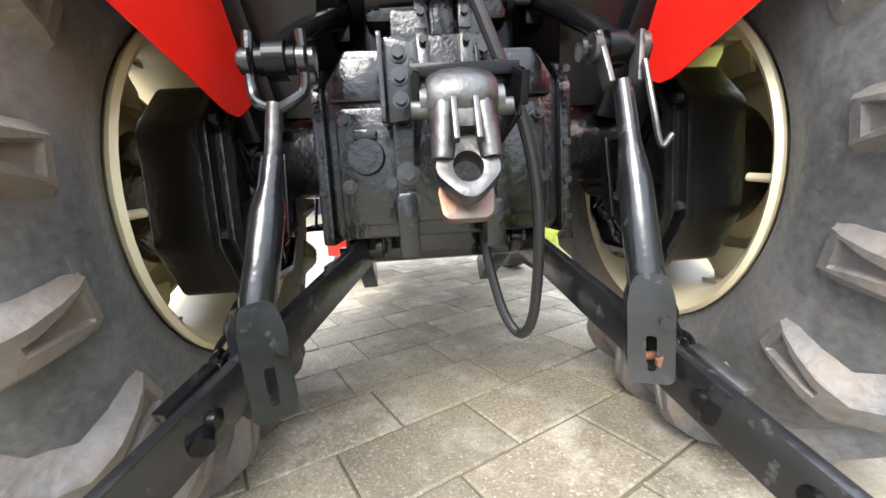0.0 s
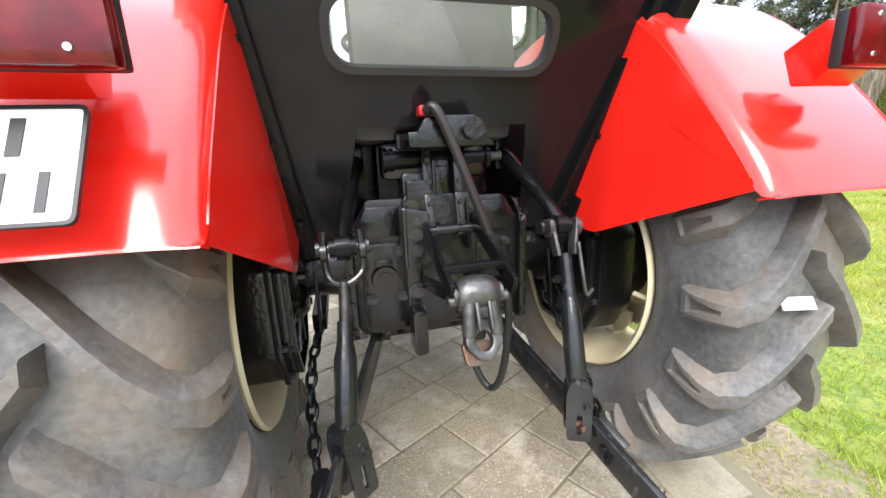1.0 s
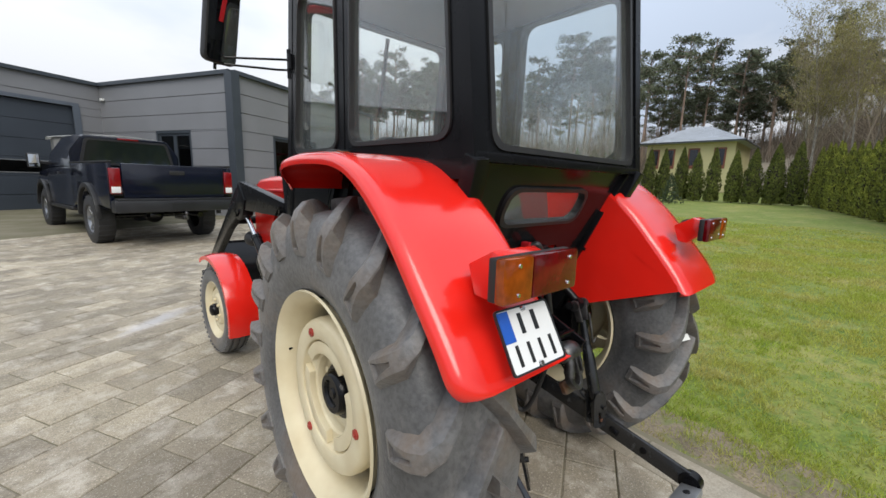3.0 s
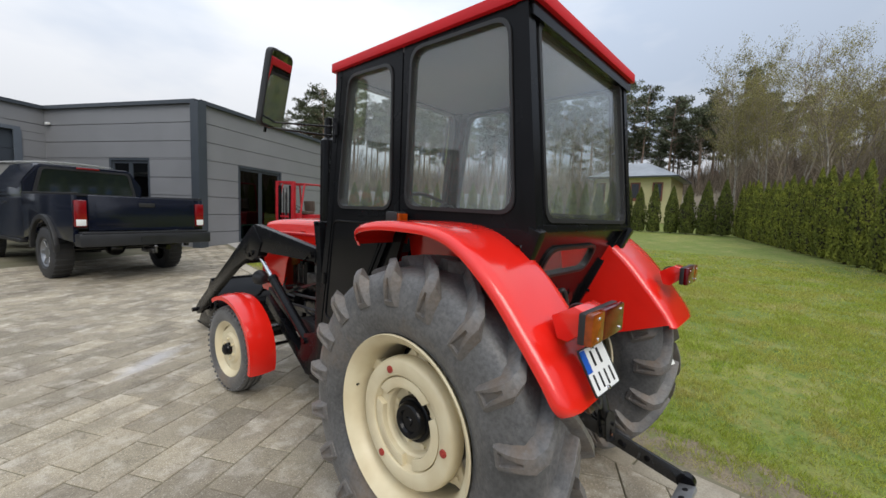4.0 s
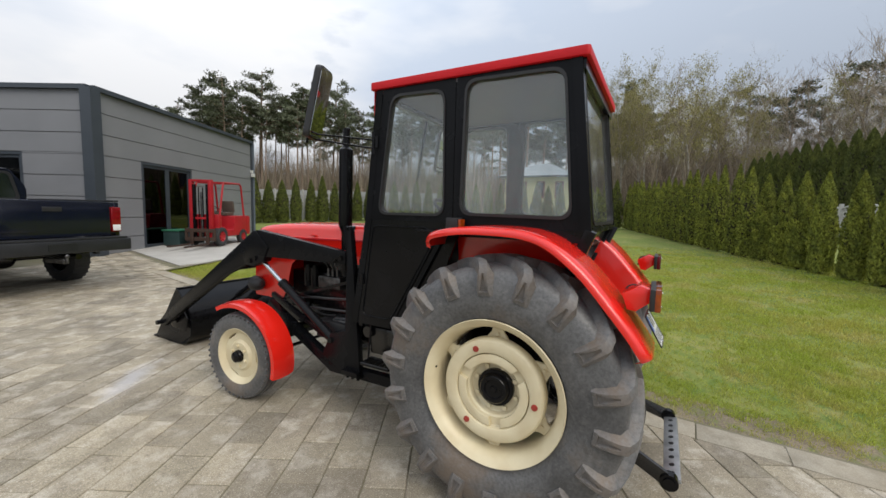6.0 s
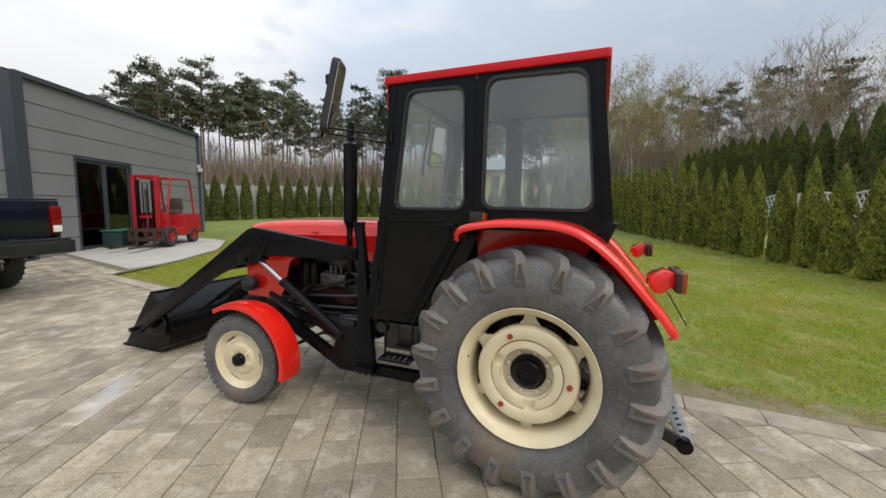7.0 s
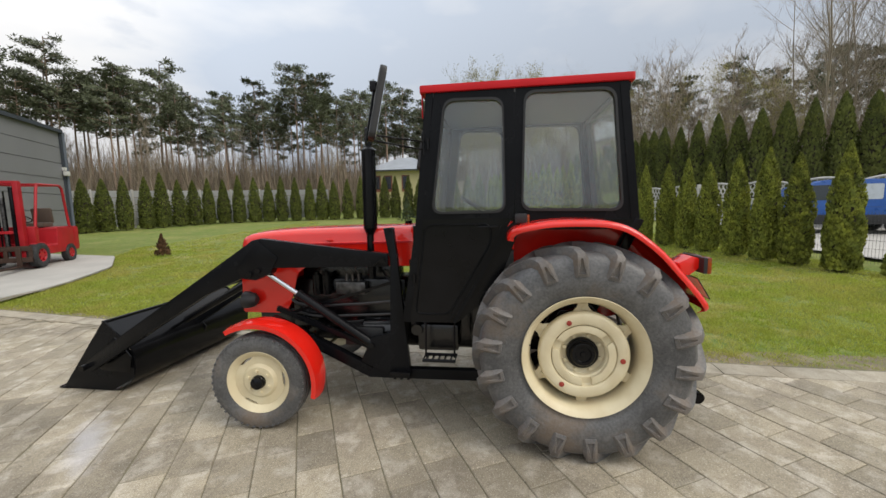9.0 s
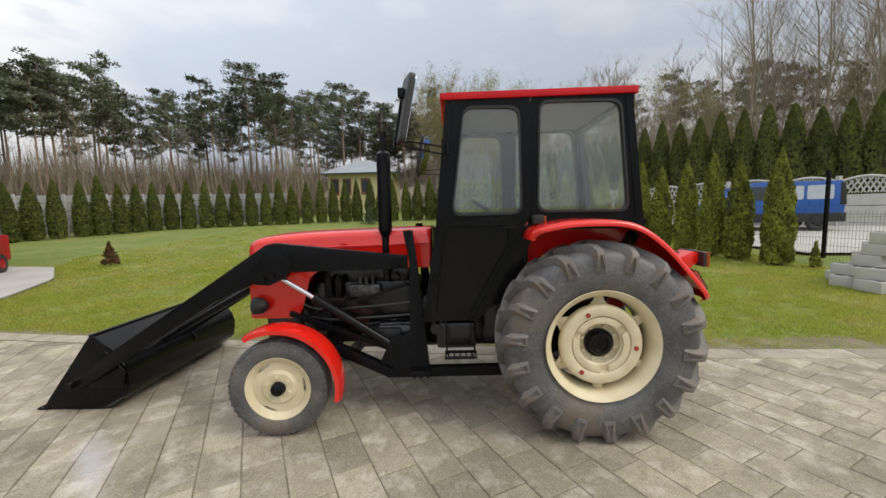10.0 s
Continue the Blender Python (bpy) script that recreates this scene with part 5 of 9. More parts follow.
bmesh.ops.transform(alt, matrix=Matrix.Translation((XC - 0.23, 1.98, 0.72)) @ Matrix.Rotation(math.pi / 2, 4, "Z"), verts=alt.verts)
part("dynamo", alt, BLACK, tractor)
tank = B()
lathe(tank, [(-0.17, 0.0001), (-0.17, 0.085), (-0.155, 0.095), (0.155, 0.095), (0.17, 0.085), (0.17, 0.0001)], 28)
bmesh.ops.transform(tank, matrix=Matrix.Translation((XC - 0.26, 1.36, 0.60)) @ Matrix.Rotation(math.pi / 2, 4, "Z"), verts=tank.verts)
part("air_tank", tank, CAST, tractor, "black cylindrical air tank")
bat = B()
box(bat, (XC - 0.30, 1.50, 0.58), (0.16, 0.30, 0.14), None, 0.01)
part("battery_box", bat, PLASTIC, tractor)
for pts, r in ((((-0.24, 2.2, 0.86), (-0.34, 2.0, 0.80), (-0.38, 1.6, 0.82), (-0.42, 1.25, 0.86)), 0.011), (((-0.26, 2.15, 0.74), (-0.36, 1.9, 0.72), (-0.38, 1.6, 0.735), (-0.40, 1.25, 0.76)), 0.010), (((-0.22, 1.9, 0.70), (-0.30, 1.7, 0.66), (-0.30, 1.4, 0.69)), 0.008), (((-0.2, 1.4, 1.05), (-0.27, 1.3, 0.95), (-0.3, 1.2, 0.8)), 0.009)):
    ln = B()
    tube(ln, curve_pts(pts, 8), r, 7)
    part("hydraulic_line", ln, HOSE, tractor)
drag = B()
bar(drag, (-0.40, 1.28, 0.99), (-0.36, 2.1, 0.74), 0.02, 0.025, (1, 0, 0))
part("steering_rod", drag, BLACK, tractor)
ax = B()
bar(ax, (XC - 0.50, 2.17, 0.42), (XC + 0.50, 2.17, 0.42), 0.09, 0.09, (0, 0, 1), 0.012)
for s in (-1, 1):
    rod(ax, (XC + s * 0.50, 2.17, 0.30), (XC + s * 0.50, 2.17, 0.52), 0.04)
    rod(ax, (XC + s * 0.48, 2.17, 0.342), (s * 0.64, 2.17, 0.342), 0.03)
    rod(ax, (XC + s * 0.50, 2.17, 0.36), (XC + s * 0.46, 1.98, 0.36), 0.014)
rod(ax, (XC - 0.46, 1.98, 0.36), (XC + 0.46, 1.98, 0.36), 0.014)
part("front_axle", ax, CAST, tractor, "black front axle beam")
fc = B()
box(fc, (XC, 2.30, 0.60), (0.24, 0.42, 0.24), None, 0.02)
part("front_casting", fc, CAST, tractor)
exh = B()
rod(exh, (-0.285, 1.455, 1.00), (-0.285, 1.455, 1.36), 0.030)
rod(exh, (-0.285, 1.455, 1.34), (-0.285, 1.454, 1.39), 0.030, 0.052, 24)
rod(exh, (-0.285, 1.454, 1.39), (-0.290, 1.445, 1.965), 0.052, 0.052, 24)
rod(exh, (-0.290, 1.445, 1.965), (-0.290, 1.445, 1.985), 0.052, 0.030, 24)
rod(exh, (-0.290, 1.445, 1.975), (-0.292, 1.44, 2.12), 0.027, 0.027, 16)
bar(exh, (-0.292, 1.44, 2.10), (-0.292, 1.42, 2.125), 0.04, 0.01)
part("exhaust_pipe", exh, BLACK, tractor, "upright black exhaust with silencer")

# ---- tractor: gearbox, rear axle, lift ----
gb = B()
box(gb, (XC, 0.95, 0.62), (0.36, 0.55, 0.36), None, 0.03)
box(gb, (XC, 0.36, 0.66), (0.42, 0.72, 0.42), None, 0.03)
part("gearbox", gb, CAST, tractor, "black gearbox housing")
hs = B()
prism(hs, rounded([(-0.268, 0.545), (-0.255, 0.525), (0.215, 0.525), (0.232, 0.545), (0.232, 0.84), (0.185, 0.915), (-0.22, 0.92), (-0.268, 0.84)], 0.012, 3), -0.105, 0.14, "y", 0.006)
for fx in (-0.280, 0.244):
    prism(hs, rounded([(-0.125, 0.515), (0.13, 0.515), (0.13, 0.90), (-0.06, 0.90), (-0.125, 0.84)], 0.02, 3), fx - 0.012, fx + 0.012, "x", 0.004)
    for fz in (0.55, 0.63, 0.71, 0.79, 0.86):
        bolt(hs, (fx, -0.124, fz), (0, -1, 0), 0.009, 0.010)
for fx in (-0.20, -0.14, 0.10, 0.17):
    bolt(hs, (fx, -0.06, 0.526), (0, 0, -1), 0.014, 0.03)
    rod(hs, (fx, -0.06, 0.515), (fx, -0.06, 0.50), 0.010)
prism(hs, rounded([(-0.245, 0.555), (-0.115, 0.555), (-0.115, 0.80), (-0.245, 0.80)], 0.02, 3), -0.125, -0.10, "y", 0.005)
prism(hs, rounded([(0.075, 0.56), (0.20, 0.56), (0.20, 0.80), (0.075, 0.80)], 0.02, 3), -0.120, -0.10, "y", 0.005)
prism(hs, [(-0.255, 0.815), (-0.13, 0.815), (-0.13, 0.90), (-0.225, 0.90), (-0.255, 0.85)], -0.118, -0.10, "y", 0.005)
prism(hs, [(0.09, 0.815), (0.215, 0.815), (0.215, 0.85), (0.185, 0.90), (0.09, 0.90)], -0.118, -0.10, "y", 0.005)
box(hs, (XC, -0.02, 0.93), (0.20, 0.20, 0.12), None, 0.015)
hso = part("axle_housing", hs, CAST, tractor, "black cast rear axle housing")
ctr = B()
prism(ctr, rounded([(-0.125, 0.56), (0.085, 0.56), (0.085, 0.93), (-0.125, 0.93)], 0.015, 3), -0.150, -0.10, "y", 0.005)
prism(ctr, rounded([(-0.115, 0.84), (-0.045, 0.84), (-0.045, 0.97), (-0.115, 0.97)], 0.01, 3), -0.165, -0.14, "y", 0.004)
part("hitch_plate", ctr, CAST, hso, "ribbed cast plate for the top link")
for x, z, r in ((-0.105, 0.90, 0.014), (-0.105, 0.86, 0.014), (-0.105, 0.82, 0.012), (0.065, 0.90, 0.014), (0.065, 0.85, 0.014), (-0.225, 0.775, 0.010), (-0.135, 0.775, 0.010), (-0.225, 0.64, 0.010), (-0.135, 0.64, 0.010), (0.095, 0.775, 0.009), (0.185, 0.775, 0.009), (0.095, 0.64, 0.009), (0.185, 0.64, 0.009), (-0.10, 0.60, 0.016), (-0.10, 0.66, 0.016), (0.06, 0.60, 0.014)):
    bb = B()
    y0 = -0.150 if -0.125 < x < 0.085 else -0.124
    if z > 0.83 and x < -0.05:
        y0 = -0.164
    rod(bb, (x, y0 + 0.004, z), (x, y0 - 0.004, z), r * 1.5, r * 1.5, 14)
    bolt(bb, (x, y0 - 0.003, z), (0, -1, 0), r, 0.014)
    part("bolt", bb, BOLT_STEEL, hso)
pto = B()
rod(pto, (-0.185, -0.12, 0.70), (-0.185, -0.145, 0.70), 0.04, 0.036, 20)
rod(pto, (-0.185, -0.145, 0.70), (-0.185, -0.150, 0.70), 0.022, 0.022, 16)
box(pto, (-0.185, -0.128, 0.745), (0.05, 0.02, 0.02), None, 0.004)
part("side_cover", pto, CAST, hso)
tabb = B()
prism(tabb, rounded([(-0.125, 0.49), (-0.085, 0.49), (-0.085, 0.62), (-0.125, 0.62)], 0.014, 4), -0.215, -0.145, "y", 0.005)
part("lower_tab", tabb, CAST, hso)
tb2 = B()
prism(tb2, rounded([(0.05, 0.50), (0.09, 0.50), (0.09, 0.60), (0.05, 0.60)], 0.014, 4), -0.20, -0.145, "y", 0.005)
part("lower_tab", tb2, CAST, hso)
# axle tubes and the drop gear cases inside the wheels
for s in (-1, 1):
    at = B()
    rod(at, (XC + s * 0.20, 0.03, 0.72), (XC + s * 0.46, 0.03, 0.72), 0.11, 0.085, 24)
    part("axle_tube", at, CAST, tractor)
    rc = B()
    poly = rounded([(-0.190, 0.54), (-0.115, 0.425), (0.10, 0.425), (0.18, 0.53), (0.18, 0.75), (0.11, 0.865), (-0.10, 0.865), (-0.190, 0.77)], 0.018, 3)
    def scaled(k):
        return [(k * y, 0.65 + k * (z - 0.65)) for y, z in poly]
    prism(rc, poly, s * 0.485, s * 0.60, "x", 0.006)
    rco = part("reduction_case", rc, CAST, tractor, "black drop gear case inside the wheel")
    rim = B()
    prism(rim, scaled(1.06), s * 0.466, s * 0.484, "x", 0.003)
    part("case_flange", rim, CAST, rco)
    cv = B()
    prism(cv, scaled(0.95), s * 0.448, s * 0.466, "x", 0.004)
    lathe(cv, [(s * 0.448, 0.085), (s * 0.425, 0.078), (s * 0.405, 0.060), (s * 0.402, 0.0001)], 28, (0, 0, 0.65))
    part("case_cover", cv, CAST, rco, "ribbed flat cover of the drop gear", 20)
    rimw = B()
    ring_plate(rimw, scaled(0.95), scaled(0.89), s * 0.432, s * 0.4475)
    part("cover_rim", rimw, CAST, rco)
    for i in range(8):
        a = 2 * math.pi * i / 8 + 0.2
        o, p = Vector((0, math.cos(a), math.sin(a))), Vector((0, math.cos(a + 0.55), math.sin(a + 0.55)))
        c0 = Vector((s * 0.440, 0, 0.65))
        rb = B()
        bar(rb, c0 + o * 0.07, c0 + o * 0.178, 0.009, 0.016, (1, 0, 0), 0.002)
        bar(rb, c0 + o * 0.172, c0 + p * 0.085, 0.006, 0.012, (1, 0, 0), 0.002)
        part("rib", rb, CAST, rco)
    for i in range(6):
        a = math.pi * i / 3
        bb = B()
        bolt(bb, (s * 0.448, 0.066 * math.cos(a), 0.65 + 0.066 * math.sin(a)), (-s, 0, 0), 0.009, 0.016)
        part("bolt", bb, BOLT_STEEL, rco)
    for y, z in scaled(0.985)[::4]:
        bb = B()
        bolt(bb, (s * 0.467, y, z), (-s, 0, 0), 0.011, 0.014)
        part("bolt", bb, BOLT_STEEL, rco)
    dr = B()
    rod(dr, (s * 0.60, 0, 0.645), (s * 0.70, 0, 0.645), 0.165, 0.155, 32)
    part("brake_drum", dr, CAST, tractor)
    fl = B()
    for i in range(8):
        a = 2 * math.pi * i / 8
        bolt(fl, (XC + s * 0.40, 0.03 + 0.115 * math.cos(a), 0.72 + 0.115 * math.sin(a)), (-s, 0, 0), 0.012, 0.02)
    rod(fl, (XC + s * 0.42, 0.03, 0.72), (XC + s * 0.40, 0.03, 0.72), 0.135, 0.135, 24)
    part("axle_flange", fl, CAST, tractor)
# lift housing, rockshaft and arms
lh = B()
box(lh, (XC, 0.06, 1.02), (0.30, 0.34, 0.10), None, 0.02)
box(lh, (XC, -0.07, 1.075), (0.22, 0.12, 0.05), None, 0.012)
part("lift_housing", lh, CAST, tractor, "black hydraulic lift housing")
lb = B()
box(lb, (XC, -0.15, 1.070), (0.20, 0.22, 0.035), None, 0.008)
prism(lb, [(-0.12, 1.05), (0.10, 1.05), (0.045, 1.125), (-0.075, 1.125)], -0.262, -0.215, "y", 0.008)
rod(lb, (0.035, -0.280, 1.092), (0.035, -0.24, 1.092), 0.026)
part("lift_bracket", lb, CAST, tractor, "black cast bracket over the lift shaft")
rk = B()
rod(rk, (-0.165, -0.088, 1.022), (0.145, -0.080, 1.025), 0.034, 0.034, 24)
for x in (-0.165, -0.150, 0.05, 0.128):
    rod(rk, (x, -0.086, 1.023), (x + 0.012, -0.086, 1.023), 0.039, 0.039, 24)
part("rockshaft", rk, BLACK, tractor, "thick black lift shaft")
rn = B()
rod(rn, (0.145, -0.080, 1.025), (0.185, -0.08, 1.025), 0.016)
part("shaft_end", rn, STEEL, tractor)
for s, a, b in ((-1, (-0.233, -0.005, 1.019), (-0.291, -0.300, 0.850)), (1, (0.206, -0.038, 1.031), (0.262, -0.290, 0.852))):
    a, b = Vector(a), Vector(b)
    la = B()
    tube(la, curve_pts([a, a.lerp(b, 0.25) + Vector((0, 0, 0.012)), a.lerp(b, 0.75) + Vector((0, 0, 0.012)), b], 5), [0.024] * 5 + [0.021] * 5 + [0.019] * 6, 14)
    box(la, a + Vector((0, 0.02, 0.0)), (0.045, 0.07, 0.10), None, 0.012)
    rod(la, b + Vector((-0.016, 0, -0.012)), b + Vector((0.016, 0, -0.012)), 0.030, 0.030, 20)
    rod(la, b + Vector((-0.030, 0, -0.012)), b + Vector((0.030, 0, -0.012)), 0.022, 0.022, 18)
    part("lift_arm", la, BLACK, tractor, "black lift arm")
    pin = B()
    rod(pin, b + Vector((-0.056, 0, -0.012)), b + Vector((0.056, 0, -0.012)), 0.012)
    rod(pin, b + Vector((-0.058, 0, -0.012)), b + Vector((-0.050, 0, -0.012)), 0.019)
    rod(pin, b + Vector((0.050, 0, -0.012)), b + Vector((0.058, 0, -0.012)), 0.019)
    part("lift_pin", pin, DARK_STEEL, tractor)
# lift rods
lr = B()
L0, L1, L2, L3 = Vector((-0.291, -0.312, 0.833)), Vector((-0.296, -0.326, 0.765)), Vector((-0.302, -0.345, 0.680)), Vector((-0.322, -0.432, 0.440))
tube(lr, curve_pts([L0 + Vector((-0.040, 0.004, 0.045)), L0 + Vector((-0.042, 0.0, 0.0)), L0 + Vector((-0.040, -0.004, -0.045)), L1 + Vector((-0.024, 0, 0.002)), L1 + Vector((0, 0, -0.006)), L1 + Vector((0.024, 0, 0.002)), L0 + Vector((0.040, -0.004, -0.045)), L0 + Vector((0.042, 0.0, 0.0)), L0 + Vector((0.040, 0.004, 0.045))], 4), 0.0085, 10)
for s in (-1, 1):
    rod(lr, L0 + Vector((s * 0.036, 0, 0.0)), L0 + Vector((s * 0.048, 0, 0.0)), 0.022, 0.022, 16)
lro = part("left_lift_rod", lr, DARK_STEEL, tractor, "steel shackle and rod of the lift")
sc = B()
rod(sc, L1, L2, 0.0125, 0.0125, 14)
part("screw", sc, STEEL, lro, "bare threaded rod")
sl = B()
tube(sl, [L2, L2.lerp(L3, 0.18), L2.lerp(L3, 0.32), L2.lerp(L3, 0.85), L3], [0.017, 0.018, 0.025, 0.025, 0.020], 16)
part("sleeve", sl, DARK_STEEL, lro, "black turnbuckle sleeve")


def clevis(at, lean, turn, rod_part):
    """Two slotted plates that hold the link, joined by a yoke under the rod; turn: degrees about the upright."""
    m = Matrix.Translation(at) @ pose(0, 0, 0, lean, 0, turn)
    for s in (-1, 1):
        pl_ = B()
        outline = rounded([(-0.029, -0.118), (0.029, -0.118), (0.031, 0.0), (0.020, 0.038), (-0.020, 0.038), (-0.031, 0.0)], 0.012, 4)
        slot = rounded([(-0.006, -0.100), (0.006, -0.100), (0.007, -0.08), (0.007, -0.050), (-0.007, -0.050), (-0.007, -0.08)], 0.005, 4)
        ring_plate(pl_, outline, slot, s * 0.026 - 0.005, s * 0.026 + 0.005, "y")
        bmesh.ops.transform(pl_, matrix=m, verts=pl_.verts)
        part("clevis_plate", pl_, DARK_STEEL, rod_part)
    yo = B()
    box(yo, (0, 0, 0.018), (0.044, 0.052, 0.036), None, 0.006)
    rod(yo, (0.018, -0.042, -0.030), (0.018, 0.042, -0.030), 0.009, 0.009, 12)
    bmesh.ops.transform(yo, matrix=m, verts=yo.verts)
    part("clevis_yoke", yo, DARK_STEEL, rod_part)


clevis(L3, -14, 38, lro)
rr = B()
R0, R1, R2, R3 = Vector((0.264, -0.302, 0.838)), Vector((0.258, -0.330, 0.755)), Vector((0.255, -0.362, 0.668)), Vector((0.243, -0.432, 0.445))
for s in (-1, 1):
    bar(rr, R0 + Vector((s * 0.036, 0, 0.02)), R1 + Vector((s * 0.022, 0, 0.015)), 0.010, 0.030, (0, 1, 0), 0.003)
    rod(rr, R0 + Vector((s * 0.034, 0, 0)), R0 + Vector((s * 0.046, 0, 0)), 0.024, 0.024, 16)
rro = part("right_lift_rod", rr, STEEL, tractor, "worn steel fork of the lift rod")
s2 = B()
rod(s2, R1 + Vector((0, 0, 0.02)), R2, 0.015, 0.017)
tube(s2, [R2, R2.lerp(R3, 0.12), R2.lerp(R3, 0.25), R2.lerp(R3, 0.9), R3], [0.018, 0.022, 0.026, 0.026, 0.022], 16)
part("sleeve", s2, DARK_STEEL, rro, "black tube of the lift rod")
hk = B()
tube(hk, curve_pts([R1 + Vector((0.03, -0.012, 0.05)), R1 + Vector((0.035, -0.03, -0.03)), R1 + Vector((0.045, -0.035, -0.085)), R1 + Vector((0.06, -0.04, -0.07))], 6), 0.005, 8)
part("lock_pin", hk, STEEL, rro, "bent wire lock pin")
clevis(R3, -6, -24, rro)
rp2 = B()
rod(rp2, (0.208, -0.450, 0.362), (0.282, -0.445, 0.362), 0.006)
bolt(rp2, (0.240, -0.468, 0.362), (0, -1, 0), 0.009, 0.006)
box(rp2, (0.240, -0.468, 0.348), (0.007, 0.005, 0.026), None, 0.002)
part("rusty_pin", rp2, PIN_RUST, rro, "rusty clevis pin")
# lower links
for s, a, b in ((-1, Vector((-0.205, -0.03, 0.500)), Vector((-0.465, -0.785, 0.262))), (1, Vector((0.165, -0.03, 0.500)), Vector((0.350, -0.800, 0.215)))):
    lk = B()
    d = (b - a)
    bar(lk, a, a + d * 0.985, 0.020, 0.072, (0, 0, 1), 0.004)
    lko = part("lower_link", lk, DARK_STEEL, tractor, "flat black lower link of the hitch")
    ey = B()
    x = Vector((1, 0, 0))
    rod(ey, b - x * 0.022, b + x * 0.022, 0.040, 0.040, 22)
    rod(ey, b - x * 0.030, b + x * 0.030, 0.026, 0.026, 16)
    part("ball_end", ey, BLACK, lko, "ball end of the link")
    e2 = B()
    rod(e2, a - x * 0.03, a + x * 0.03, 0.035, 0.035, 20)
    box(e2, a + Vector((0, 0.04, 0.03)), (0.07, 0.08, 0.09), None, 0.01)
    part("pivot", e2, CAST, lko)
    for v in (0.62, 0.78):
        pb = B()
        rod(pb, a + d * v - x * 0.016, a + d * v + x * 0.016, 0.013, 0.013, 12)
        part("rivet", pb, BLACK, lko)
    rib = B()
    bar(rib, a + d * 0.56 + Vector((s * 0.022, 0, 0.035)), a + d * 0.66 + Vector((s * 0.022, 0, 0.032)), 0.022, 0.014, (0, 0, 1), 0.003)
    part("wear_strip", rib, STEEL if s > 0 else BLACK, lko, "worn strip on the link")
# perforated bar between the link ends
pl = B()
A, Bb = Vector((-0.44, -0.800, 0.250)), Vector((0.32, -0.812, 0.210))
bar(pl, A, Bb, 0.075, 0.022, (0, 0.25, 1), 0.004)
plo = part("drawbar", pl, GALV, tractor, "perforated grey steel drawbar between the links")
# the bar is solid: black discs give the shade of its bolt holes
for i in range(9):
    p = A.lerp(Bb, (i + 0.7) / 9.4)
    hl = B()
    rod(hl, p + Vector((0, -0.004, -0.005)), p + Vector((0, 0.003, 0.0135)), 0.013, 0.013, 16)
    part("hole", hl, INK, plo, "black disc for the shade in a bolt hole")
# stay beams that the links hang from
for x in (-0.235, 0.145):
    sb = B()
    bar(sb, (x, -0.02, 0.54), (x - 0.02, 0.30, 0.36), 0.045, 0.075, (0, 0, 1), 0.004)
    part("stay_beam", sb, BLACK, tractor)


def chain(pts, n, parent, r=0.0055, size=0.020):
    """Round links, each turned against its neighbour."""
    path = curve_pts(pts, 20)
    for i in range(n):
        f = (i + 0.5) / n * (len(path) - 1)
        p = path[int(f)]
        q = path[min(int(f) + 1, len(path) - 1)]
        o = path[max(int(f) - 1, 0)]
        d = (q - o).normalized()
        mm = Matrix.Translation(p) @ d.to_track_quat("Z", "Y").to_matrix().to_4x4() @ Matrix.Rotation(math.pi / 2 * (i % 2) + 0.3, 4, "Z")
        bm = B()
        loop = [mm @ Vector((size * 0.62 * math.cos(a), 0, size * math.sin(a) * 1.35)) for a in (2 * math.pi * j / 14 for j in range(14))]
        tube(bm, loop, r, 6, True)
        part("chain_link", bm, BLACK, parent)


for s, pts in ((-1, ((-0.375, -0.05, 0.56), (-0.40, -0.20, 0.50), (-0.40, -0.33, 0.42), (-0.385, -0.47, 0.355))), (1, ((0.36, -0.06, 0.56), (0.36, -0.22, 0.46), (0.335, -0.36, 0.37), (0.30, -0.47, 0.33)))):
    ch = new("stabiliser_chain")
    ch.parent = tractor
    ch["label"] = "black check chain with turnbuckle"
    chain(pts, 11, ch)
    tn = B()
    p0, p1 = Vector(pts[0]), Vector(pts[1])
    bar(tn, p0 + Vector((0, 0, 0.16)), p0 + Vector((0, -0.03, -0.02)), 0.010, 0.035, (0, 1, 0), 0.003)
    rod(tn, p0 + Vector((0, -0.02, 0.0)), p0.lerp(p1, 0.4), 0.008)
    part("turnbuckle", tn, BLACK, ch)
    tn = B()
    rod(tn, Vector(pts[3]), Vector(pts[3]) + Vector((s * -0.03, -0.06, -0.02)), 0.016, 0.014)
    part("chain_anchor", tn, BLACK, ch)
# top link bracket, tow hook
for x in (-0.055, 0.03):
    tl = B()
    bar(tl, (x, -0.128, 1.055), (x, -0.150, 0.93), 0.024, 0.034, (0, 1, 0), 0.003)
    bar(tl, (x, -0.150, 0.93), (x, -0.172, 0.815), 0.024, 0.030, (0, 1, 0), 0.003)
    rod(tl, (x, -0.110, 1.055), (x, -0.146, 1.055), 0.014, 0.014, 16)
    tlo = part("top_link_plate", tl, DARK_STEEL, tractor, "black drilled top link plate")
    for k in range(4):
        hb = B()
        p = Vector((x, -0.135 - 0.011 * k, 1.02 - 0.055 * k))
        bolt(hb, p + Vector((0, -0.012, 0)), (0, -1, 0), 0.008, 0.012)
        part("bolt", hb, BOLT_STEEL, tlo)
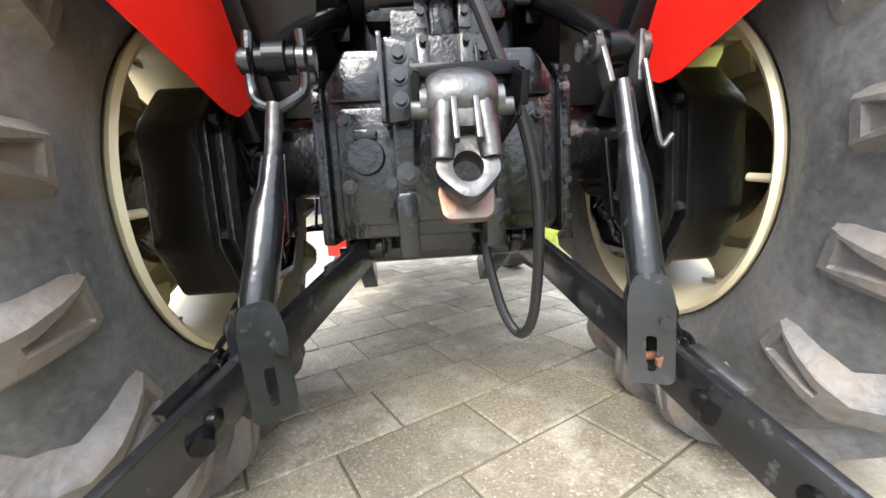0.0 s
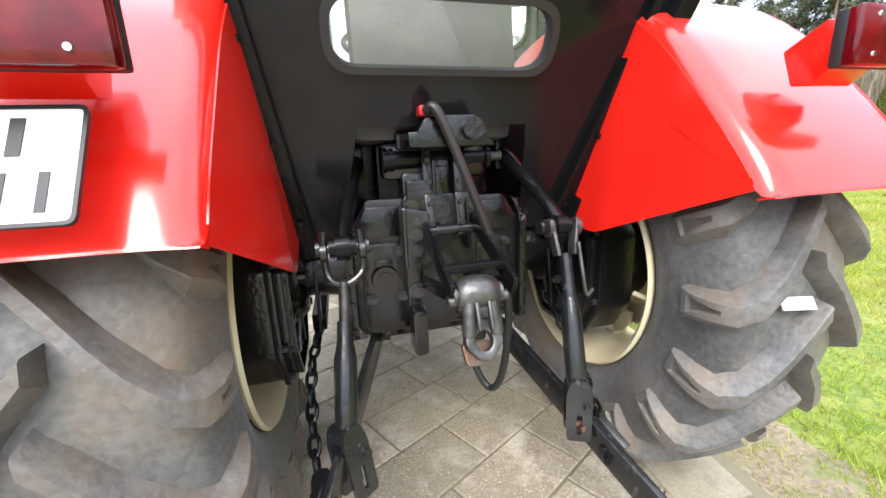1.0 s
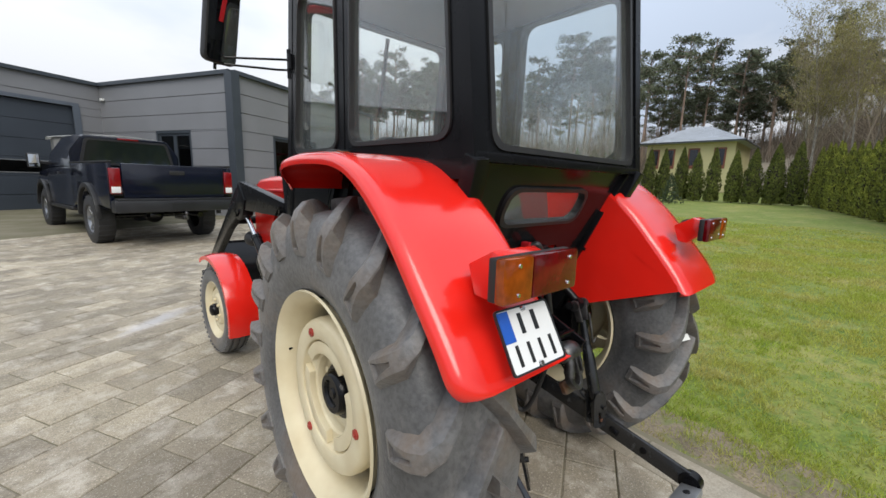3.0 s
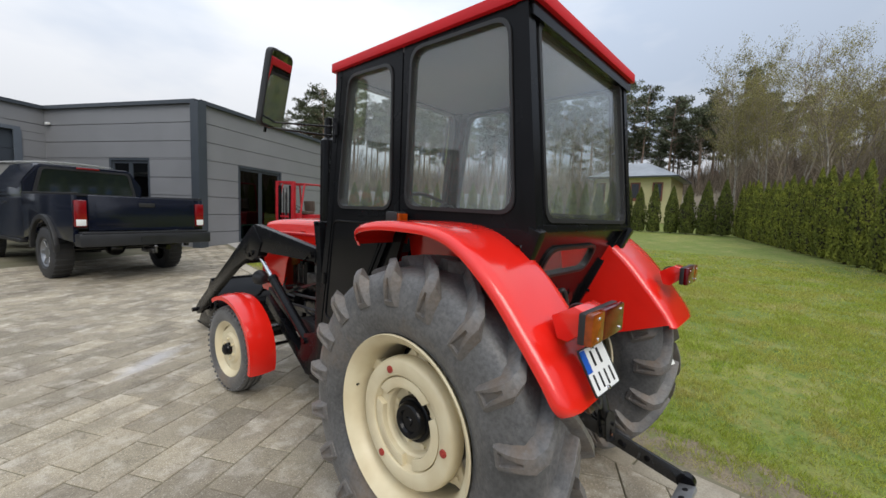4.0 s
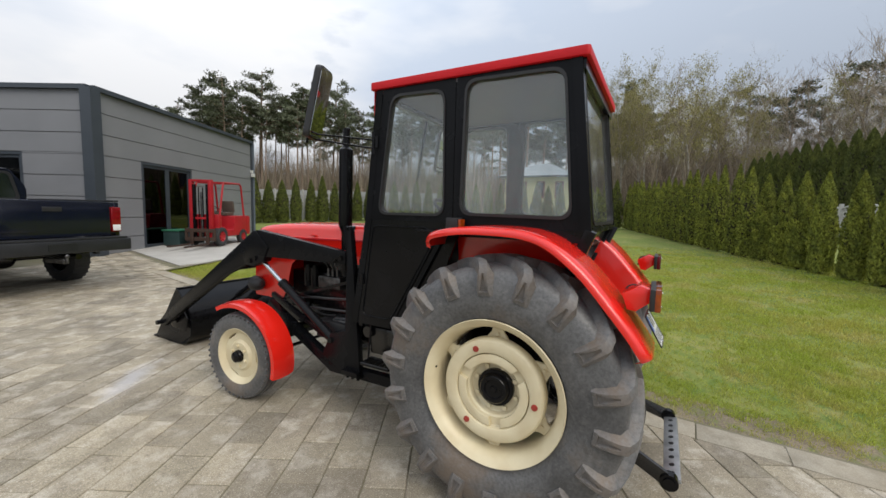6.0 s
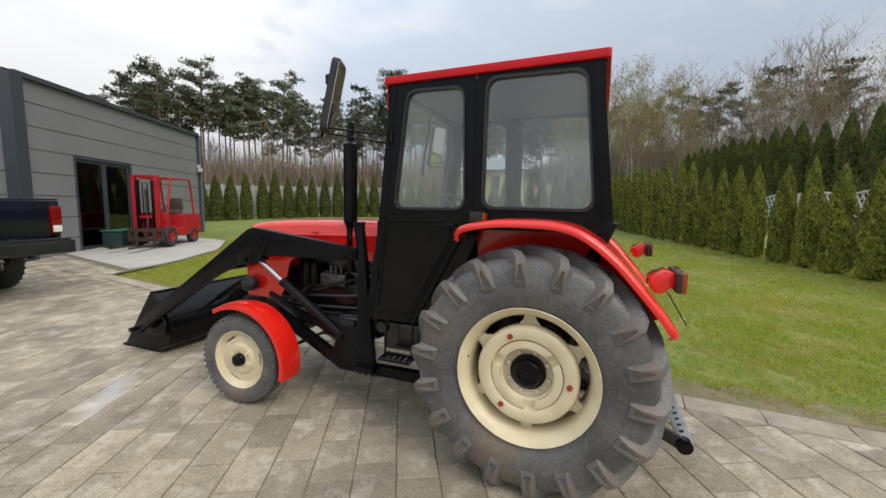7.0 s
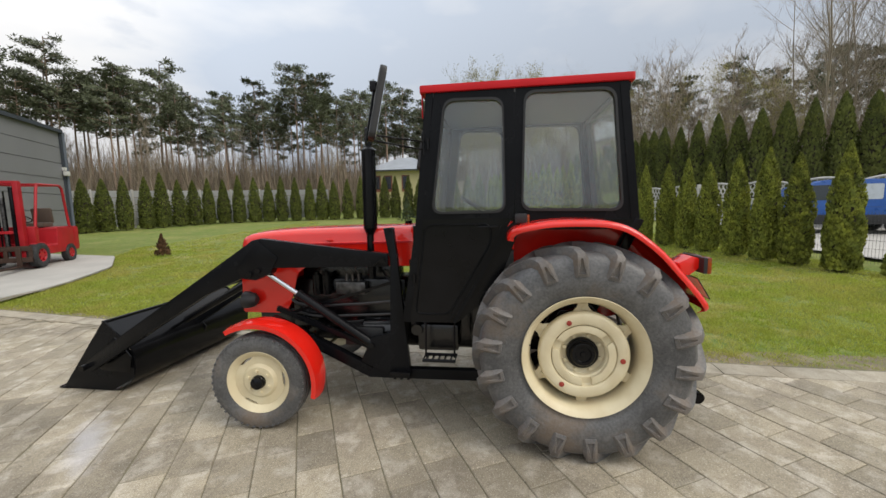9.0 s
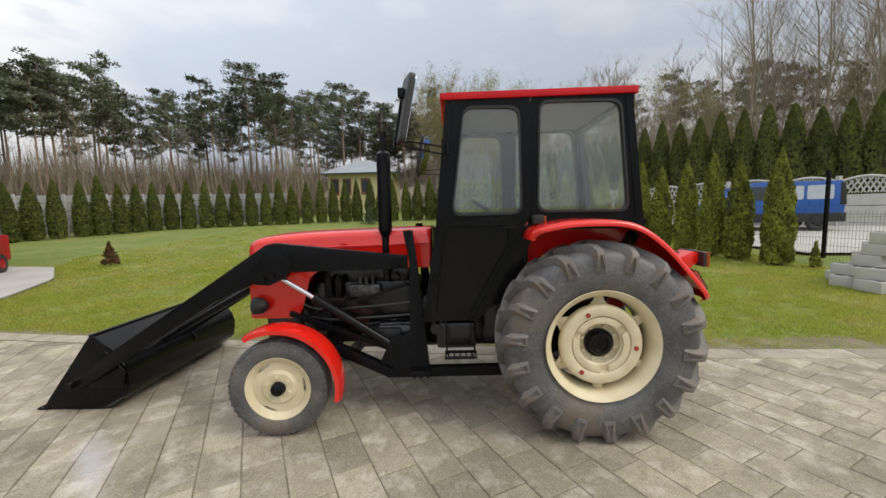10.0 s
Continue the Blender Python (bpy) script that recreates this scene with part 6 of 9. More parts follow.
# the bolted bracket beside the top link, with a turned edge
bp = B()
prism(bp, rounded([(-0.130, 0.750), (-0.066, 0.760), (-0.066, 0.890), (-0.130, 0.905)], 0.010, 3), -0.212, -0.198, "y", 0.003)
prism(bp, rounded([(-0.232, 0.745), (-0.150, 0.775), (-0.150, 0.885), (-0.232, 0.912)], 0.012, 3), -0.140, -0.131, "x", 0.003)
bpo = part("top_link_bracket", bp, DARK_STEEL, tractor, "black bolted bracket with a turned edge")
for z in (0.790, 0.832, 0.872):
    bb = B()
    rod(bb, (-0.103, -0.211, z), (-0.103, -0.216, z), 0.016, 0.016, 14)
    bolt(bb, (-0.103, -0.215, z), (0, -1, 0), 0.011, 0.012)
    part("bolt", bb, BOLT_STEEL, bpo)
tp = B()
rod(tp, (-0.10, -0.178, 0.835), (0.08, -0.178, 0.835), 0.013)
for x in (-0.10, 0.072):
    rod(tp, (x, -0.178, 0.835), (x + 0.010, -0.178, 0.835), 0.020, 0.020, 16)
part("top_link_pin", tp, DARK_STEEL, tractor, "steel cross pin of the top link")
tp = B()
box(tp, (-0.012, -0.112, 0.945), (0.052, 0.05, 0.16), None, 0.008)
box(tp, (-0.012, -0.128, 0.965), (0.036, 0.03, 0.08), None, 0.006)
part("top_link_block", tp, CAST, tractor, "black cast block between the top link plates")
fr = B()
for x in (-0.092, 0.052):
    bar(fr, (x, -0.150, 0.900), (x, -0.172, 0.775), 0.010, 0.030, (0, 1, 0), 0.002)
    bar(fr, (x + 0.012, -0.165, 0.860), (x + 0.014, -0.44, 0.745), 0.012, 0.045, (0, 0, 1), 0.003)
    bar(fr, (x + 0.010, -0.165, 0.690), (x + 0.014, -0.40, 0.735), 0.012, 0.035, (0, 0, 1), 0.003)
bar(fr, (-0.085, -0.385, 0.785), (0.072, -0.385, 0.785), 0.028, 0.020, (0, 0, 1), 0.004)
fro = part("hitch_frame", fr, BLACK, tractor, "black welded tow hitch frame")
sp2 = B()
rod(sp2, (-0.12, -0.165, 0.790), (-0.075, -0.170, 0.775), 0.024, 0.02, 14)
part("hitch_pin", sp2, STEEL, fro)
sp2 = B()
rod(sp2, (0.050, -0.43, 0.725), (-0.086, -0.43, 0.725), 0.012, 0.012, 14)
part("hitch_pin", sp2, STEEL, fro)
hk = B()
lathe(hk, [(-0.046, 0.0001), (-0.046, 0.028), (-0.040, 0.034), (-0.024, 0.040), (0.0, 0.042), (0.024, 0.040), (0.040, 0.034), (0.046, 0.028), (0.046, 0.0001)], 32, (-0.019, -0.425, 0.735))
for x in (-0.074, 0.026):
    rod(hk, (x, -0.425, 0.735), (x + 0.012, -0.425, 0.735), 0.020, 0.020, 18)
nrm = Vector((0, -0.90, 0.43)).normalized()
up = nrm.cross(Vector((1, 0, 0)))
up = up if up.z > 0 else -up
frame3 = Matrix((Vector((1, 0, 0)), -nrm, up)).transposed().to_4x4()
eye_m = Matrix.Translation((-0.019, -0.462, 0.640)) @ frame3
eye = B()
hole = [(0.0185 * math.cos(6.2832 * i / 32), 0.021 * math.sin(6.2832 * i / 32)) for i in range(32)]
outline = []
for i in range(32):
    a = 6.2832 * i / 32
    rad = 0.043 + (0.008 if 0.5 < a < 2.64 else 0.0) + 0.003 * math.cos(4 * a)
    outline.append((rad * 0.92 * math.cos(a), rad * math.sin(a) * (1.25 if math.sin(a) > 0 else 0.95)))
ring_plate(eye, outline, hole, -0.014, 0.014, "y")
bmesh.ops.bevel(eye, geom=[e for e in eye.edges if e.calc_face_angle(0) > 0.9], offset=0.005, segments=2, affect="EDGES", profile=0.6)
bmesh.ops.transform(eye, matrix=eye_m, verts=eye.verts)
bar(hk, (-0.019, -0.440, 0.745), (-0.019, -0.458, 0.690), 0.050, 0.026, (0, 1, 0), 0.008)
for dx in (-0.014, 0.014):
    bar(hk, (-0.019 + dx, -0.462, 0.730), (-0.019 + dx, -0.484, 0.675), 0.008, 0.014, (0, 1, 0), 0.003)
hko = part("tow_hook", hk, STEEL, tractor, "worn bare steel tow hook")
for pts in (((-0.042, -0.442, 0.742), (-0.046, -0.456, 0.700), (-0.050, -0.464, 0.655)), ((0.004, -0.442, 0.742), (0.008, -0.456, 0.700), (0.012, -0.464, 0.655))):
    tg_ = B()
    tube(tg_, pts, [0.016, 0.017, 0.015], 12)
    part("tongue", tg_, STEEL, hko, "worn steel arm of the hook")
part("eye", eye, STEEL, hko, "worn flat tow eye", 30)
RUSTY_JAW = mat("rust_tinged_steel", (0.17, 0.14, 0.125), 0.42, 0.6, var=0.5, scale=26.0, tint=(0.17, 0.085, 0.05), bump=0.3, bump_scale=80)
jaw = B()
prism(jaw, rounded([(-0.034, -0.022), (0.034, -0.022), (0.040, 0.03), (-0.040, 0.03)], 0.014, 4), -0.008, 0.010, "y", 0.003)
bmesh.ops.transform(jaw, matrix=Matrix.Translation((-0.019, -0.440, 0.595)) @ frame3, verts=jaw.verts)
part("jaw", jaw, RUSTY_JAW, hko, "worn rust-tinged lower jaw of the hook")
# hose loop
ho = B()
tube(ho, curve_pts([(-0.078, -0.266, 1.132), (-0.06, -0.288, 1.134), (-0.02, -0.292, 1.05), (0.05, -0.285, 0.88), (0.115, -0.265, 0.72), (0.145, -0.235, 0.56), (0.150, -0.175, 0.36), (0.130, -0.135, 0.290), (0.100, -0.10, 0.33), (0.075, -0.06, 0.45), (0.07, -0.03, 0.54)], 10), 0.0115, 10)
part("air_hose", ho, HOSE, tractor, "black rubber air hose hanging in a loop")
bk = B()
box(bk, (-0.08, -0.246, 1.133), (0.026, 0.04, 0.024), None, 0.006)
part("hose_fitting", bk, RED_OLD, tractor, "red hose fitting")
rdp = B()
box(rdp, (-0.36, -0.055, 0.90), (0.06, 0.01, 0.05))
part("red_plate", rdp, RED, tractor)

# ---- tractor: front loader ----
LX = -0.455
for s, lx in ((-1, LX), (1, 0.42)):
    ar = B()
    poly = [(1.27, 1.215), (2.235, 1.330), (2.30, 1.318), (2.86, 0.965), (3.78, 0.395), (3.90, 0.300), (3.85, 0.235), (3.72, 0.310), (2.72, 0.90), (2.40, 1.035), (2.31, 1.02), (2.20, 1.11), (1.27, 1.125)]
    prism(ar, poly, lx - 0.03, lx + 0.03, "x", 0.004)
    aro = part("loader_arm", ar, BLACK_SATIN, tractor, "bent black box section loader arm")
    gus = B()
    prism(gus, [(2.10, 1.19), (2.255, 1.322), (2.44, 1.10), (2.40, 1.03), (2.29, 1.02), (2.17, 1.07)], lx - 0.040, lx + 0.040, "x", 0.003)
    part("gusset", gus, BLACK_SATIN, aro)
    for y, z in ((2.33, 1.065), (2.26, 1.09)):
        pn = B()
        rod(pn, (lx - 0.055, y, z), (lx + 0.055, y, z), 0.020, 0.020, 14)
        part("pin", pn, BLACK, aro)
    po = B()
    poly = [(1.295, 1.395), (1.225, 1.395), (1.20, 1.17), (1.13, 0.345), (1.30, 0.33), (1.50, 0.42), (1.415, 0.60), (1.27, 0.64), (1.255, 1.17)]
    prism(po, poly, lx - 0.028, lx + 0.020, "x", 0.004)
    part("loader_post", po, BLACK_SATIN, tractor, "black loader post of welded plate")
    ft = B()
    box(ft, (lx - s * -0.02, 1.20, 0.345), (0.09, 0.15, 0.035), None, 0.004)
    for dy in (-0.05, 0.0, 0.05):
        bolt(ft, (lx + s * 0.02, 1.20 + dy, 0.325), (0, 0, -1), 0.012, 0.03)
        bolt(ft, (lx + s * 0.02, 1.20 + dy, 0.362), (0, 0, 1), 0.012, 0.015)
    part("post_foot", ft, BLACK, tractor)
    tr = B()
    rod(tr, (lx - 0.045, 1.25, 1.385), (lx + 0.045, 1.25, 1.385), 0.014)
    part("post_pin", tr, BLACK, tractor)
    tr = B()
    rod(tr, (lx - 0.05, 1.305, 1.165), (lx + 0.05, 1.305, 1.165), 0.018)
    bar(tr, (lx + s * 0.045, 1.38, 1.13), (lx + s * 0.045, 1.29, 1.19), 0.008, 0.016, (1, 0, 0))
    part("post_pin", tr, BLACK, tractor)
    cy = B()
    c0, c1 = Vector((lx, 1.415, 0.545)), Vector((lx, 2.21, 1.065))
    rod(cy, c0, c0.lerp(c1, 0.70), 0.034, 0.034, 20)
    rod(cy, c0.lerp(c1, 0.68), c0.lerp(c1, 0.71), 0.038, 0.038, 20)
    rod(cy, c0 + Vector((-0.04, 0, 0)), c0 + Vector((0.04, 0, 0)), 0.022)
    cyo = part("lift_cylinder", cy, BLACK, tractor, "black hydraulic cylinder")
    rd = B()
    rod(rd, c0.lerp(c1, 0.70), c1, 0.018, 0.018, 16)
    part("piston_rod", rd, CHROME, cyo, "bright chromed piston rod")
    sf = B()
    bar(sf, (lx + s * -0.03, 0.50, 0.335), (lx + s * -0.03, 1.46, 0.325), 0.06, 0.075, (0, 0, 1), 0.004)
    bar(sf, (lx + s * -0.03, 1.44, 0.33), (lx + s * -0.10, 2.26, 0.68), 0.06, 0.08, (0, 0, 1), 0.004)
    part("loader_subframe", sf, BLACK_SATIN, tractor)
    br = B()
    bar(br, (lx + s * -0.03, 1.40, 0.50), (lx + s * -0.08, 2.2, 0.78), 0.03, 0.04, (0, 0, 1), 0.003)
    part("loader_brace", br, BLACK_SATIN, tractor)
cb = B()
rod(cb, (LX, 2.62, 0.985), (0.42, 2.62, 0.985), 0.035, 0.035, 16)
part("loader_crossbar", cb, BLACK_SATIN, tractor)
cb = B()
rod(cb, (LX, 1.26, 0.52), (0.42, 1.26, 0.52), 0.03, 0.03, 16)
part("loader_crossbar", cb, BLACK_SATIN, tractor)
# bucket
bk = new("loader_bucket")
bk.parent = tractor
bk["label"] = "black steel loader bucket resting on the ground"
BX0, BX1 = -0.335, 1.16
side_poly = [(4.33, 0.008), (3.83, 0.008), (3.60, 0.13), (3.575, 0.30), (3.66, 0.46), (3.83, 0.615), (3.87, 0.60)]
for x in (BX0, BX1):
    sp = B()
    prism(sp, side_poly, x - 0.006, x + 0.006, "x")
    part("side_plate", sp, BLACK_SATIN, bk)
shell = B()
back = [(3.85, 0.615), (3.66, 0.47), (3.58, 0.32), (3.60, 0.14), (3.70, 0.045), (3.83, 0.008), (4.33, 0.006)]
pts = [(p.x, p.y) for p in curve_pts([(a, b, 0) for a, b in back], 4)]
va = [shell.verts.new((BX0, y, z)) for y, z in pts]
vb = [shell.verts.new((BX1, y, z)) for y, z in pts]
for i in range(len(pts) - 1):
    shell.faces.new((va[i], vb[i], vb[i + 1], va[i + 1]))
bmesh.ops.recalc_face_normals(shell, faces=shell.faces)
bmesh.ops.solidify(shell, geom=shell.faces[:], thickness=0.008)
part("shell", shell, BLACK, bk)
ed = B()
bar(ed, (BX0 - 0.01, 4.31, 0.014), (BX1 + 0.01, 4.31, 0.014), 0.12, 0.016, (0, 0, 1), 0.003)
part("cutting_edge", ed, BLACK_SATIN, bk, "worn black cutting edge")
rm = B()
bar(rm, (BX0 - 0.005, 3.85, 0.612), (BX1 + 0.005, 3.85, 0.612), 0.03, 0.03, (0, 0, 1), 0.004)
part("top_rail", rm, BLACK, bk)
for lx in (LX + 0.03, 0.42):
    er = B()
    prism(er, [(3.60, 0.20), (3.56, 0.34), (3.70, 0.50), (3.90, 0.34), (3.93, 0.26), (3.85, 0.21)], lx - 0.012 + 0.05, lx + 0.05, "x", 0.002)
    rod(er, (lx - 0.10, 3.885, 0.28), (lx + 0.09, 3.885, 0.28), 0.024, 0.024, 14)
    part("bucket_ear", er, BLACK, bk)
tc = B()
rod(tc, (0.02, 2.66, 0.93), (0.10, 3.45, 0.52), 0.032, 0.032, 16)
rod(tc, (0.10, 3.45, 0.52), (0.12, 3.62, 0.43), 0.016, 0.016, 12)
part("tilt_cylinder", tc, BLACK, tractor)
# step
stp = new("cab_step")
stp.parent = tractor
stp["label"] = "black hanging step of bent rod and mesh"
fr = B()
for y in (0.80, 1.0):
    rod(fr, (-0.515, y, 0.76), (-0.545, y, 0.50), 0.007)
tube(fr, [(-0.50, 0.79, 0.50), (-0.60, 0.79, 0.495), (-0.60, 1.01, 0.495), (-0.50, 1.01, 0.50)], 0.012, 8, True)
part("frame", fr, BLACK, stp)
for i in range(5):
    tr = B()
    bar(tr, (-0.595, 0.82 + i * 0.042, 0.495), (-0.50, 0.82 + i * 0.042, 0.50), 0.010, 0.022, (0, 0, 1))
    part("tread", tr, BLACK, stp)
und = B()
box(und, (-0.33, 0.93, 0.60), (0.22, 0.30, 0.20), None, 0.03)
rod(und, (-0.38, 1.08, 0.66), (-0.46, 1.08, 0.66), 0.04)
part("valve_block", und, CAST, tractor)

# ---- vegetation ----
rng = random.Random(7)


def raw_mesh(name, verts, faces, material, smooth=False, inner=None, n_inner=0):
    """A mesh from points and faces; the first n_inner faces take the material inner."""
    me = bpy.data.meshes.new(name)
    me.from_pydata(verts, [], faces)
    if inner:
        me.polygons.foreach_set("material_index", [1] * n_inner + [0] * (len(faces) - n_inner))
    if smooth:
        me.polygons.foreach_set("use_smooth", [True] * len(me.polygons))
    me.materials.append(material)
    if inner:
        me.materials.append(inner)
    return me


# brown inner twigs, coloured near black for the shade inside the crowns
THUJA_CORE = mat("shaded_inner_twigs", (0.055, 0.046, 0.028), 0.95, var=0.5, scale=8)
# near row coloured brighter, as sunlit; distant and tall foliage are darker copies
THUJA_LEAF = mat("thuja_foliage", (0.33, 0.345, 0.058), 0.8, var=0.5, scale=5.0, tint=(0.14, 0.17, 0.038), island=0.55, obj=0.12, thin=0.35)
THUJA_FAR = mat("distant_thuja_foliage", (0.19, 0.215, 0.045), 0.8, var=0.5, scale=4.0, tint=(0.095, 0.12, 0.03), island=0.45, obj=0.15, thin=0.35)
THUJA_SHADED = mat("shaded_tall_foliage", (0.165, 0.185, 0.042), 0.8, var=0.5, scale=1.2, tint=(0.09, 0.112, 0.03), island=0.35, obj=0.12, thin=0.35)
BARK = mat("brown_bark", (0.11, 0.075, 0.05), 0.9, var=0.4, scale=6, bump=0.6, bump_scale=30)
PINE_BARK = mat("pine_bark", (0.34, 0.235, 0.17), 0.9, var=0.45, scale=0.5, tint=(0.15, 0.115, 0.09), bump=0.5)
PINE_LEAF = mat("pine_needles", (0.120, 0.138, 0.076), 0.85, var=0.4, scale=0.8, island=0.4, obj=0.2)
GREY_BARK = mat("grey_bare_wood", (0.34, 0.28, 0.21), 0.9, var=0.35, scale=1.0, obj=0.2)
BIRCH = mat("birch_bark", (0.42, 0.39, 0.34), 0.8, var=0.5, scale=2.5, tint=(0.15, 0.13, 0.11))
BUDS = mat("spring_buds", (0.34, 0.31, 0.115), 0.9, var=0.3, island=0.3, obj=0.2, thin=0.3)
SCRUB = mat("bare_undergrowth", (0.25, 0.20, 0.145), 0.95, var=0.35, scale=0.3, island=0.45)
DRY_FIR = mat("brown_fir_foliage", (0.13, 0.065, 0.03), 0.85, var=0.4, island=0.4)
FIR = mat("young_fir_foliage", (0.06, 0.085, 0.04), 0.85, var=0.4, island=0.4)


def spray(verts, faces, p, out, size, r):
    """One small flat fan of scale leaves at p, which points outwards and up."""
    out = Vector(out)
    side = out.cross(Vector((0, 0, 1)))
    side = (side.normalized() if side.length > 1e-4 else Vector((1, 0, 0)))
    up = Vector((r.uniform(-0.3, 0.3), r.uniform(-0.3, 0.3), 1.0)) + out * r.uniform(0.15, 0.7)
    up.normalize()
    side = (side * r.uniform(0.4, 1) + out * r.uniform(-0.7, 0.7)).normalized()
    k = len(verts)
    w, h = size * r.uniform(0.32, 0.5), size * r.uniform(0.8, 1.25)
    p = Vector(p)
    verts += [p - up * h * 0.35, p + side * w, p + up * h * 0.7, p - side * w]
    faces.append((k, k + 1, k + 2, k + 3))


def column(t, blunt):
    """The outline of a columnar thuja: a straight body that narrows to a point."""
    body = 0.92 + 0.10 * math.sin(math.pi * min(1.0, t * 1.6)) - 0.20 * max(0.0, t - 0.25)
    tip = 1.0 if t < 0.44 else max(0.0, 1 - ((t - 0.44) / 0.56) ** (1.75 * blunt)) ** 0.85
    return body * tip * min(1.0, 0.96 + t * 0.6)


def thuja_mesh(name, H, R, n, size, seed, material, blunt=1.0):
    r = random.Random(seed)
    verts, faces = [], []
    lobes = [(r.uniform(0, 6.28), r.uniform(0.06, 0.22), r.uniform(2, 6)) for _ in range(5)]
    # a core coloured dark, as the shade among inner twigs, keeps the crown closed
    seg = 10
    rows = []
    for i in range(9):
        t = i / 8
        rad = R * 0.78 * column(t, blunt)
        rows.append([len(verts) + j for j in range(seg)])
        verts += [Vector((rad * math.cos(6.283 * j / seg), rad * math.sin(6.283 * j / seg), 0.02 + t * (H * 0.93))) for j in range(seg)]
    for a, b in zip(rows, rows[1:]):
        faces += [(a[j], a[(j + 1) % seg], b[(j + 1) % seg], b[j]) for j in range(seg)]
    for _ in range(n):
        t = r.random() ** 1.1
        a = r.uniform(0, 6.2832)
        prof = column(t, blunt)
        wob = 1 + sum(d * math.sin(f * t * 3.5 + 4 * a + ph) for ph, d, f in lobes) * 0.45
        rad = R * prof * wob * (0.78 + 0.25 * r.random() ** 0.6)
        o = Vector((math.cos(a), math.sin(a), 0))
        spray(verts, faces, o * rad + Vector((0, 0, 0.03 + t * H * 0.98)), o, size * (1 - 0.35 * t), r)
    return raw_mesh(name, verts, faces, material, False, THUJA_CORE, 8 * seg)


def thuja(crown, label, group, H):
    t = thing("thuja", Matrix.Identity(4), label, "conifer", group)
    c = new("crown", crown)
    c.parent = t
    bm = B()
    rod(bm, (0, 0, -0.05), (0, 0, H * 0.5), 0.05, 0.02, 7)
    part("trunk", bm, BARK, t)
    return t


near_label = "green columnar thuja tree with a pointed top in a hedge row"
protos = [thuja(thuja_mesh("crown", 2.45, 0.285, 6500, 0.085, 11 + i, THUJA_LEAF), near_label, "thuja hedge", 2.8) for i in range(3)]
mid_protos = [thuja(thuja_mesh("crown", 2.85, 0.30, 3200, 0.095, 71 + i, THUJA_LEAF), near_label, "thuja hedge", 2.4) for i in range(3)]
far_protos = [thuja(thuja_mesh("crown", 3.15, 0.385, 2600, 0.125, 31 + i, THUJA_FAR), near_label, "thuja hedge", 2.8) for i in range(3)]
tall_protos = [thuja(thuja_mesh("crown", 5.7, 0.74, 3600, 0.22, 51 + i, THUJA_SHADED, 1.5), "tall dark green thuja in a dense hedge behind the fence", "tall hedge", 5.6) for i in range(2)]
used = set()


def plant(pool, x, y, s, z=None, sx=None):
    ob = pool[rng.randrange(len(pool))]
    m = Matrix.Translation((x, y, (land(x, y) if z is None else z) - 0.02)) @ Matrix.Rotation(rng.uniform(0, 6.28), 4, "Z")
    if ob not in used:
        used.add(ob)
        ob.matrix_world = m
        q = ob
    else:
        q = copy_thing(ob, m)
    w = s if sx is None else sx
    q.scale = (w, w, s)
    return q


def along(pts, step):
    out, left = [], 0.0
    for (xa, ya), (xb, yb) in zip(pts, pts[1:]):
        L = math.hypot(xb - xa, yb - ya)
        d = left
        while d < L:
            out.append((xa + (xb - xa) * d / L, ya + (yb - ya) * d / L))
            d += step
        left = d - L
    return out


ROW_R = [(5.60, -6.20), (7.5, -5.45), (9.2, -4.75), (12.6, -3.3), (18.0, -1.4), (25.8, 1.2)]
for i, (x, y) in enumerate(along(ROW_R, 0.735)):
    plant(protos if x < 13 else mid_protos, x + rng.uniform(-0.06, 0.06), y + rng.uniform(-0.06, 0.06), rng.uniform(0.96, 1.10) * (0.98 if x < 9 else 1.0), None, rng.uniform(0.86, 0.98) * (1.12 if x < 9 else 1.0))
ROW_F = [(25.8, 1.9), (26.2, 8.5), (22.6, 17.5), (20.6, 20.0), (14.0, 22.6), (9.0, 24.6)]
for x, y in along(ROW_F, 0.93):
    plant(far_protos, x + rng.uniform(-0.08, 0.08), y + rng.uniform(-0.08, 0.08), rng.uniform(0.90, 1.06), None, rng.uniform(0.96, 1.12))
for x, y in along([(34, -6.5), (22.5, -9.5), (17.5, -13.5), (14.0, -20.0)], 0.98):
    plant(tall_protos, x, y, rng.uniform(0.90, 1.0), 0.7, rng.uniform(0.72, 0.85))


def limb(verts, faces, pts, radii, seg):
    """A round limb through points."""
    rings = []
    for i, p in enumerate(pts):
        d = (pts[min(i + 1, len(pts) - 1)] - pts[max(i - 1, 0)]).normalized()
        s = d.orthogonal().normalized()
        o = d.cross(s)
        rings.append([len(verts) + j for j in range(seg)])
        verts += [p + radii[i] * (math.cos(6.2832 * j / seg) * s + math.sin(6.2832 * j / seg) * o) for j in range(seg)]
    for a, b in zip(rings, rings[1:]):
        faces += [(a[j], a[(j + 1) % seg], b[(j + 1) % seg], b[j]) for j in range(seg)]


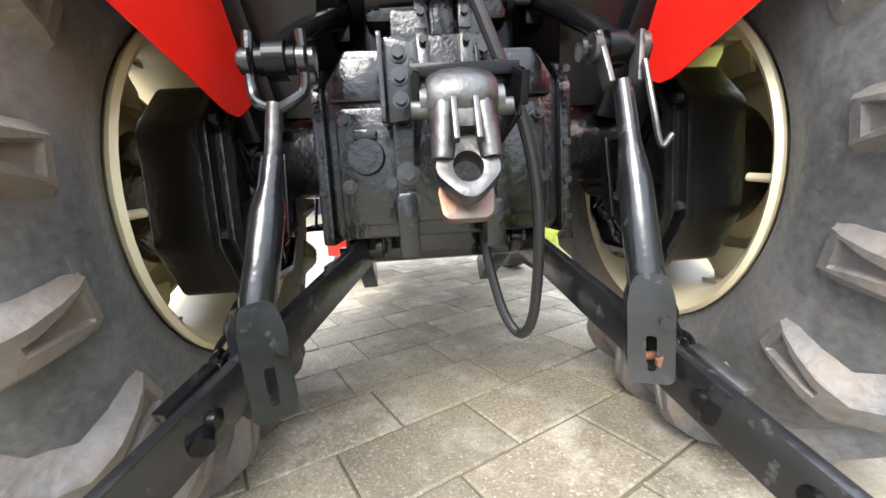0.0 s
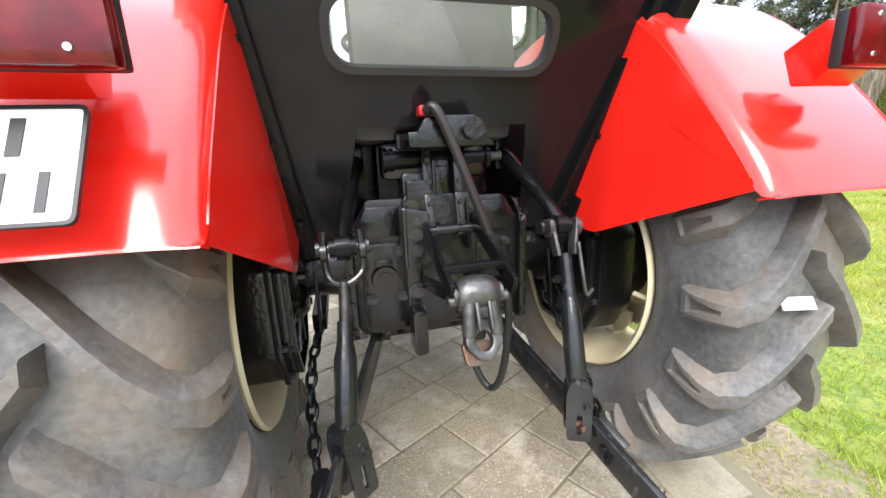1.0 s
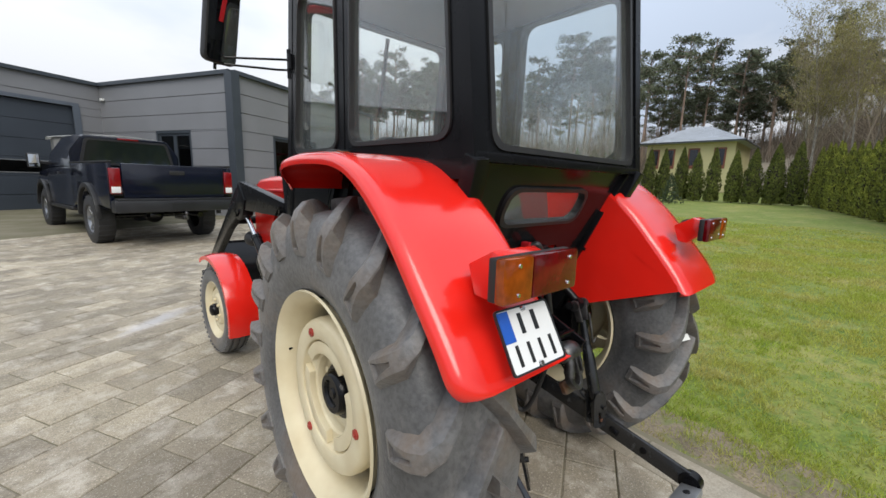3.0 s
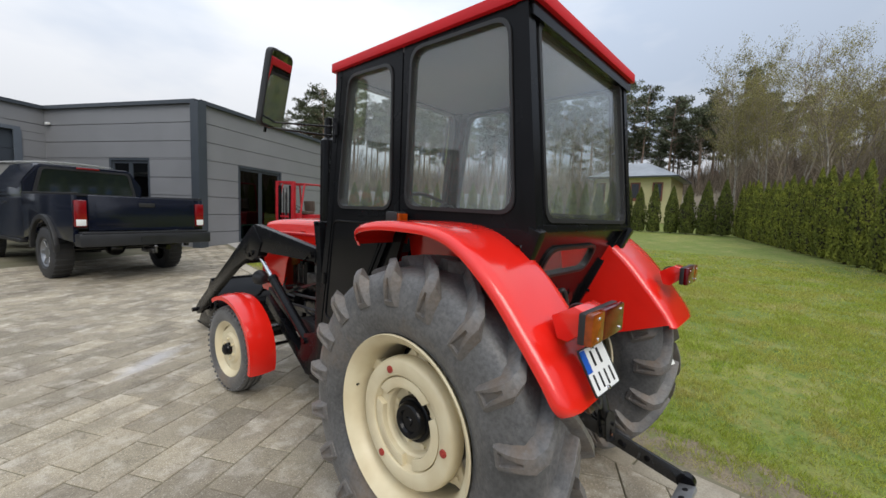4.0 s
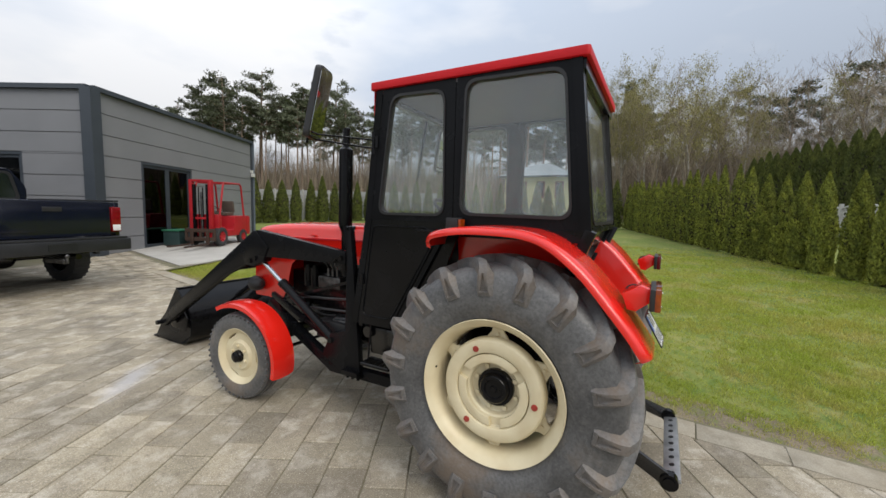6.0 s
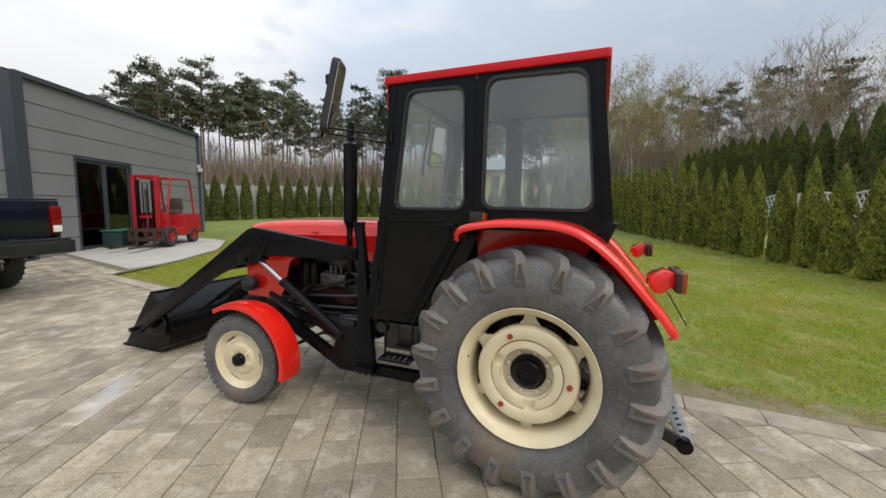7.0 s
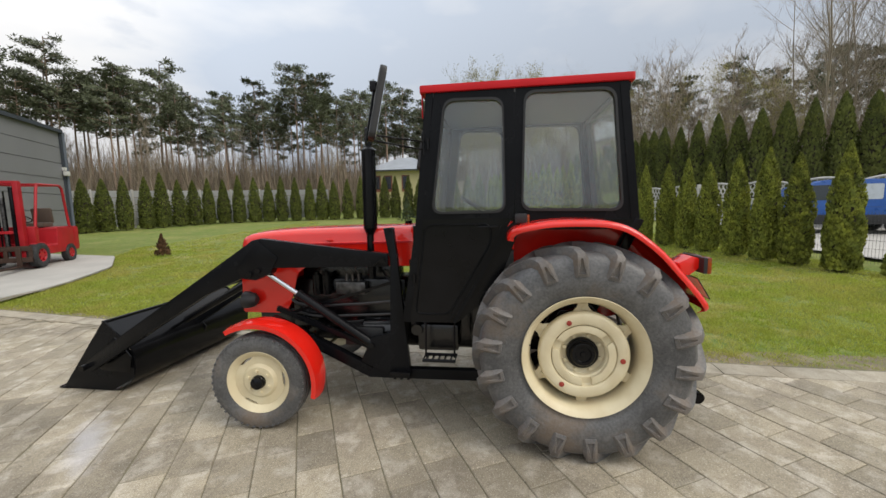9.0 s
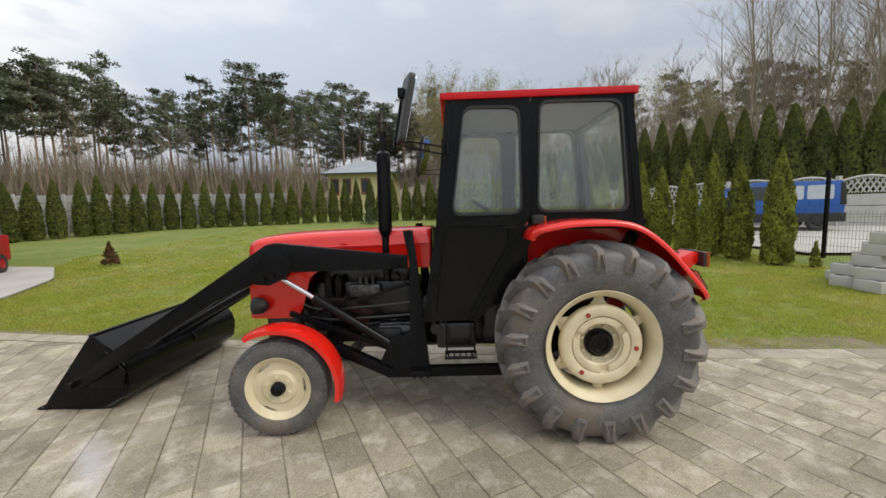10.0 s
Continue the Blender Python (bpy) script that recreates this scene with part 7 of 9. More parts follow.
def pine_meshes(seed, H, low):
    r = random.Random(seed)
    tv, tf, cv, cf = [], [], [], []
    bend = Vector((r.uniform(-1, 1), r.uniform(-1, 1), 0)) * 0.5
    trunk = [Vector((bend.x * (k / 8) ** 2, bend.y * (k / 8) ** 2, H * k / 8)) for k in range(9)]
    limb(tv, tf, trunk, [0.145 * (1 - 0.82 * k / 8) + 0.012 for k in range(9)], 7)
    def on(t):
        f = t * 8
        k = min(int(f), 7)
        return trunk[k].lerp(trunk[k + 1], f - k)
    for i in range(30):
        t = low + (0.99 - low) * (i + r.random()) / 30
        a = r.uniform(0, 6.28)
        L = (0.45 + 0.55 * math.sin(math.pi * (0.25 + 0.72 * (t - low) / (1 - low)))) * 1.9 * r.uniform(0.45, 1.25) + 0.3
        base = on(t)
        tip = base + Vector((math.cos(a) * L, math.sin(a) * L, L * r.uniform(0.05, 0.45)))
        limb(tv, tf, [base, base.lerp(tip, 0.55) + Vector((0, 0, 0.06)), tip], [0.045, 0.028, 0.012], 4)
        for _ in range(r.randint(3, 5)):
            c = base.lerp(tip, r.uniform(0.45, 1.08)) + Vector((r.uniform(-0.3, 0.3), r.uniform(-0.3, 0.3), r.uniform(-0.05, 0.3)))
            rad = r.uniform(0.28, 0.66)
            for _ in range(30):
                d = Vector((r.gauss(0, 1), r.gauss(0, 1), r.gauss(0, 0.6)))
                d.normalize()
                p = c + Vector((d.x * rad, d.y * rad, d.z * rad * 0.75)) * r.uniform(0.3, 1.0)
                k = len(cv)
                s = d.orthogonal().normalized() * r.uniform(0.05, 0.11)
                e = (d + Vector((r.gauss(0, 0.5), r.gauss(0, 0.5), 0.4))).normalized() * r.uniform(0.14, 0.28)
                cv += [p - s, p + s, p + e]
                cf.append((k, k + 1, k + 2))
    for i in range(7):
        t = r.uniform(0.3, low)
        a = r.uniform(0, 6.28)
        base = on(t)
        limb(tv, tf, [base, base + Vector((math.cos(a), math.sin(a), -0.1)) * r.uniform(0.4, 1.3)], [0.025, 0.008], 3)
    return raw_mesh("trunk", tv, tf, PINE_BARK, True), raw_mesh("crown", cv, cf, PINE_LEAF)


def bare_meshes(seed, H, spread_, bark, buds, far=False):
    r = random.Random(seed)
    tv, tf, cv, cf, bv, bf = [], [], [], [], [], []
    def grow(p, d, L, rad, level):
        n = 4 if level < 2 else 2 if far else 3
        pts = [p]
        q, dd = p, d
        for i in range(n):
            dd = (dd + Vector((r.gauss(0, 0.10), r.gauss(0, 0.10), 0.06 if level else 0.02))).normalized()
            q = q + dd * (L / n)
            pts.append(q)
        limb(bv if level and buds else tv, bf if level and buds else tf, pts, [rad * (1 - 0.75 * i / n) for i in range(n + 1)], (6, 4, 3, 3)[level])
        if level == 3:
            for _ in range(buds):
                c = pts[r.randint(1, n)] + Vector((r.gauss(0, 0.12), r.gauss(0, 0.12), r.gauss(0, 0.12)))
                k = len(cv)
                cv.extend([c, c + Vector((r.uniform(-0.09, 0.09), r.uniform(-0.09, 0.09), 0.05)), c + Vector((r.uniform(-0.09, 0.09), r.uniform(-0.09, 0.09), -0.07))])
                cf.append((k, k + 1, k + 2))
            return
        kids = ((20, 5, 3) if far else (22, 6, 5))[level]
        for i in range(kids):
            t = r.uniform(0.32 if level == 0 else 0.2, 1.0)
            f = t * n
            k = min(int(f), n - 1)
            b = pts[k].lerp(pts[k + 1], f - k)
            a = r.uniform(0, 6.28)
            o = Vector((math.cos(a), math.sin(a), 0))
            nd = (dd * 0.45 + o * spread_ * (1.0 if level == 0 else 0.95) + Vector((0, 0, 0.22))).normalized()
            grow(b, nd, L * ((0.22 if far else 0.34) if level == 0 else 0.52) * r.uniform(0.6, 1.15) * (1.15 - 0.45 * t if level == 0 else 1), rad * (1 - 0.7 * t) * 0.42 + (0.009 if far else 0.003), level + 1)
    grow(Vector((0, 0, 0)), Vector((r.gauss(0, 0.03), r.gauss(0, 0.03), 1)), H, 0.0045 * H + 0.02, 0)
    return raw_mesh("trunk", tv, tf, bark, True), raw_mesh("crown", cv, cf, BUDS) if cv else None, raw_mesh("branch_work", bv, bf, GREY_BARK, True) if bv else None


def tree(name, meshes, label, group):
    t = thing(name, Matrix.Identity(4), label, "tree", group)
    for nm, me in zip(("trunk", "crown", "branch_work"), meshes):
        if me:
            new(nm, me).parent = t
    return t


pines = [tree("pine_tree", pine_meshes(101 + i, 16.0, (0.58, 0.64, 0.70, 0.60)[i]), "tall pine with a bare reddish trunk and a dark high crown", "pine wood") for i in range(4)]
bares = [tree("bare_tree", bare_meshes(201 + i, 14.0, (0.55, 0.75, 0.65)[i], GREY_BARK, 0), "leafless grey-brown tree at the edge of the wood", "bare wood") for i in range(3)]
birches = [tree("birch_tree", bare_meshes(301 + i, 14.0, 0.45, BIRCH, 8), "birch with pale trunk and first yellowish buds", "bare wood") for i in range(2)]


far_bares = [tree("bare_tree", bare_meshes(401 + i, 14.0, (0.40, 0.55)[i], GREY_BARK, 0, True), "slender leafless brown tree deep in the wood", "bare wood") for i in range(2)]


def polar(deg, d):
    return -3.0 + d * math.cos(radians(deg)), 0.5 + d * math.sin(radians(deg))


def clear(x, y):
    """False before and round the house, where no tree stands."""
    a, d = math.degrees(math.atan2(y - 0.5, x + 3.0)), math.hypot(x + 3.0, y - 0.5)
    return not (4.5 < a < 19.5 and d < 64)


def wood(pool, n, a0, a1, d0, d1, tall, slim=None, sink=0.0):
    """n trees spread over a sector of the wood."""
    for i in range(n):
        x, y = polar(a0 + (a1 - a0) * (i + rng.random()) / n, rng.uniform(d0, d1))
        if not clear(x, y):
            x, y = polar(a0 + (a1 - a0) * (i + rng.random()) / n, rng.uniform(66, 76))
        plant(pool, x, y, rng.uniform(*tall), land(x, y) - sink, slim and rng.uniform(*slim))


wood(pines, 76, 4, 60, 40, 64, (0.68, 1.02), None, 0.3)
wood(pines, 9, 58, 67, 44, 60, (0.58, 0.76), None, 0.3)
wood(far_bares, 56, 18, 66, 38, 66, (0.35, 0.62), None, 0.3)
wood(bares, 16, -56, -8, 36, 60, (0.70, 1.0), (0.6, 0.85))
wood(far_bares, 170, -58, 6, 42, 80, (0.70, 1.0), (0.7, 1.0))
wood(birches, 15, -8, 5, 40, 58, (0.72, 0.98), (0.8, 1.0))
wood(birches, 11, -44, -8, 40, 58, (0.64, 0.86), (0.75, 1.0))
wood(bares, 20, -58, -33, 33, 48, (1.15, 1.50), (0.85, 1.1))
wood(pines, 26, -50, 12, 56, 74, (0.85, 1.10))
wood(pines, 15, 1, 21, 66, 82, (0.98, 1.28))

# the thicket of bare shoots at the foot of the wood
sv, sf = [], []


def hill(d):
    return 0.0 if d < 50 else 1.6 + min(11.0, (d - 50) * 0.32)


def dip(deg):
    """How much of the rise is left at this bearing: it sinks to the north of the house."""
    return 1.0 - 0.3 * max(0.0, min(1.0, (deg - 2) / 8))


for i in range(105000):
    deg, d = (rng.uniform(-60, 90) if i % 5 < 3 else rng.uniform(-60, 14)), 37 + 40 * rng.random() ** 0.8
    x, y = polar(deg, d)
    tall = 1.0 + 0.35 * max(0.0, min(1.0, (6 - deg) / 24))
    h = (1.0 + (3.4 if deg < 14 else 5.6) * rng.random() ** 1.6) * tall * (1.2 if deg > 18 else 1.0) * (0.75 + 0.5 * noise.noise(Vector((x * 0.12, y * 0.12, 0))))
    z0 = max(land(x, y), hill(d) * dip(deg)) + rng.uniform(-0.2, 0.8)
    if not clear(x, y):
        continue
    w = rng.uniform(0.018, 0.055)
    a = rng.uniform(0, 6.28)
    lx, ly = rng.gauss(0, 0.20) * h, rng.gauss(0, 0.20) * h
    k = len(sv)
    sv += [(x - w * math.cos(a), y - w * math.sin(a), z0), (x + w * math.cos(a), y + w * math.sin(a), z0), (x + lx, y + ly, z0 + h)]
    sf.append((k, k + 1, k + 2))
tagged(new("undergrowth", raw_mesh("undergrowth", sv, sf, SCRUB)), "brown leafless thicket under the trees of the wood", "undergrowth", kind="stuff")
# rising wooded ground beyond
fb = B()
rows = []
for k, (d, z) in enumerate(((50, 1.6), (60, 4.5), (70, 8.0), (84, 11.0), (120, 13.0))):
    rows.append([fb.verts.new((*polar(a, d), z + 0.8 * noise.noise(Vector((a * 0.13, k, 0))) - (z - 1.6) * (1 - dip(a)))) for a in range(-64, 94, 3)])
for a, b in zip(rows, rows[1:]):
    for j in range(len(a) - 1):
        fb.faces.new((a[j], a[j + 1], b[j + 1], b[j]))
WOODS = mat("far_wood_floor", (0.28, 0.235, 0.175), 0.95, var=0.5, scale=0.25, tint=(0.19, 0.165, 0.115), bump=0.5, bump_scale=2)
tagged(part("backdrop", fb, WOODS, None, "", 60), "brown wooded rise far behind the trees", "woodland", kind="structure")

# small conifers on the lawn
def small_fir(x, y, H, R, material, label, n):
    t = thing("young_fir", Matrix.Translation((x, y, land(x, y) - 0.05)), label, "conifer")
    r = random.Random(int(x * 10))
    v, f = [], []
    for _ in range(n):
        q = r.random() ** 1.2
        a = r.uniform(0, 6.28)
        rad = R * (1 - q) ** 0.9 * r.uniform(0.35, 1.05)
        o = Vector((math.cos(a), math.sin(a), 0))
        spray(v, f, o * rad + Vector((0, 0, 0.05 + q * H)), o, 0.07 + 0.03 * H * (1 - q), r)
    new("crown", raw_mesh("crown", v, f, material)).parent = t
    bm = B()
    rod(bm, (0, 0, -0.02), (0, 0, H * 0.9), 0.02, 0.005, 6)
    part("trunk", bm, BARK, t)


small_fir(7.45, 10.9, 0.62, 0.24, DRY_FIR, "small brownish dried fir standing on the lawn", 420)
small_fir(22.0, 6.6, 1.6, 0.7, FIR, "young green fir in front of the hedge", 500)
small_fir(5.05, -6.6, 0.5, 0.11, THUJA_LEAF, "tiny green conifer beside the fence", 200)

# ---- things round the yard ----
NAVY = mat("navy_car_paint", (0.0035, 0.006, 0.017), 0.20, var=0.2, scale=2, coat=0.3, rough_var=0.04)
CAR_GLASS = mat("tinted_car_glass", (0.012, 0.018, 0.018), 0.05, var=0.3, scale=2, coat=1.0, rough_var=0.02, spec=0.8)
TYRE_DARK = mat("car_tyre_rubber", (0.035, 0.035, 0.037), 0.6, var=0.4, scale=6, bump=0.3)
BUMPER = mat("dark_grey_bumper", (0.018, 0.019, 0.022), 0.45, var=0.25)
ALLOY = mat("dull_alloy", (0.30, 0.31, 0.33), 0.35, 0.8, var=0.2)
TAIL = mat("tail_light_red", (0.22, 0.004, 0.008), 0.15, var=0.25, scale=14, coat=0.6)


def car_wheel(parent, x, y, R, W, side, rim_r, rim_mat):
    w = new("wheel")
    w.parent = parent
    w.location = (x, y, R)
    t = B()
    lathe(t, [(-W / 2 * 0.8, rim_r), (-W / 2, rim_r + 0.03), (-W / 2, R - 0.05), (-W / 2 * 0.85, R - 0.012), (-W * 0.3, R), (W * 0.3, R), (W / 2 * 0.85, R - 0.012), (W / 2, R - 0.05), (W / 2, rim_r + 0.03), (W / 2 * 0.8, rim_r)], 36)
    ty = part("tyre", t, TYRE_DARK, w)
    block = B()
    box(block, (0, 0, 0), (W * 0.86, 0.03, 0.016), None, 0.003)
    block = mesh_of("tread_block", block, TYRE_DARK)
    for i in range(28):
        a = 2 * math.pi * i / 28
        o = new("tread_block", block)
        o.parent = w
        o.location, o.rotation_euler = (0, R * math.cos(a), R * math.sin(a)), (a + math.pi / 2, 0, 0)
    r = B()
    s = side
    lathe(r, [(s * W * 0.42, rim_r), (s * W * 0.36, rim_r * 0.9), (s * W * 0.2, rim_r * 0.82), (s * W * 0.2, 0.09), (s * W * 0.36, 0.085), (s * W * 0.38, 0.0001)], 32)
    part("rim", r, rim_mat, w)
    for i in range(6):
        a = 2 * math.pi * i / 6
        sp = B()
        bar(sp, (s * W * 0.30, 0.08 * math.cos(a), 0.08 * math.sin(a)), (s * W * 0.36, rim_r * 0.92 * math.cos(a), rim_r * 0.92 * math.sin(a)), 0.05, 0.03, (1, 0, 0), 0.006)
        part("spoke", sp, rim_mat, w)
    return w


def pickup():
    """Built with its nose along +y, the rear axle at the origin."""
    t = thing("pickup_truck", Matrix.Identity(4), "dark navy pickup truck with black flares parked by the gate", "truck")
    W = 0.97
    def shell(name, sect, mt, label=""):
        bm = B()
        rows = [[bm.verts.new(v) for v in r] for r in sect]
        for a, b in zip(rows, rows[1:]):
            for j in range(len(a)):
                bm.faces.new((a[j], a[(j + 1) % len(a)], b[(j + 1) % len(a)], b[j]))
        bm.faces.new(rows[0][::-1])
        bm.faces.new(rows[-1])
        bmesh.ops.recalc_face_normals(bm, faces=bm.faces)
        bmesh.ops.bevel(bm, geom=[e for e in bm.edges if e.calc_face_angle(0) > 0.5], offset=0.03, segments=2, affect="EDGES")
        return part(name, bm, mt, t, label)
    # bed: sides, floor, tailgate
    for s in (-1, 1):
        bm = B()
        arch = [(0.53 * math.cos(a), 0.40 + 0.53 * math.sin(a)) for a in (math.pi * k / 12 for k in range(13))]
        poly = [(-1.20, 0.62)] + [(-y, z) for y, z in arch if z > 0.55] + [(1.05, 0.55), (1.05, 1.36), (-1.20, 1.36)]
        prism(bm, poly, s * (W - 0.07), s * W, "x", 0.012)
        part("bed_side", bm, NAVY, t)
        fl = B()
        outer = [(0.60 * math.cos(a), 0.42 + 0.60 * math.sin(a)) for a in (math.pi * (k + 0.0) / 16 for k in range(17))]
        inner = [(0.52 * math.cos(a), 0.42 + 0.52 * math.sin(a)) for a in (math.pi * (k + 0.0) / 16 for k in range(17))][::-1]
        prism(fl, outer + inner, s * (W - 0.02), s * (W + 0.05), "x", 0.008)
        part("wheel_flare", fl, PLASTIC, t, "black plastic wheel flare")
        f2 = B()
        prism(f2, [(y + 3.62, z) for y, z in outer + inner], s * (W - 0.02), s * (W + 0.05), "x", 0.008)
        part("wheel_flare", f2, PLASTIC, t)
        tl = B()
        box(tl, (s * (W - 0.085), -1.235, 1.07), (0.15, 0.06, 0.42), None, 0.015)
        tlo = part("tail_light", tl, TAIL, t, "red tail light cluster")
        cl = B()
        box(cl, (s * (W - 0.085), -1.268, 0.93), (0.12, 0.01, 0.10), None, 0.003)
        part("reversing_light", cl, WHITE, tlo, "clear reversing light")
        rl = B()
        bar(rl, (s * (W - 0.04), -1.2, 1.38), (s * (W - 0.04), 1.05, 1.38), 0.08, 0.03, (0, 0, 1), 0.006)
        part("bed_rail", rl, PLASTIC, t)
    tg = B()
    box(tg, (0, -1.22, 1.08), (1.58, 0.07, 0.56), None, 0.012)
    box(tg, (0, -1.262, 1.08), (1.40, 0.012, 0.38), None, 0.004)
    tgo = part("tailgate", tg, NAVY, t, "plain navy tailgate, shut")
    hd = B()
    box(hd, (0, -1.272, 1.23), (0.24, 0.014, 0.07), None, 0.006)
    part("tailgate_handle", hd, PLASTIC, tgo)
    bp = B()
    box(bp, (0, -1.36, 0.66), (1.95, 0.22, 0.20), None, 0.03)
    box(bp, (0, -1.36, 0.775), (1.85, 0.18, 0.03), None, 0.008)
    bpo = part("rear_bumper", bp, BUMPER, t, "dark grey step bumper")
    np_ = B()
    box(np_, (0, -1.475, 0.66), (0.36, 0.01, 0.10))
    part("plate_recess", np_, INK, bpo)
    th = B()
    bar(th, (0, -1.1, 0.45), (0, -1.52, 0.45), 0.07, 0.07, (0, 0, 1), 0.006)
    bmesh.ops.create_uvsphere(th, u_segments=14, v_segments=10, radius=0.03, matrix=Matrix.Translation((0, -1.54, 0.53)))
    rod(th, (0, -1.54, 0.44), (0, -1.54, 0.52), 0.014)
    part("tow_bar", th, STEEL, t)
    bd = B()
    box(bd, (0, -0.08, 0.86), (1.80, 2.25, 0.06))
    part("bed_floor", bd, PLASTIC, t)
    # cab and nose
    def ring(y, w0, z0, w1, z1):
        return [Vector((-w0, y, z0)), Vector((w0, y, z0)), Vector((w0 + 0.01, y, (z0 + z1) / 2)), Vector((w1, y, z1)), Vector((-w1, y, z1)), Vector((-w0 - 0.01, y, (z0 + z1) / 2))]
    shell("lower_body", [ring(1.07, 0.95, 0.50, 0.95, 1.33), ring(3.0, 0.96, 0.50, 0.95, 1.30), ring(3.1, 0.96, 0.9, 0.93, 1.28), ring(4.2, 0.94, 0.9, 0.90, 1.22), ring(4.55, 0.90, 0.55, 0.86, 1.12)], NAVY)
    shell("greenhouse", [ring(1.12, 0.93, 1.28, 0.72, 1.92), ring(1.3, 0.93, 1.28, 0.74, 1.95), ring(2.5, 0.93, 1.28, 0.74, 1.95), ring(2.75, 0.93, 1.28, 0.72, 1.90), ring(3.25, 0.93, 1.26, 0.80, 1.31)], NAVY)
    rw = B()
    prism(rw, rounded([(-0.76, 1.40), (0.76, 1.40), (0.66, 1.84), (-0.66, 1.84)], 0.06, 4), 1.085, 1.100, "y")
    bmesh.ops.transform(rw, matrix=Matrix.Identity(4), verts=rw.verts)
    part("rear_window", rw, CAR_GLASS, t, "dark tinted rear window", 0)
    rwf = B()
    ring_plate(rwf, rounded([(-0.82, 1.36), (0.82, 1.36), (0.70, 1.88), (-0.70, 1.88)], 0.08, 4), rounded([(-0.76, 1.40), (0.76, 1.40), (0.66, 1.84), (-0.66, 1.84)], 0.06, 4), 1.078, 1.115, "y")
    part("window_surround", rwf, PLASTIC, t)
    bl = B()
    box(bl, (0, 1.075, 1.90), (0.36, 0.03, 0.04), None, 0.008)
    part("brake_light", bl, TAIL, t, "red high brake light")
    for s in (-1, 1):
        for a, b in ((1.30, 1.80), (1.88, 2.72)):
            sw = B()
            q = [(a, 1.36), (b + (0.35 if b > 2 else 0), 1.36), (b, 1.82), (a, 1.82)]
            v0 = [sw.verts.new((s * (0.952 - (z - 1.28) * 0.30), y, z)) for y, z in rounded(q, 0.05, 3)]
            v1 = [sw.verts.new(v.co + Vector((s * -0.02, 0, 0))) for v in v0]
            sw.faces.new(v0)
            sw.faces.new(v1[::-1])
            for j in range(len(v0)):
                sw.faces.new((v0[j], v0[(j + 1) % len(v0)], v1[(j + 1) % len(v0)], v1[j]))
            bmesh.ops.recalc_face_normals(sw, faces=sw.faces)
            part("side_window", sw, CAR_GLASS, t, "dark tinted side window", 0)
        mr = B()
        box(mr, (s * 1.20, 2.75, 1.42), (0.20, 0.10, 0.30), None, 0.03)
        bar(mr, (s * 0.93, 2.78, 1.36), (s * 1.14, 2.76, 1.40), 0.05, 0.05, (0, 0, 1), 0.01)
        mro = part("door_mirror", mr, PLASTIC, t, "large black towing mirror")
        mg = B()
        box(mg, (s * 1.20, 2.697, 1.42), (0.16, 0.008, 0.25), None, 0.002)
        part("glass", mg, MIRROR, mro, "mirror glass", 0)
        st = B()
        bar(st, (s * 0.93, 1.2, 0.48), (s * 0.93, 2.95, 0.48), 0.12, 0.07, (0, 0, 1), 0.02)
        part("side_step", st, PLASTIC, t)
        for y in (0.0, 3.62):
            car_wheel(t, s * 0.85, y, 0.40, 0.28, s, 0.22, ALLOY)
        dh = B()
        box(dh, (s * 0.965, 2.0, 1.18), (0.02, 0.20, 0.04), None, 0.006)
        part("door_handle", dh, PLASTIC, t)
    un = B()
    rod(un, (-0.75, 0, 0.40), (0.75, 0, 0.40), 0.05)
    bmesh.ops.create_uvsphere(un, u_segments=16, v_segments=10, radius=0.16, matrix=Matrix.Translation((0, 0, 0.40)))
    for s in (-1, 1):
        bar(un, (s * 0.45, -1.2, 0.60), (s * 0.45, 4.2, 0.56), 0.08, 0.16)
    rod(un, (0.4, -1.1, 0.46), (0.4, 0.6, 0.46), 0.045)
    part("chassis", un, CAST, t)
    return t


truck = pickup()
for piece in truck.children:
    if piece.name.startswith("wheel") and not piece.name.startswith("wheel_flare"):
        piece.location.z, piece.scale = 0.44, (1.0, 1.1, 1.1)
    else:
        piece.location.z += 0.08
truck.matrix_world = pose(-0.50, 9.10, 0.02, 0, 0, 13) @ Matrix.Scale(1.06, 4)


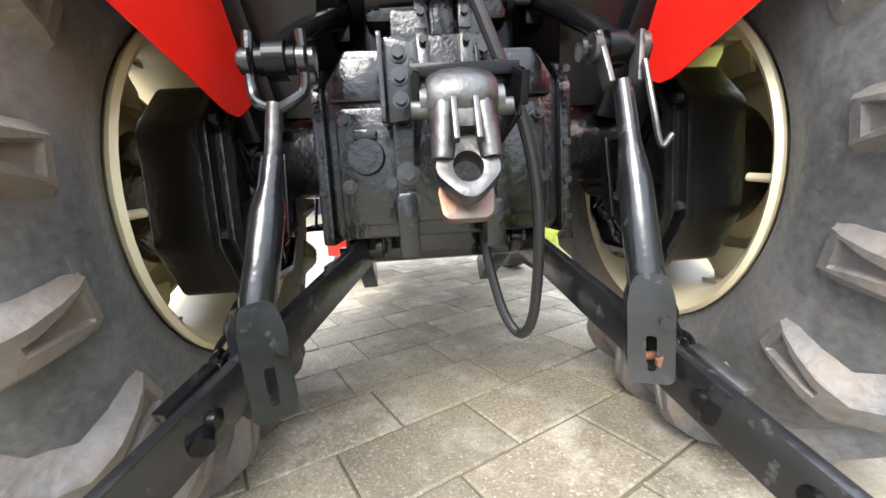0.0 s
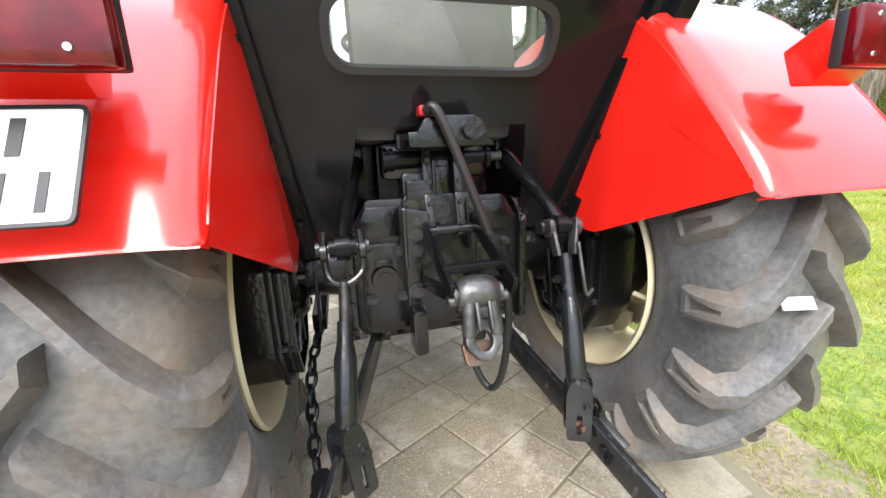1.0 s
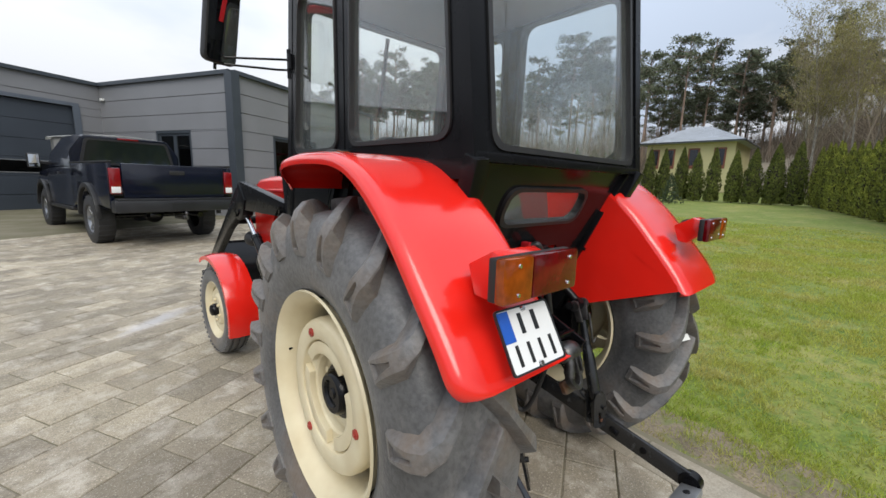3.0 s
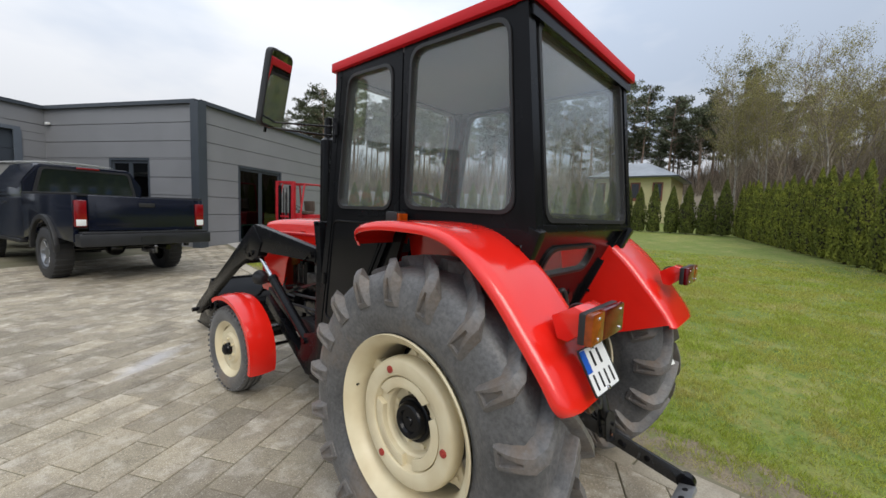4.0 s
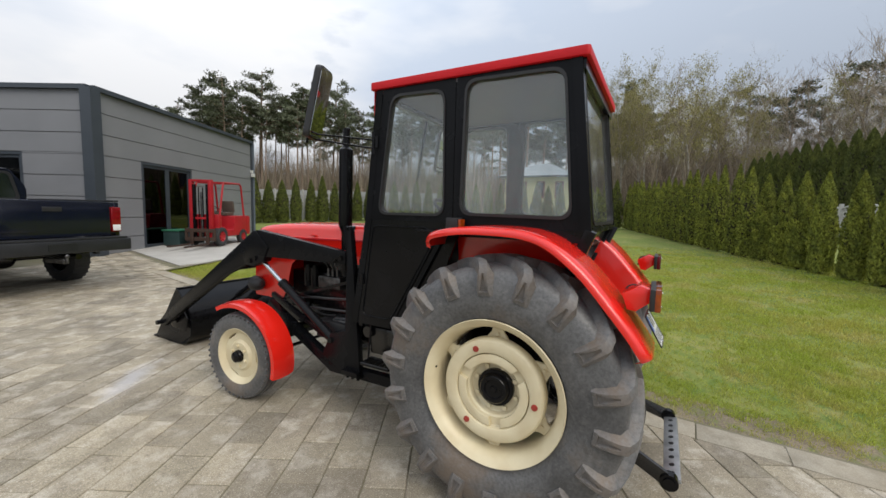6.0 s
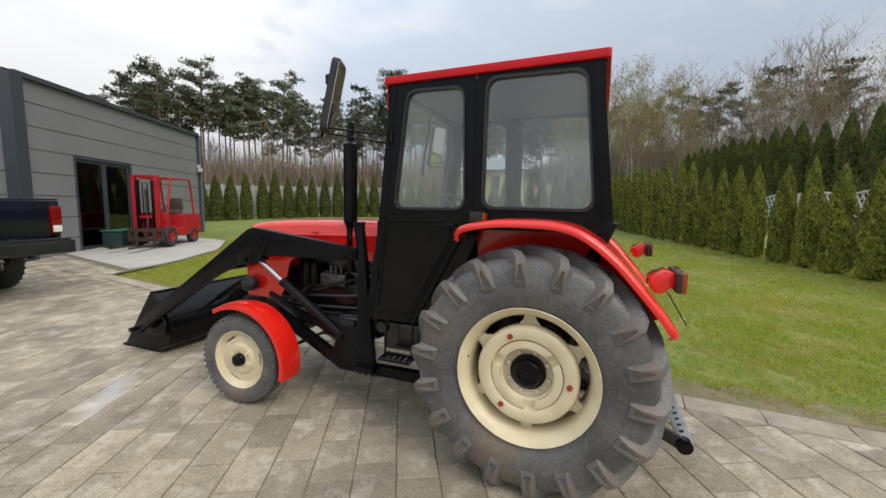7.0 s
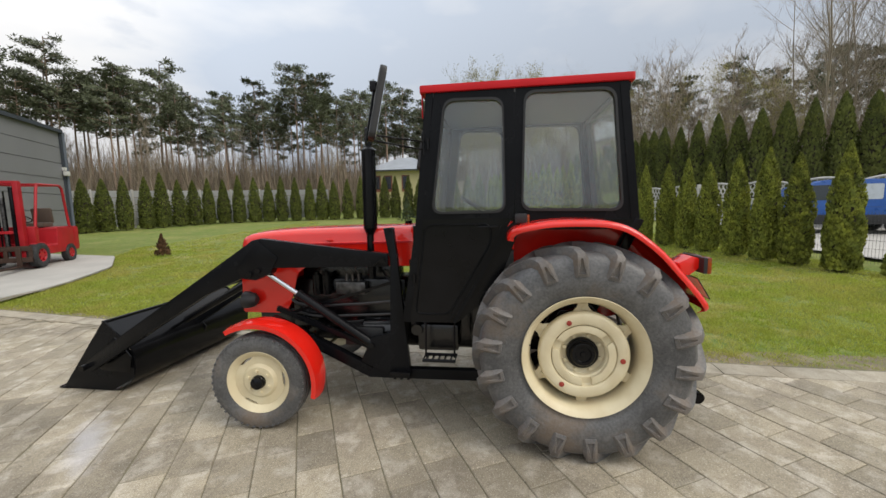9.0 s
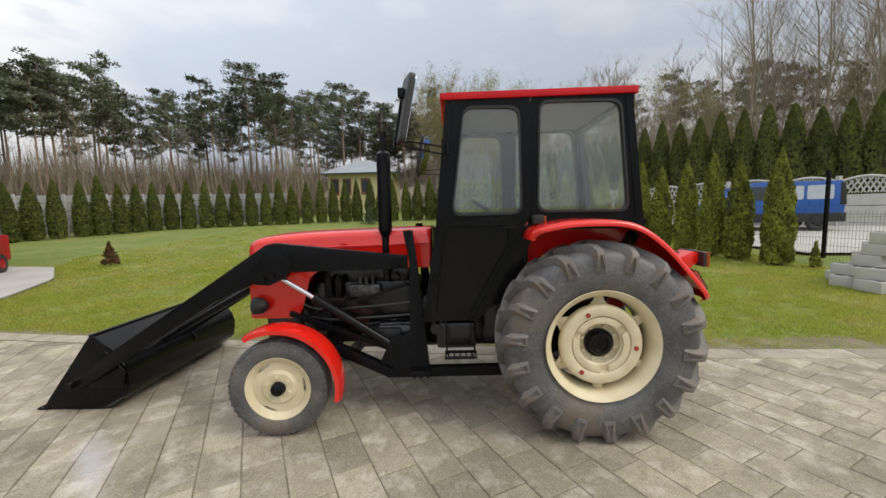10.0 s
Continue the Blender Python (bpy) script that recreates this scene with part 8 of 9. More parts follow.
def forklift():
    """Nose along +y, ground at 0, front axle at the origin."""
    t = thing("forklift", Matrix.Identity(4), "red forklift truck with open overhead guard by the building", "forklift")
    bo = B()
    prism(bo, rounded([(0.12, 0.28), (0.12, 0.62), (-0.20, 0.62), (-0.36, 0.50), (-0.75, 0.50), (-0.80, 0.98), (-1.72, 0.98), (-1.78, 0.30)], 0.05, 3), -0.50, 0.50, "x", 0.02)
    part("body", bo, RED_OLD, t)
    cw = B()
    box(cw, (0, -1.66, 0.66), (1.02, 0.28, 0.62), None, 0.05)
    part("counterweight", cw, RED_OLD, t)
    co = B()
    box(co, (0, 0.02, 0.80), (0.98, 0.16, 0.46), None, 0.03)
    part("cowl", co, RED_OLD, t)
    for s in (-1, 1):
        g = B()
        tube(g, [(s * 0.47, 0.02, 1.0), (s * 0.47, -0.18, 1.95), (s * 0.46, -0.25, 2.10), (s * 0.46, -1.20, 2.12), (s * 0.47, -1.28, 2.04), (s * 0.48, -1.42, 0.98)], 0.032, 8)
        part("guard_post", g, RED_OLD, t)
        m = B()
        box(m, (s * 0.32, 0.22, 1.16), (0.10, 0.14, 1.98), None, 0.006)
        mo = part("mast_rail", m, RED_OLD, t)
        m2 = B()
        box(m2, (s * 0.22, 0.24, 1.10), (0.07, 0.10, 1.80), None, 0.006)
        part("inner_rail", m2, BLACK, mo)
        f = B()
        bar(f, (s * 0.26, 0.36, 0.06), (s * 0.26, 1.42, 0.05), 0.10, 0.035, (0, 0, 1), 0.006)
        box(f, (s * 0.26, 0.36, 0.28), (0.10, 0.04, 0.46), None, 0.006)
        part("fork", f, RUST, t, "dark rusty fork tine")
        for y, R, W in ((0.0, 0.30, 0.20), (-1.30, 0.24, 0.16)):
            w = car_wheel(t, s * 0.46, y, R, W, s, R * 0.55, RED_OLD)
    ov = B()
    for i in range(8):
        bar(ov, (-0.44, -0.30 - i * 0.12, 2.11), (0.44, -0.30 - i * 0.12, 2.11), 0.03, 0.03)
    part("guard_bars", ov, RED_OLD, t)
    cr = B()
    for z in (0.22, 0.50):
        box(cr, (0, 0.32, z), (1.02, 0.05, 0.12), None, 0.008)
    for x in (-0.47, 0.0, 0.47):
        box(cr, (x, 0.32, 0.36), (0.08, 0.04, 0.38), None, 0.006)
    part("fork_carriage", cr, RUST, t, "rust-brown fork carriage")
    cy = B()
    rod(cy, (0, 0.20, 0.3), (0, 0.20, 1.75), 0.045)
    part("mast_cylinder", cy, STEEL, t)
    for z in (2.12, 0.9):
        xb = B()
        box(xb, (0, 0.22, z), (0.72, 0.10, 0.07), None, 0.006)
        part("mast_crossbar", xb, RED_OLD, t)
    ch = B()
    for x in (-0.07, 0.07):
        bar(ch, (x, 0.25, 0.5), (x, 0.25, 1.9), 0.03, 0.012, (0, 1, 0))
    part("mast_chain", ch, BLACK, t)
    se = B()
    box(se, (0, -1.00, 1.05), (0.46, 0.44, 0.12), None, 0.03)
    box(se, (0, -1.24, 1.30), (0.44, 0.10, 0.42), pose(0, 0, 0, -8, 0, 0), 0.04)
    part("seat", se, mat("brown_vinyl", (0.10, 0.075, 0.06), 0.6), t, "brown vinyl seat")
    sw = B()
    c, ax = Vector((0, -0.42, 1.22)), Vector((0, -0.5, 0.86)).normalized()
    sd = Vector((1, 0, 0))
    up = ax.cross(sd)
    tube(sw, [c + 0.18 * (math.cos(a) * sd + math.sin(a) * up) for a in (2 * math.pi * i / 22 for i in range(22))], 0.014, 7, True)
    bar(sw, c - sd * 0.17, c + sd * 0.17, 0.03, 0.012)
    rod(sw, c, (0, -0.05, 0.85), 0.02)
    part("steering_wheel", sw, PLASTIC, t)
    return t


fork = forklift()
FP = Vector((4.86, 12.55, 0))
fork.matrix_world = pose(FP.x, FP.y, land(5.4, 12.6) + 0.03, 0, 0, math.degrees(math.atan2(U.x, -U.y)))


def trailer():
    """A low covered trailer that stands behind the pickup."""
    t = thing("covered_trailer", pose(-1.10, 14.95, 0.0, 0, 0, 6), "small trailer with a pale grey tarpaulin roof behind the pickup", "trailer")
    TARP = mat("pale_grey_tarpaulin", (0.52, 0.52, 0.50), 0.6, var=0.2, scale=2.0, bump=0.3, bump_scale=8)
    SIDE_TARP = mat("grey_tarpaulin", (0.20, 0.20, 0.195), 0.7, var=0.2, scale=2.0, bump=0.3, bump_scale=8)
    bed_ = B()
    box(bed_, (0, 0, 0.62), (2.35, 1.25, 0.30), None, 0.02)
    part("body", bed_, GALV, t, "galvanised trailer bed")
    tent = B()
    box(tent, (0, 0, 1.56), (2.30, 1.20, 1.56), None, 0.05)
    part("cover", tent, SIDE_TARP, t, "grey tarpaulin sides")
    top_ = B()
    rows_t = []
    for i in range(13):
        x = -1.25 + 2.5 * i / 12
        z = 2.36 + 0.10 * math.sin(math.pi * i / 12) + 0.13 * (i / 12)
        rows_t.append([top_.verts.new((x, y_, z - 0.06 * (y_ / 0.66) ** 2)) for y_ in (-0.66, -0.4, 0.0, 0.4, 0.66)])
    for a, b in zip(rows_t, rows_t[1:]):
        for j in range(4):
            top_.faces.new((a[j], b[j], b[j + 1], a[j + 1]))
    bmesh.ops.solidify(top_, geom=top_.faces[:], thickness=0.03)
    part("roof_sheet", top_, TARP, t, "pale curved roof sheet")
    for sd_ in (-1, 1):
        car_wheel(t, 0.0, sd_ * 0.62, 0.30, 0.18, sd_, 0.18, GALV).rotation_euler = (0, 0, math.pi / 2)
    leg = B()
    rod(leg, (1.1, 0, 0.0), (1.1, 0, 0.5), 0.03)
    part("jockey_leg", leg, GALV, t)


trailer()

# green lidded box beside the terrace door
bx = thing("storage_box", pose(EC.x + U.x * 2.4 - V.x * -0.55, EC.y + U.y * 2.4 - V.y * 0.55, land(4.4, 13.2) + 0.02, 0, 0, math.degrees(math.atan2(U.y, U.x))), "dark plastic storage box with green rim by the door", "box")
bx.location = EC + U * 2.75 - V * 0.45 + Vector((0, 0, land(4.6, 13.4) + 0.02))
b_ = B()
box(b_, (0, 0, 0.24), (1.25, 0.55, 0.46), None, 0.03)
part("body", b_, mat("dark_teal_plastic", (0.02, 0.045, 0.045), 0.5), bx)
b_ = B()
box(b_, (0, 0, 0.50), (1.32, 0.60, 0.05), None, 0.015)
part("lid", b_, mat("green_plastic", (0.03, 0.16, 0.09), 0.5), bx, "green lid")


def house():
    h = thing("bungalow", pose(44.6, 11.9, 3.1, 0, 0, 3) @ Matrix.Scale(0.85, 4), "single-storey pale yellow house with grey hip roof", "house")
    YEL = mat("pale_yellow_plaster", (0.62, 0.56, 0.30), 0.9, var=0.1, scale=0.6)
    SLATE = mat("grey_roof_tiles", (0.47, 0.50, 0.54), 0.7, var=0.15, scale=1.2)
    w = B()
    box(w, (0, 0, 0.6), (9.0, 8.6, 5.4))
    part("wall", w, YEL, h)
    r = B()
    base = [(-5.3, -5.1, 3.3), (5.3, -5.1, 3.3), (5.3, 5.1, 3.3), (-5.3, 5.1, 3.3)]
    top = [(-0.6, -0.9, 5.4), (0.6, -0.9, 5.4), (0.6, 0.9, 5.4), (-0.6, 0.9, 5.4)]
    low = [r.verts.new(p) for p in base]
    bot = [r.verts.new((p[0], p[1], 3.15)) for p in base]
    hi = [r.verts.new(p) for p in top]
    for j in range(4):
        r.faces.new((low[j], low[(j + 1) % 4], hi[(j + 1) % 4], hi[j]))
        r.faces.new((bot[j], bot[(j + 1) % 4], low[(j + 1) % 4], low[j]))
    r.faces.new(hi)
    r.faces.new(bot[::-1])
    ro = part("roof", r, SLATE, h, "grey tiled hip roof", 20)
    for i in range(12):
        t = i / 12
        course = B()
        x0, y0, z0 = 5.3 - 4.7 * t, 5.1 - 4.2 * t, 3.32 + 2.1 * t
        ring_plate(course, [(-x0, -y0), (x0, -y0), (x0, y0), (-x0, y0)], [(-x0 + 0.06, -y0 + 0.06), (x0 - 0.06, -y0 + 0.06), (x0 - 0.06, y0 - 0.06), (-x0 + 0.06, y0 - 0.06)], z0, z0 + 0.03, "z")
        part("tile_course", course, SLATE, ro)
    BRN = mat("brown_shutter", (0.24, 0.085, 0.05), 0.7)
    for y in (-3.0, -0.6, 1.8, 3.4):
        wi = B()
        box(wi, (-4.52, y, 1.5), (0.08, 1.1, 2.2))
        wo = part("window", wi, BRN, h, "brown framed window")
        pn = B()
        box(pn, (-4.57, y, 1.6), (0.02, 0.8, 1.7))
        part("pane", pn, DARK_GLASS, wo, "", 0)
    gu = B()
    for a, b in (((-5.3, -5.1), (-5.3, 5.1)), ((-5.3, -5.1), (5.3, -5.1))):
        bar(gu, (*a, 3.22), (*b, 3.22), 0.12, 0.14)
    part("gutter", gu, ANTHRACITE, h)


house()


# ---- fences, van and blocks ----
CONC = mat("pale_cast_concrete", (0.50, 0.49, 0.46), 0.9, var=0.2, scale=3, bump=0.4)
GREY_FENCE = mat("pale_grey_fence", (0.36, 0.37, 0.36), 0.8, var=0.2, scale=2)


def slat_fence(pts, h, label):
    f = thing("fence", Matrix.Identity(4), label, "fence")
    for (xa, ya), (xb, yb) in zip(pts, pts[1:]):
        n = max(1, round(math.hypot(xb - xa, yb - ya) / 2.0))
        for i in range(n):
            a = Vector((xa + (xb - xa) * i / n, ya + (yb - ya) * i / n, 0))
            b = Vector((xa + (xb - xa) * (i + 1) / n, ya + (yb - ya) * (i + 1) / n, 0))
            za, zb = land(a.x, a.y), land(b.x, b.y)
            p = B()
            box(p, (a.x, a.y, za + h / 2), (0.10, 0.10, h + 0.08))
            part("post", p, CONC, f)
            for k in range(5):
                s = B()
                z = 0.08 + (h - 0.1) * (k + 0.5) / 5
                bar(s, (a.x, a.y, za + z), (b.x, b.y, zb + z), 0.03, (h - 0.1) / 5 - 0.03)
                part("slat", s, GREY_FENCE, f)
    return f


slat_fence([(12.0, 24.8), (21.3, 21.2), (23.6, 18.2), (25.4, 13.6)], 2.25, "pale grey slatted fence behind the hedge")


def wave_fence(pts, label):
    """Cast panels: a plain lower field and a pierced lattice under a curved top."""
    f = thing("concrete_fence", Matrix.Identity(4), label, "fence")
    for (xa, ya), (xb, yb) in zip(pts, pts[1:]):
        n = max(1, round(math.hypot(xb - xa, yb - ya) / 2.0))
        for i in range(n):
            a = Vector((xa + (xb - xa) * i / n, ya + (yb - ya) * i / n, 0.25))
            b = Vector((xa + (xb - xa) * (i + 1) / n, ya + (yb - ya) * (i + 1) / n, 0.25))
            d = (b - a).normalized()
            L = (b - a).length
            p = B()
            box(p, a + Vector((0, 0, 1.05)), (0.14, 0.14, 2.2))
            part("post", p, CONC, f)
            pn = B()
            for k in range(3):
                bar(pn, a + Vector((0, 0, 0.26 + 0.46 * k)), b + Vector((0, 0, 0.26 + 0.46 * k)), 0.05, 0.44)
            part("panel", pn, CONC, f)
            la = B()
            top = [a + d * (L * j / 10) + Vector((0, 0, 1.92 + 0.20 * math.sin(math.pi * j / 10))) for j in range(11)]
            tube(la, top, 0.05, 6)
            for j in range(9):
                q = a + d * (L * (j + 0.5) / 9.5)
                hgt = 0.40 + 0.20 * math.sin(math.pi * (j + 0.5) / 9.5)
                for s in (-1, 1):
                    bar(la, q + Vector((0, 0, 1.46)) - d * s * 0.16, q + Vector((0, 0, 1.46 + hgt)) + d * s * 0.16, 0.04, 0.045)
            part("lattice", la, CONC, f, "pierced lattice under the curved top")
    return f


wave_fence([(24.0, -7.2), (16.2, -10.2), (13.6, -12.8), (11.8, -18.0)], "pale cast concrete fence with lattice and wavy top")
dirt = B()
rows_ = [((6.6, -7.8), (5.0, -17)), ((9.5, -7.2), (9.0, -18)), ((14.5, -9.0), (12.6, -18.2)), ((22.0, -7.2), (14.5, -18.5))]
vs = [[dirt.verts.new((x, y, land(x, y) + 0.02)) for x, y in r] for r in rows_]
for a, b in zip(vs, vs[1:]):
    dirt.faces.new((a[0], a[1], b[1], b[0]))
tagged(part("road", dirt, PAD, None, "", 0), "pale paved drive behind the wire fence", "road", kind="structure")


def wire_fence():
    f = thing("wire_fence", Matrix.Identity(4), "dark welded wire fence on black posts", "fence")
    WIRE = mat("dark_wire", (0.05, 0.055, 0.055), 0.5, 0.3)
    pts = [Vector((8.6, -6.6, 0)), Vector((5.9, -7.55, 0)), Vector((3.6, -8.4, 0)), Vector((1.3, -9.2, 0))]
    for k, p in enumerate(pts):
        if 0 < k:
            b = B()
            box(b, (p.x, p.y, land(p.x, p.y) + (1.0 if k == 1 else 0.65)), (0.06, 0.06, 2.0 if k == 1 else 1.3))
            part("post", b, BLACK, f, "black steel post")
    for a, b in zip(pts, pts[1:]):
        w = B()
        L = (b - a).length
        d = (b - a) / L
        for j in range(int(L / 0.06)):
            q = a + d * (j * 0.06)
            rod(w, q + Vector((0, 0, 0.12)), q + Vector((0, 0, 1.25)), 0.003, 0.003, 3, False)
        for k in range(7):
            z = 0.15 + 0.18 * k
            rod(w, a + Vector((0, 0, z + 0.12)), b + Vector((0, 0, z + 0.12)), 0.004, 0.004, 3, False)
        part("mesh", w, WIRE, f, "", 0)


wire_fence()


def van():
    t = thing("van", Matrix.Identity(4), "bright blue panel van parked behind the wire fence", "van")
    VB = mat("blue_van_paint", (0.012, 0.09, 0.36), 0.3, var=0.2, coat=0.4)
    bm = B()
    poly = rounded([(-0.75, 0.35), (-0.78, 1.0), (-0.70, 1.76), (1.9, 1.80), (2.5, 1.60), (2.95, 1.12), (3.5, 1.00), (3.62, 0.75), (3.60, 0.35)], 0.10, 4)
    prism(bm, poly, -0.84, 0.84, "x", 0.06)
    part("body", bm, VB, t)
    lo = B()
    prism(lo, [(-0.80, 0.30), (-0.80, 0.62), (3.64, 0.62), (3.62, 0.30)], -0.855, 0.855, "x", 0.02)
    part("lower_trim", lo, PLASTIC, t)
    rr = B()
    prism(rr, [(-0.80, 0.9), (-0.74, 1.70), (-0.60, 1.70), (-0.62, 0.9)], -0.85, 0.85, "x", 0.01)
    part("rear_panel", rr, PLASTIC, t)
    for s in (-1, 1):
        for a, b in ((-0.42, 0.35), (0.45, 1.25), (1.35, 2.35)):
            w = B()
            prism(w, rounded([(a, 1.12), (b + (0.25 if b > 2 else 0), 1.12), (b, 1.62), (a, 1.62)], 0.06, 3), s * 0.83, s * 0.850, "x")
            # the rear side windows take one even pale colour
            part("side_window", w, CAR_GLASS if b > 2 else mat("pale_van_window", (0.5, 0.55, 0.6), 0.3), t, "", 0)
        for y in (0.0, 2.7):
            car_wheel(t, s * 0.76, y, 0.31, 0.19, s, 0.2, BUMPER)
    rw = B()
    prism(rw, rounded([(-0.66, 1.08), (0.66, 1.08), (0.60, 1.60), (-0.60, 1.60)], 0.06, 3), -0.79, -0.755, "y")
    part("rear_window", rw, CAR_GLASS, t, "", 0)
    return t


vn = van()
vn.matrix_world = pose(12.0, -12.4, land(12, -12) + 0.03, 0, 0, -16)


def block(name, p, s, rot, material=None):
    o = thing(name, pose(*p, 0, 0, rot), "pale grey concrete building block in a loose stack", "block", "stacked blocks")
    b = B()
    box(b, (0, 0, s[2] / 2), s, None, 0.012)
    part("body", b, material or CONC, o)
    # thin black patches on the solid top, painted as the cores' shade
    c = B()
    for k in (-1, 1):
        box(c, (k * s[0] * 0.24, 0, s[2] + 0.002), (s[0] * 0.3, s[1] * 0.5, 0.004))
    part("hollow", c, INK, o, "black patch for the shade in a core hole")
    return o


bz = land(3.3, -6)
for x, y, l, rot in ((3.95, -6.10, 0, 15), (3.50, -5.75, 0, 22), (3.08, -5.75, 0, 8), (3.62, -6.20, 0, 12), (3.18, -6.20, 0, 18), (3.60, -5.85, 1, 6), (3.15, -5.80, 1, 26), (3.70, -6.25, 1, 10), (3.25, -6.22, 1, 16), (3.30, -5.90, 2, 14), (3.65, -6.25, 2, 4), (3.20, -6.25, 2, 20), (3.20, -5.95, 3, 9), (3.50, -6.25, 3, 24), (3.12, -5.98, 4, 13)):
    block("concrete_block", (x, y, bz - 0.05 + 0.19 * l), (0.38, 0.24, 0.185), rot)

# ---- kerb, pavers and grass ----
PU, PV = Vector((math.cos(radians(28.3)), math.sin(radians(28.3)), 0)), Vector((-math.sin(radians(28.3)), math.cos(radians(28.3)), 0))
PL, PW, V0, GAP = 0.385, 0.2405, 0.09, 0.006
BOND = {-2: 0.27, -1: 0.063, 0: 0.25, 9: 0.125, 10: 0.41, 11: 0.475}


def paver_form(L, W, H, r):
    """A slab with a worn, slightly uneven upper edge."""
    e = 0.005
    low = [(-L / 2, -W / 2), (L / 2, -W / 2), (L / 2, W / 2), (-L / 2, W / 2)]
    v = [(x, y, -H) for x, y in low] + [(x + r.uniform(-0.001, 0.001), y + r.uniform(-0.001, 0.001), -e) for x, y in low] + [(x - math.copysign(e, x), y - math.copysign(e, y), r.uniform(-0.0015, 0.0)) for x, y in low]
    f = [(8, 9, 10, 11)]
    for a, b in ((0, 4), (4, 8)):
        for j in range(4):
            f.append((a + j, a + (j + 1) % 4, b + (j + 1) % 4, b + j))
    return v, f


def in_yard(x, y):
    if y < 9.0:
        return x < edge_x(y) - 0.08
    return x < 2.3 + (y - 9.3) * 0.15 and (Vector((x, y, 0)) - EC).dot(-V) > 0.1


r6 = random.Random(3)
near, far = [], []
CUT = 0.006
for j in range(-75, 115):
    u = BOND.get(j, (0.5 * (j % 2) + r6.uniform(-0.12, 0.12)) * PL) - 44 * PL
    while u < 13.0:
        L = PL
        c = PU * (u + L / 2) + PV * (V0 + (j + 0.5) * PW)
        u += L
        if not (-16 < c.x < 3.5 and -5.5 < c.y < 19.5 and in_yard(c.x, c.y)):
            continue
        if (CC - c).dot(V) < 0.1 and (c - CC).dot(U) < 0.1 and (c - CC).dot(-V) < 0.1:
            continue
        d = min((c - Vector((0.0, 0.0, 0))).length, (c - Vector((-1.6, 1.0, 0))).length)
        (near if -2.6 < c.x < min(0.9, edge_x(c.y) - 0.36) and -1.6 < c.y < 4.3 else far).append((c, d, L))
near.sort(key=lambda q: q[1])
far += near[300:]
forms = {L: [raw_mesh("paver", *paver_form(L - CUT, PW - GAP, 0.05, r6), PAVER) for _ in range(6)] for L in (PL,)}
yard = bpy.data.objects["pavement"]
turn = radians(28.3)
for c, _, L in near[:300]:
    o = new("paver", forms[L][r6.randrange(6)])
    o.parent = yard
    o.location = (c.x, c.y, land(c.x, c.y) + r6.uniform(-0.002, 0.002))
    o.rotation_euler = (r6.gauss(0, 0.005), r6.gauss(0, 0.005), turn + r6.gauss(0, 0.004) + (math.pi if r6.random() < 0.5 else 0))
v, f = [], []
for c, _, L in far:
    vv, ff = paver_form(L - CUT, PW - GAP, 0.03, r6)
    k = len(v)
    z = land(c.x, c.y) + r6.uniform(-0.002, 0.002)
    for x, y, h in vv:
        p = c + PU * x + PV * y
        if p.y < 9.0:
            # slabs along the kerb are cut to its line
            p.x = min(p.x, edge_x(p.y) - 0.07)
        v.append((p.x, p.y, z + h))
    f += [tuple(k + q for q in face) for face in ff]
fo = tagged(new("paver_field", raw_mesh("paver_field", v, f, PAVER_FAR)), kind="stuff")
fo.parent = yard

# edging slabs and kerb stones along the lawn
kerb = thing("kerb", Matrix.Identity(4), "pale concrete edging slabs along the lawn", "kerb", kind="structure")
y = -8.0
while y < 8.9:
    L = 0.5
    a, b = Vector((edge_x(y), y, land(edge_x(y), y))), Vector((edge_x(y + L), y + L, land(edge_x(y + L), y + L)))
    d = (b - a).normalized()
    n = Vector((-d.y, d.x, 0))
    bm = B()
    bar(bm, a + n * 0.17 + d * 0.004 + Vector((0, 0, -0.02)), b + n * 0.17 - d * 0.004 + Vector((0, 0, -0.02 + r6.uniform(-0.003, 0.003))), 0.24, 0.05, (0, 0, 1), 0.006)
    part("edging_slab", bm, KERB, kerb)
    y += L

# grass blades near the yard, in tufts
GREEN = mat("grass_blades", (0.30, 0.40, 0.040), 0.7, var=0.4, scale=0.9, tint=(0.45, 0.43, 0.09), island=0.30, thin=0.5, stains=((55.0, 0.55, 0.64, (0.52, 0.45, 0.19), 0.75), (1.3, 0.50, 0.64, (0.50, 0.43, 0.15), 0.6)))
gr = np.random.default_rng(5)


def lumps(x, y, cell, seed):
    """Smooth random lumps between -1 and 1 over the plan."""
    t = np.random.default_rng(seed).uniform(-1, 1, (64, 64))
    u, v = x / cell + 200, y / cell + 200
    i, j = np.floor(u).astype(int), np.floor(v).astype(int)
    a, b = u - i, v - j
    a, b = a * a * (3 - 2 * a), b * b * (3 - 2 * b)
    i0, i1, j0, j1 = i % 64, (i + 1) % 64, j % 64, (j + 1) % 64
    return t[i0, j0] * (1 - a) * (1 - b) + t[i1, j0] * a * (1 - b) + t[i0, j1] * (1 - a) * b + t[i1, j1] * a * b


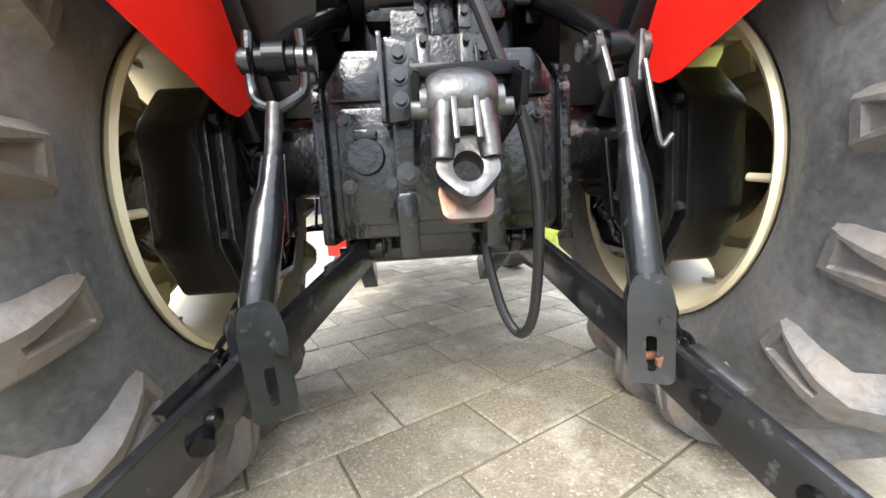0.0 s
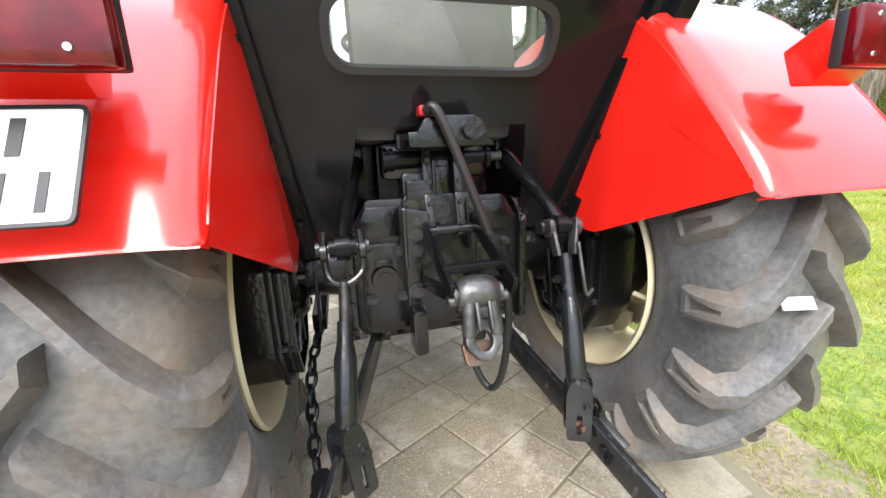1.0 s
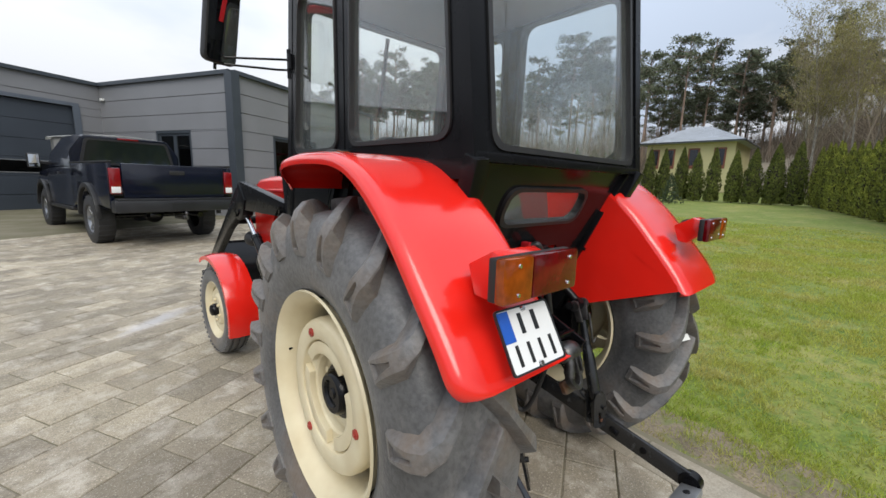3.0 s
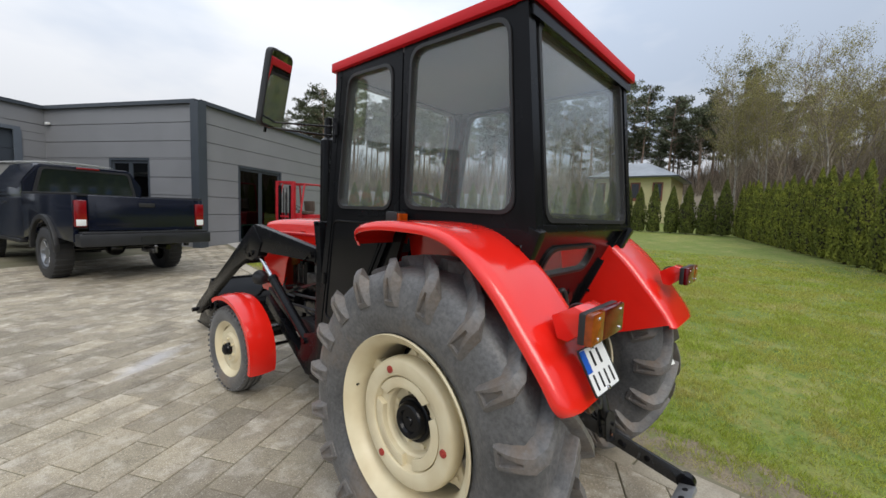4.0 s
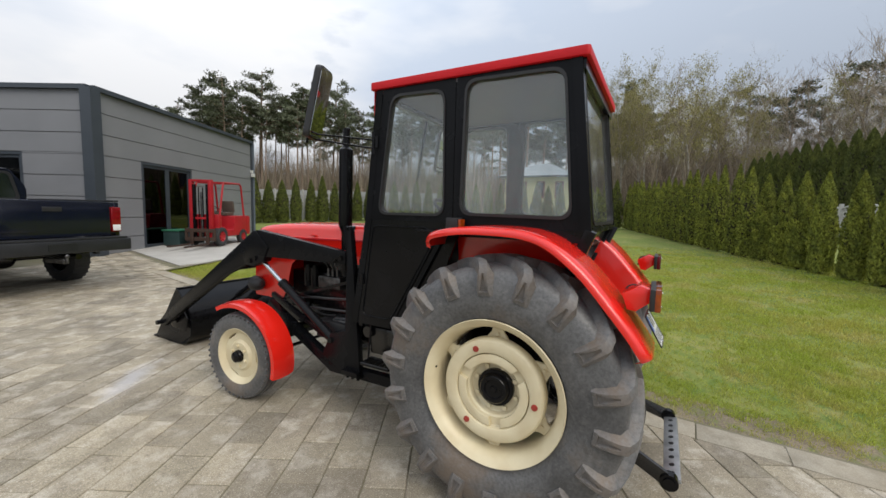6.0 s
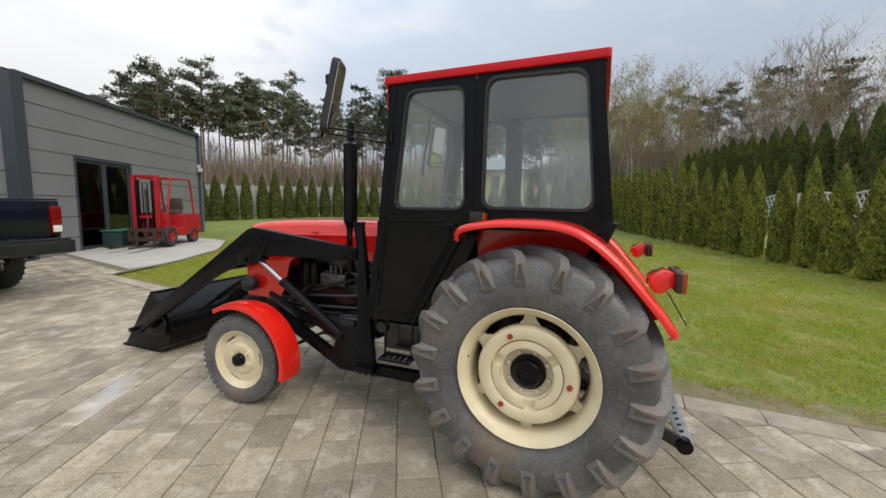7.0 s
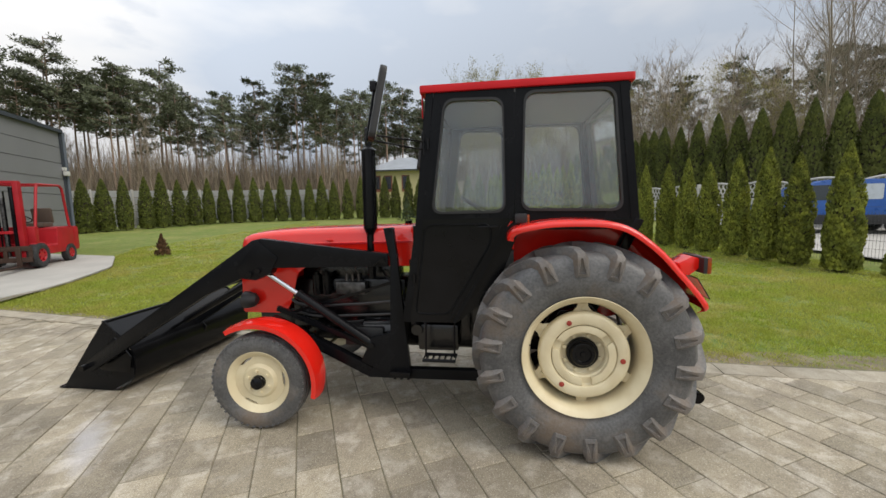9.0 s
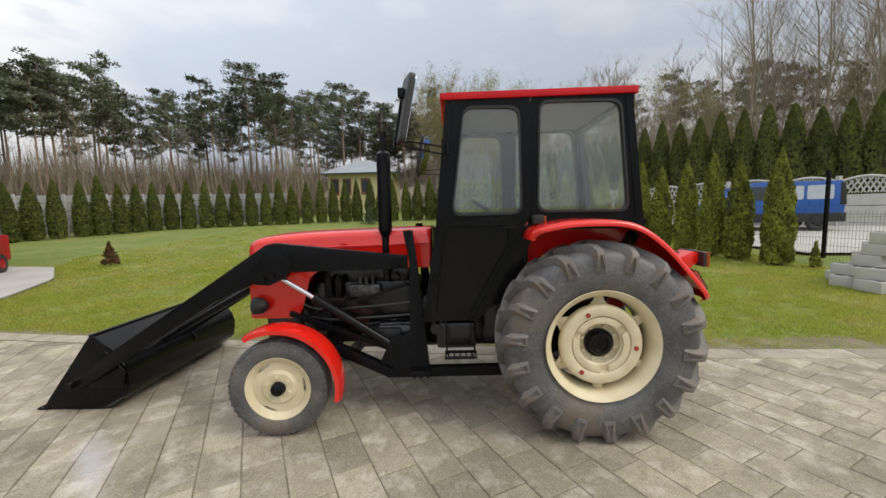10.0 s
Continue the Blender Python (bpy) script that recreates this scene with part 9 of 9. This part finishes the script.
def lawn_blades(n):
    """Short blades in tufts: dense near the kerb, thinner and broader further off."""
    tufts = n // 9
    share = gr.random(tufts) ** 1.7
    y = gr.uniform(-6.8, 13.5, tufts)
    rim_x = np.interp(y, [q[1] for q in EDGE], [q[0] for q in EDGE])
    x = rim_x - 0.05 + share * 13.5 + np.maximum(0.0, (y - 9.2) * 1.7)
    far_ = np.hypot(x + 1.5, y - 0.3)
    patch = 0.6 * lumps(x, y, 0.55, 3) + 0.4 * lumps(x, y, 0.16, 4)
    rim = x - rim_x
    keep = gr.random(tufts) > np.clip((far_ - 6.0) / 12.0, 0, 0.9)
    keep &= ~((patch < -0.22) & (gr.random(tufts) < 0.55))
    keep &= ~((rim < 0.12 + 0.30 * patch) & (gr.random(tufts) < 0.80))
    keep &= ~((rim < 0.85 + 0.8 * patch) & (gr.random(tufts) < 0.36))
    x, y, patch, far_ = x[keep], y[keep], patch[keep], far_[keep]
    x, y, patch, far_ = (np.repeat(q, 9) for q in (x, y, patch, far_))
    k = len(x)
    wide = 0.012 + 0.004 * far_
    x, y = x + gr.normal(0, 1, k) * wide, y + gr.normal(0, 1, k) * wide
    z = 0.033 * np.maximum(0, x - 1.2) + 0.010 * np.maximum(0, y - 6.0) - 0.062
    h = gr.uniform(0.020, 0.055, k) * (1 + 0.6 * patch)
    w = 0.0014 + 0.00055 * far_
    a = gr.uniform(0, 2 * np.pi, k)
    lx, ly = gr.normal(0, 0.55, k) * h, gr.normal(0, 0.55, k) * h
    co = np.empty((k, 3, 3), np.float32)
    co[:, 0] = np.stack((x - np.cos(a) * w, y - np.sin(a) * w, z), 1)
    co[:, 1] = np.stack((x + np.cos(a) * w, y + np.sin(a) * w, z), 1)
    co[:, 2] = np.stack((x + lx, y + ly, z + h), 1)
    me = bpy.data.meshes.new("grass")
    me.vertices.add(k * 3)
    me.loops.add(k * 3)
    me.polygons.add(k)
    me.vertices.foreach_set("co", co.ravel())
    me.loops.foreach_set("vertex_index", np.arange(k * 3, dtype=np.int32))
    me.polygons.foreach_set("loop_start", np.arange(0, k * 3, 3, dtype=np.int32))
    me.update(calc_edges=True)
    me.materials.append(GREEN)
    return me


tagged(new("grass", lawn_blades(900000)), "short patchy spring grass along the kerb", "grass", kind="stuff")
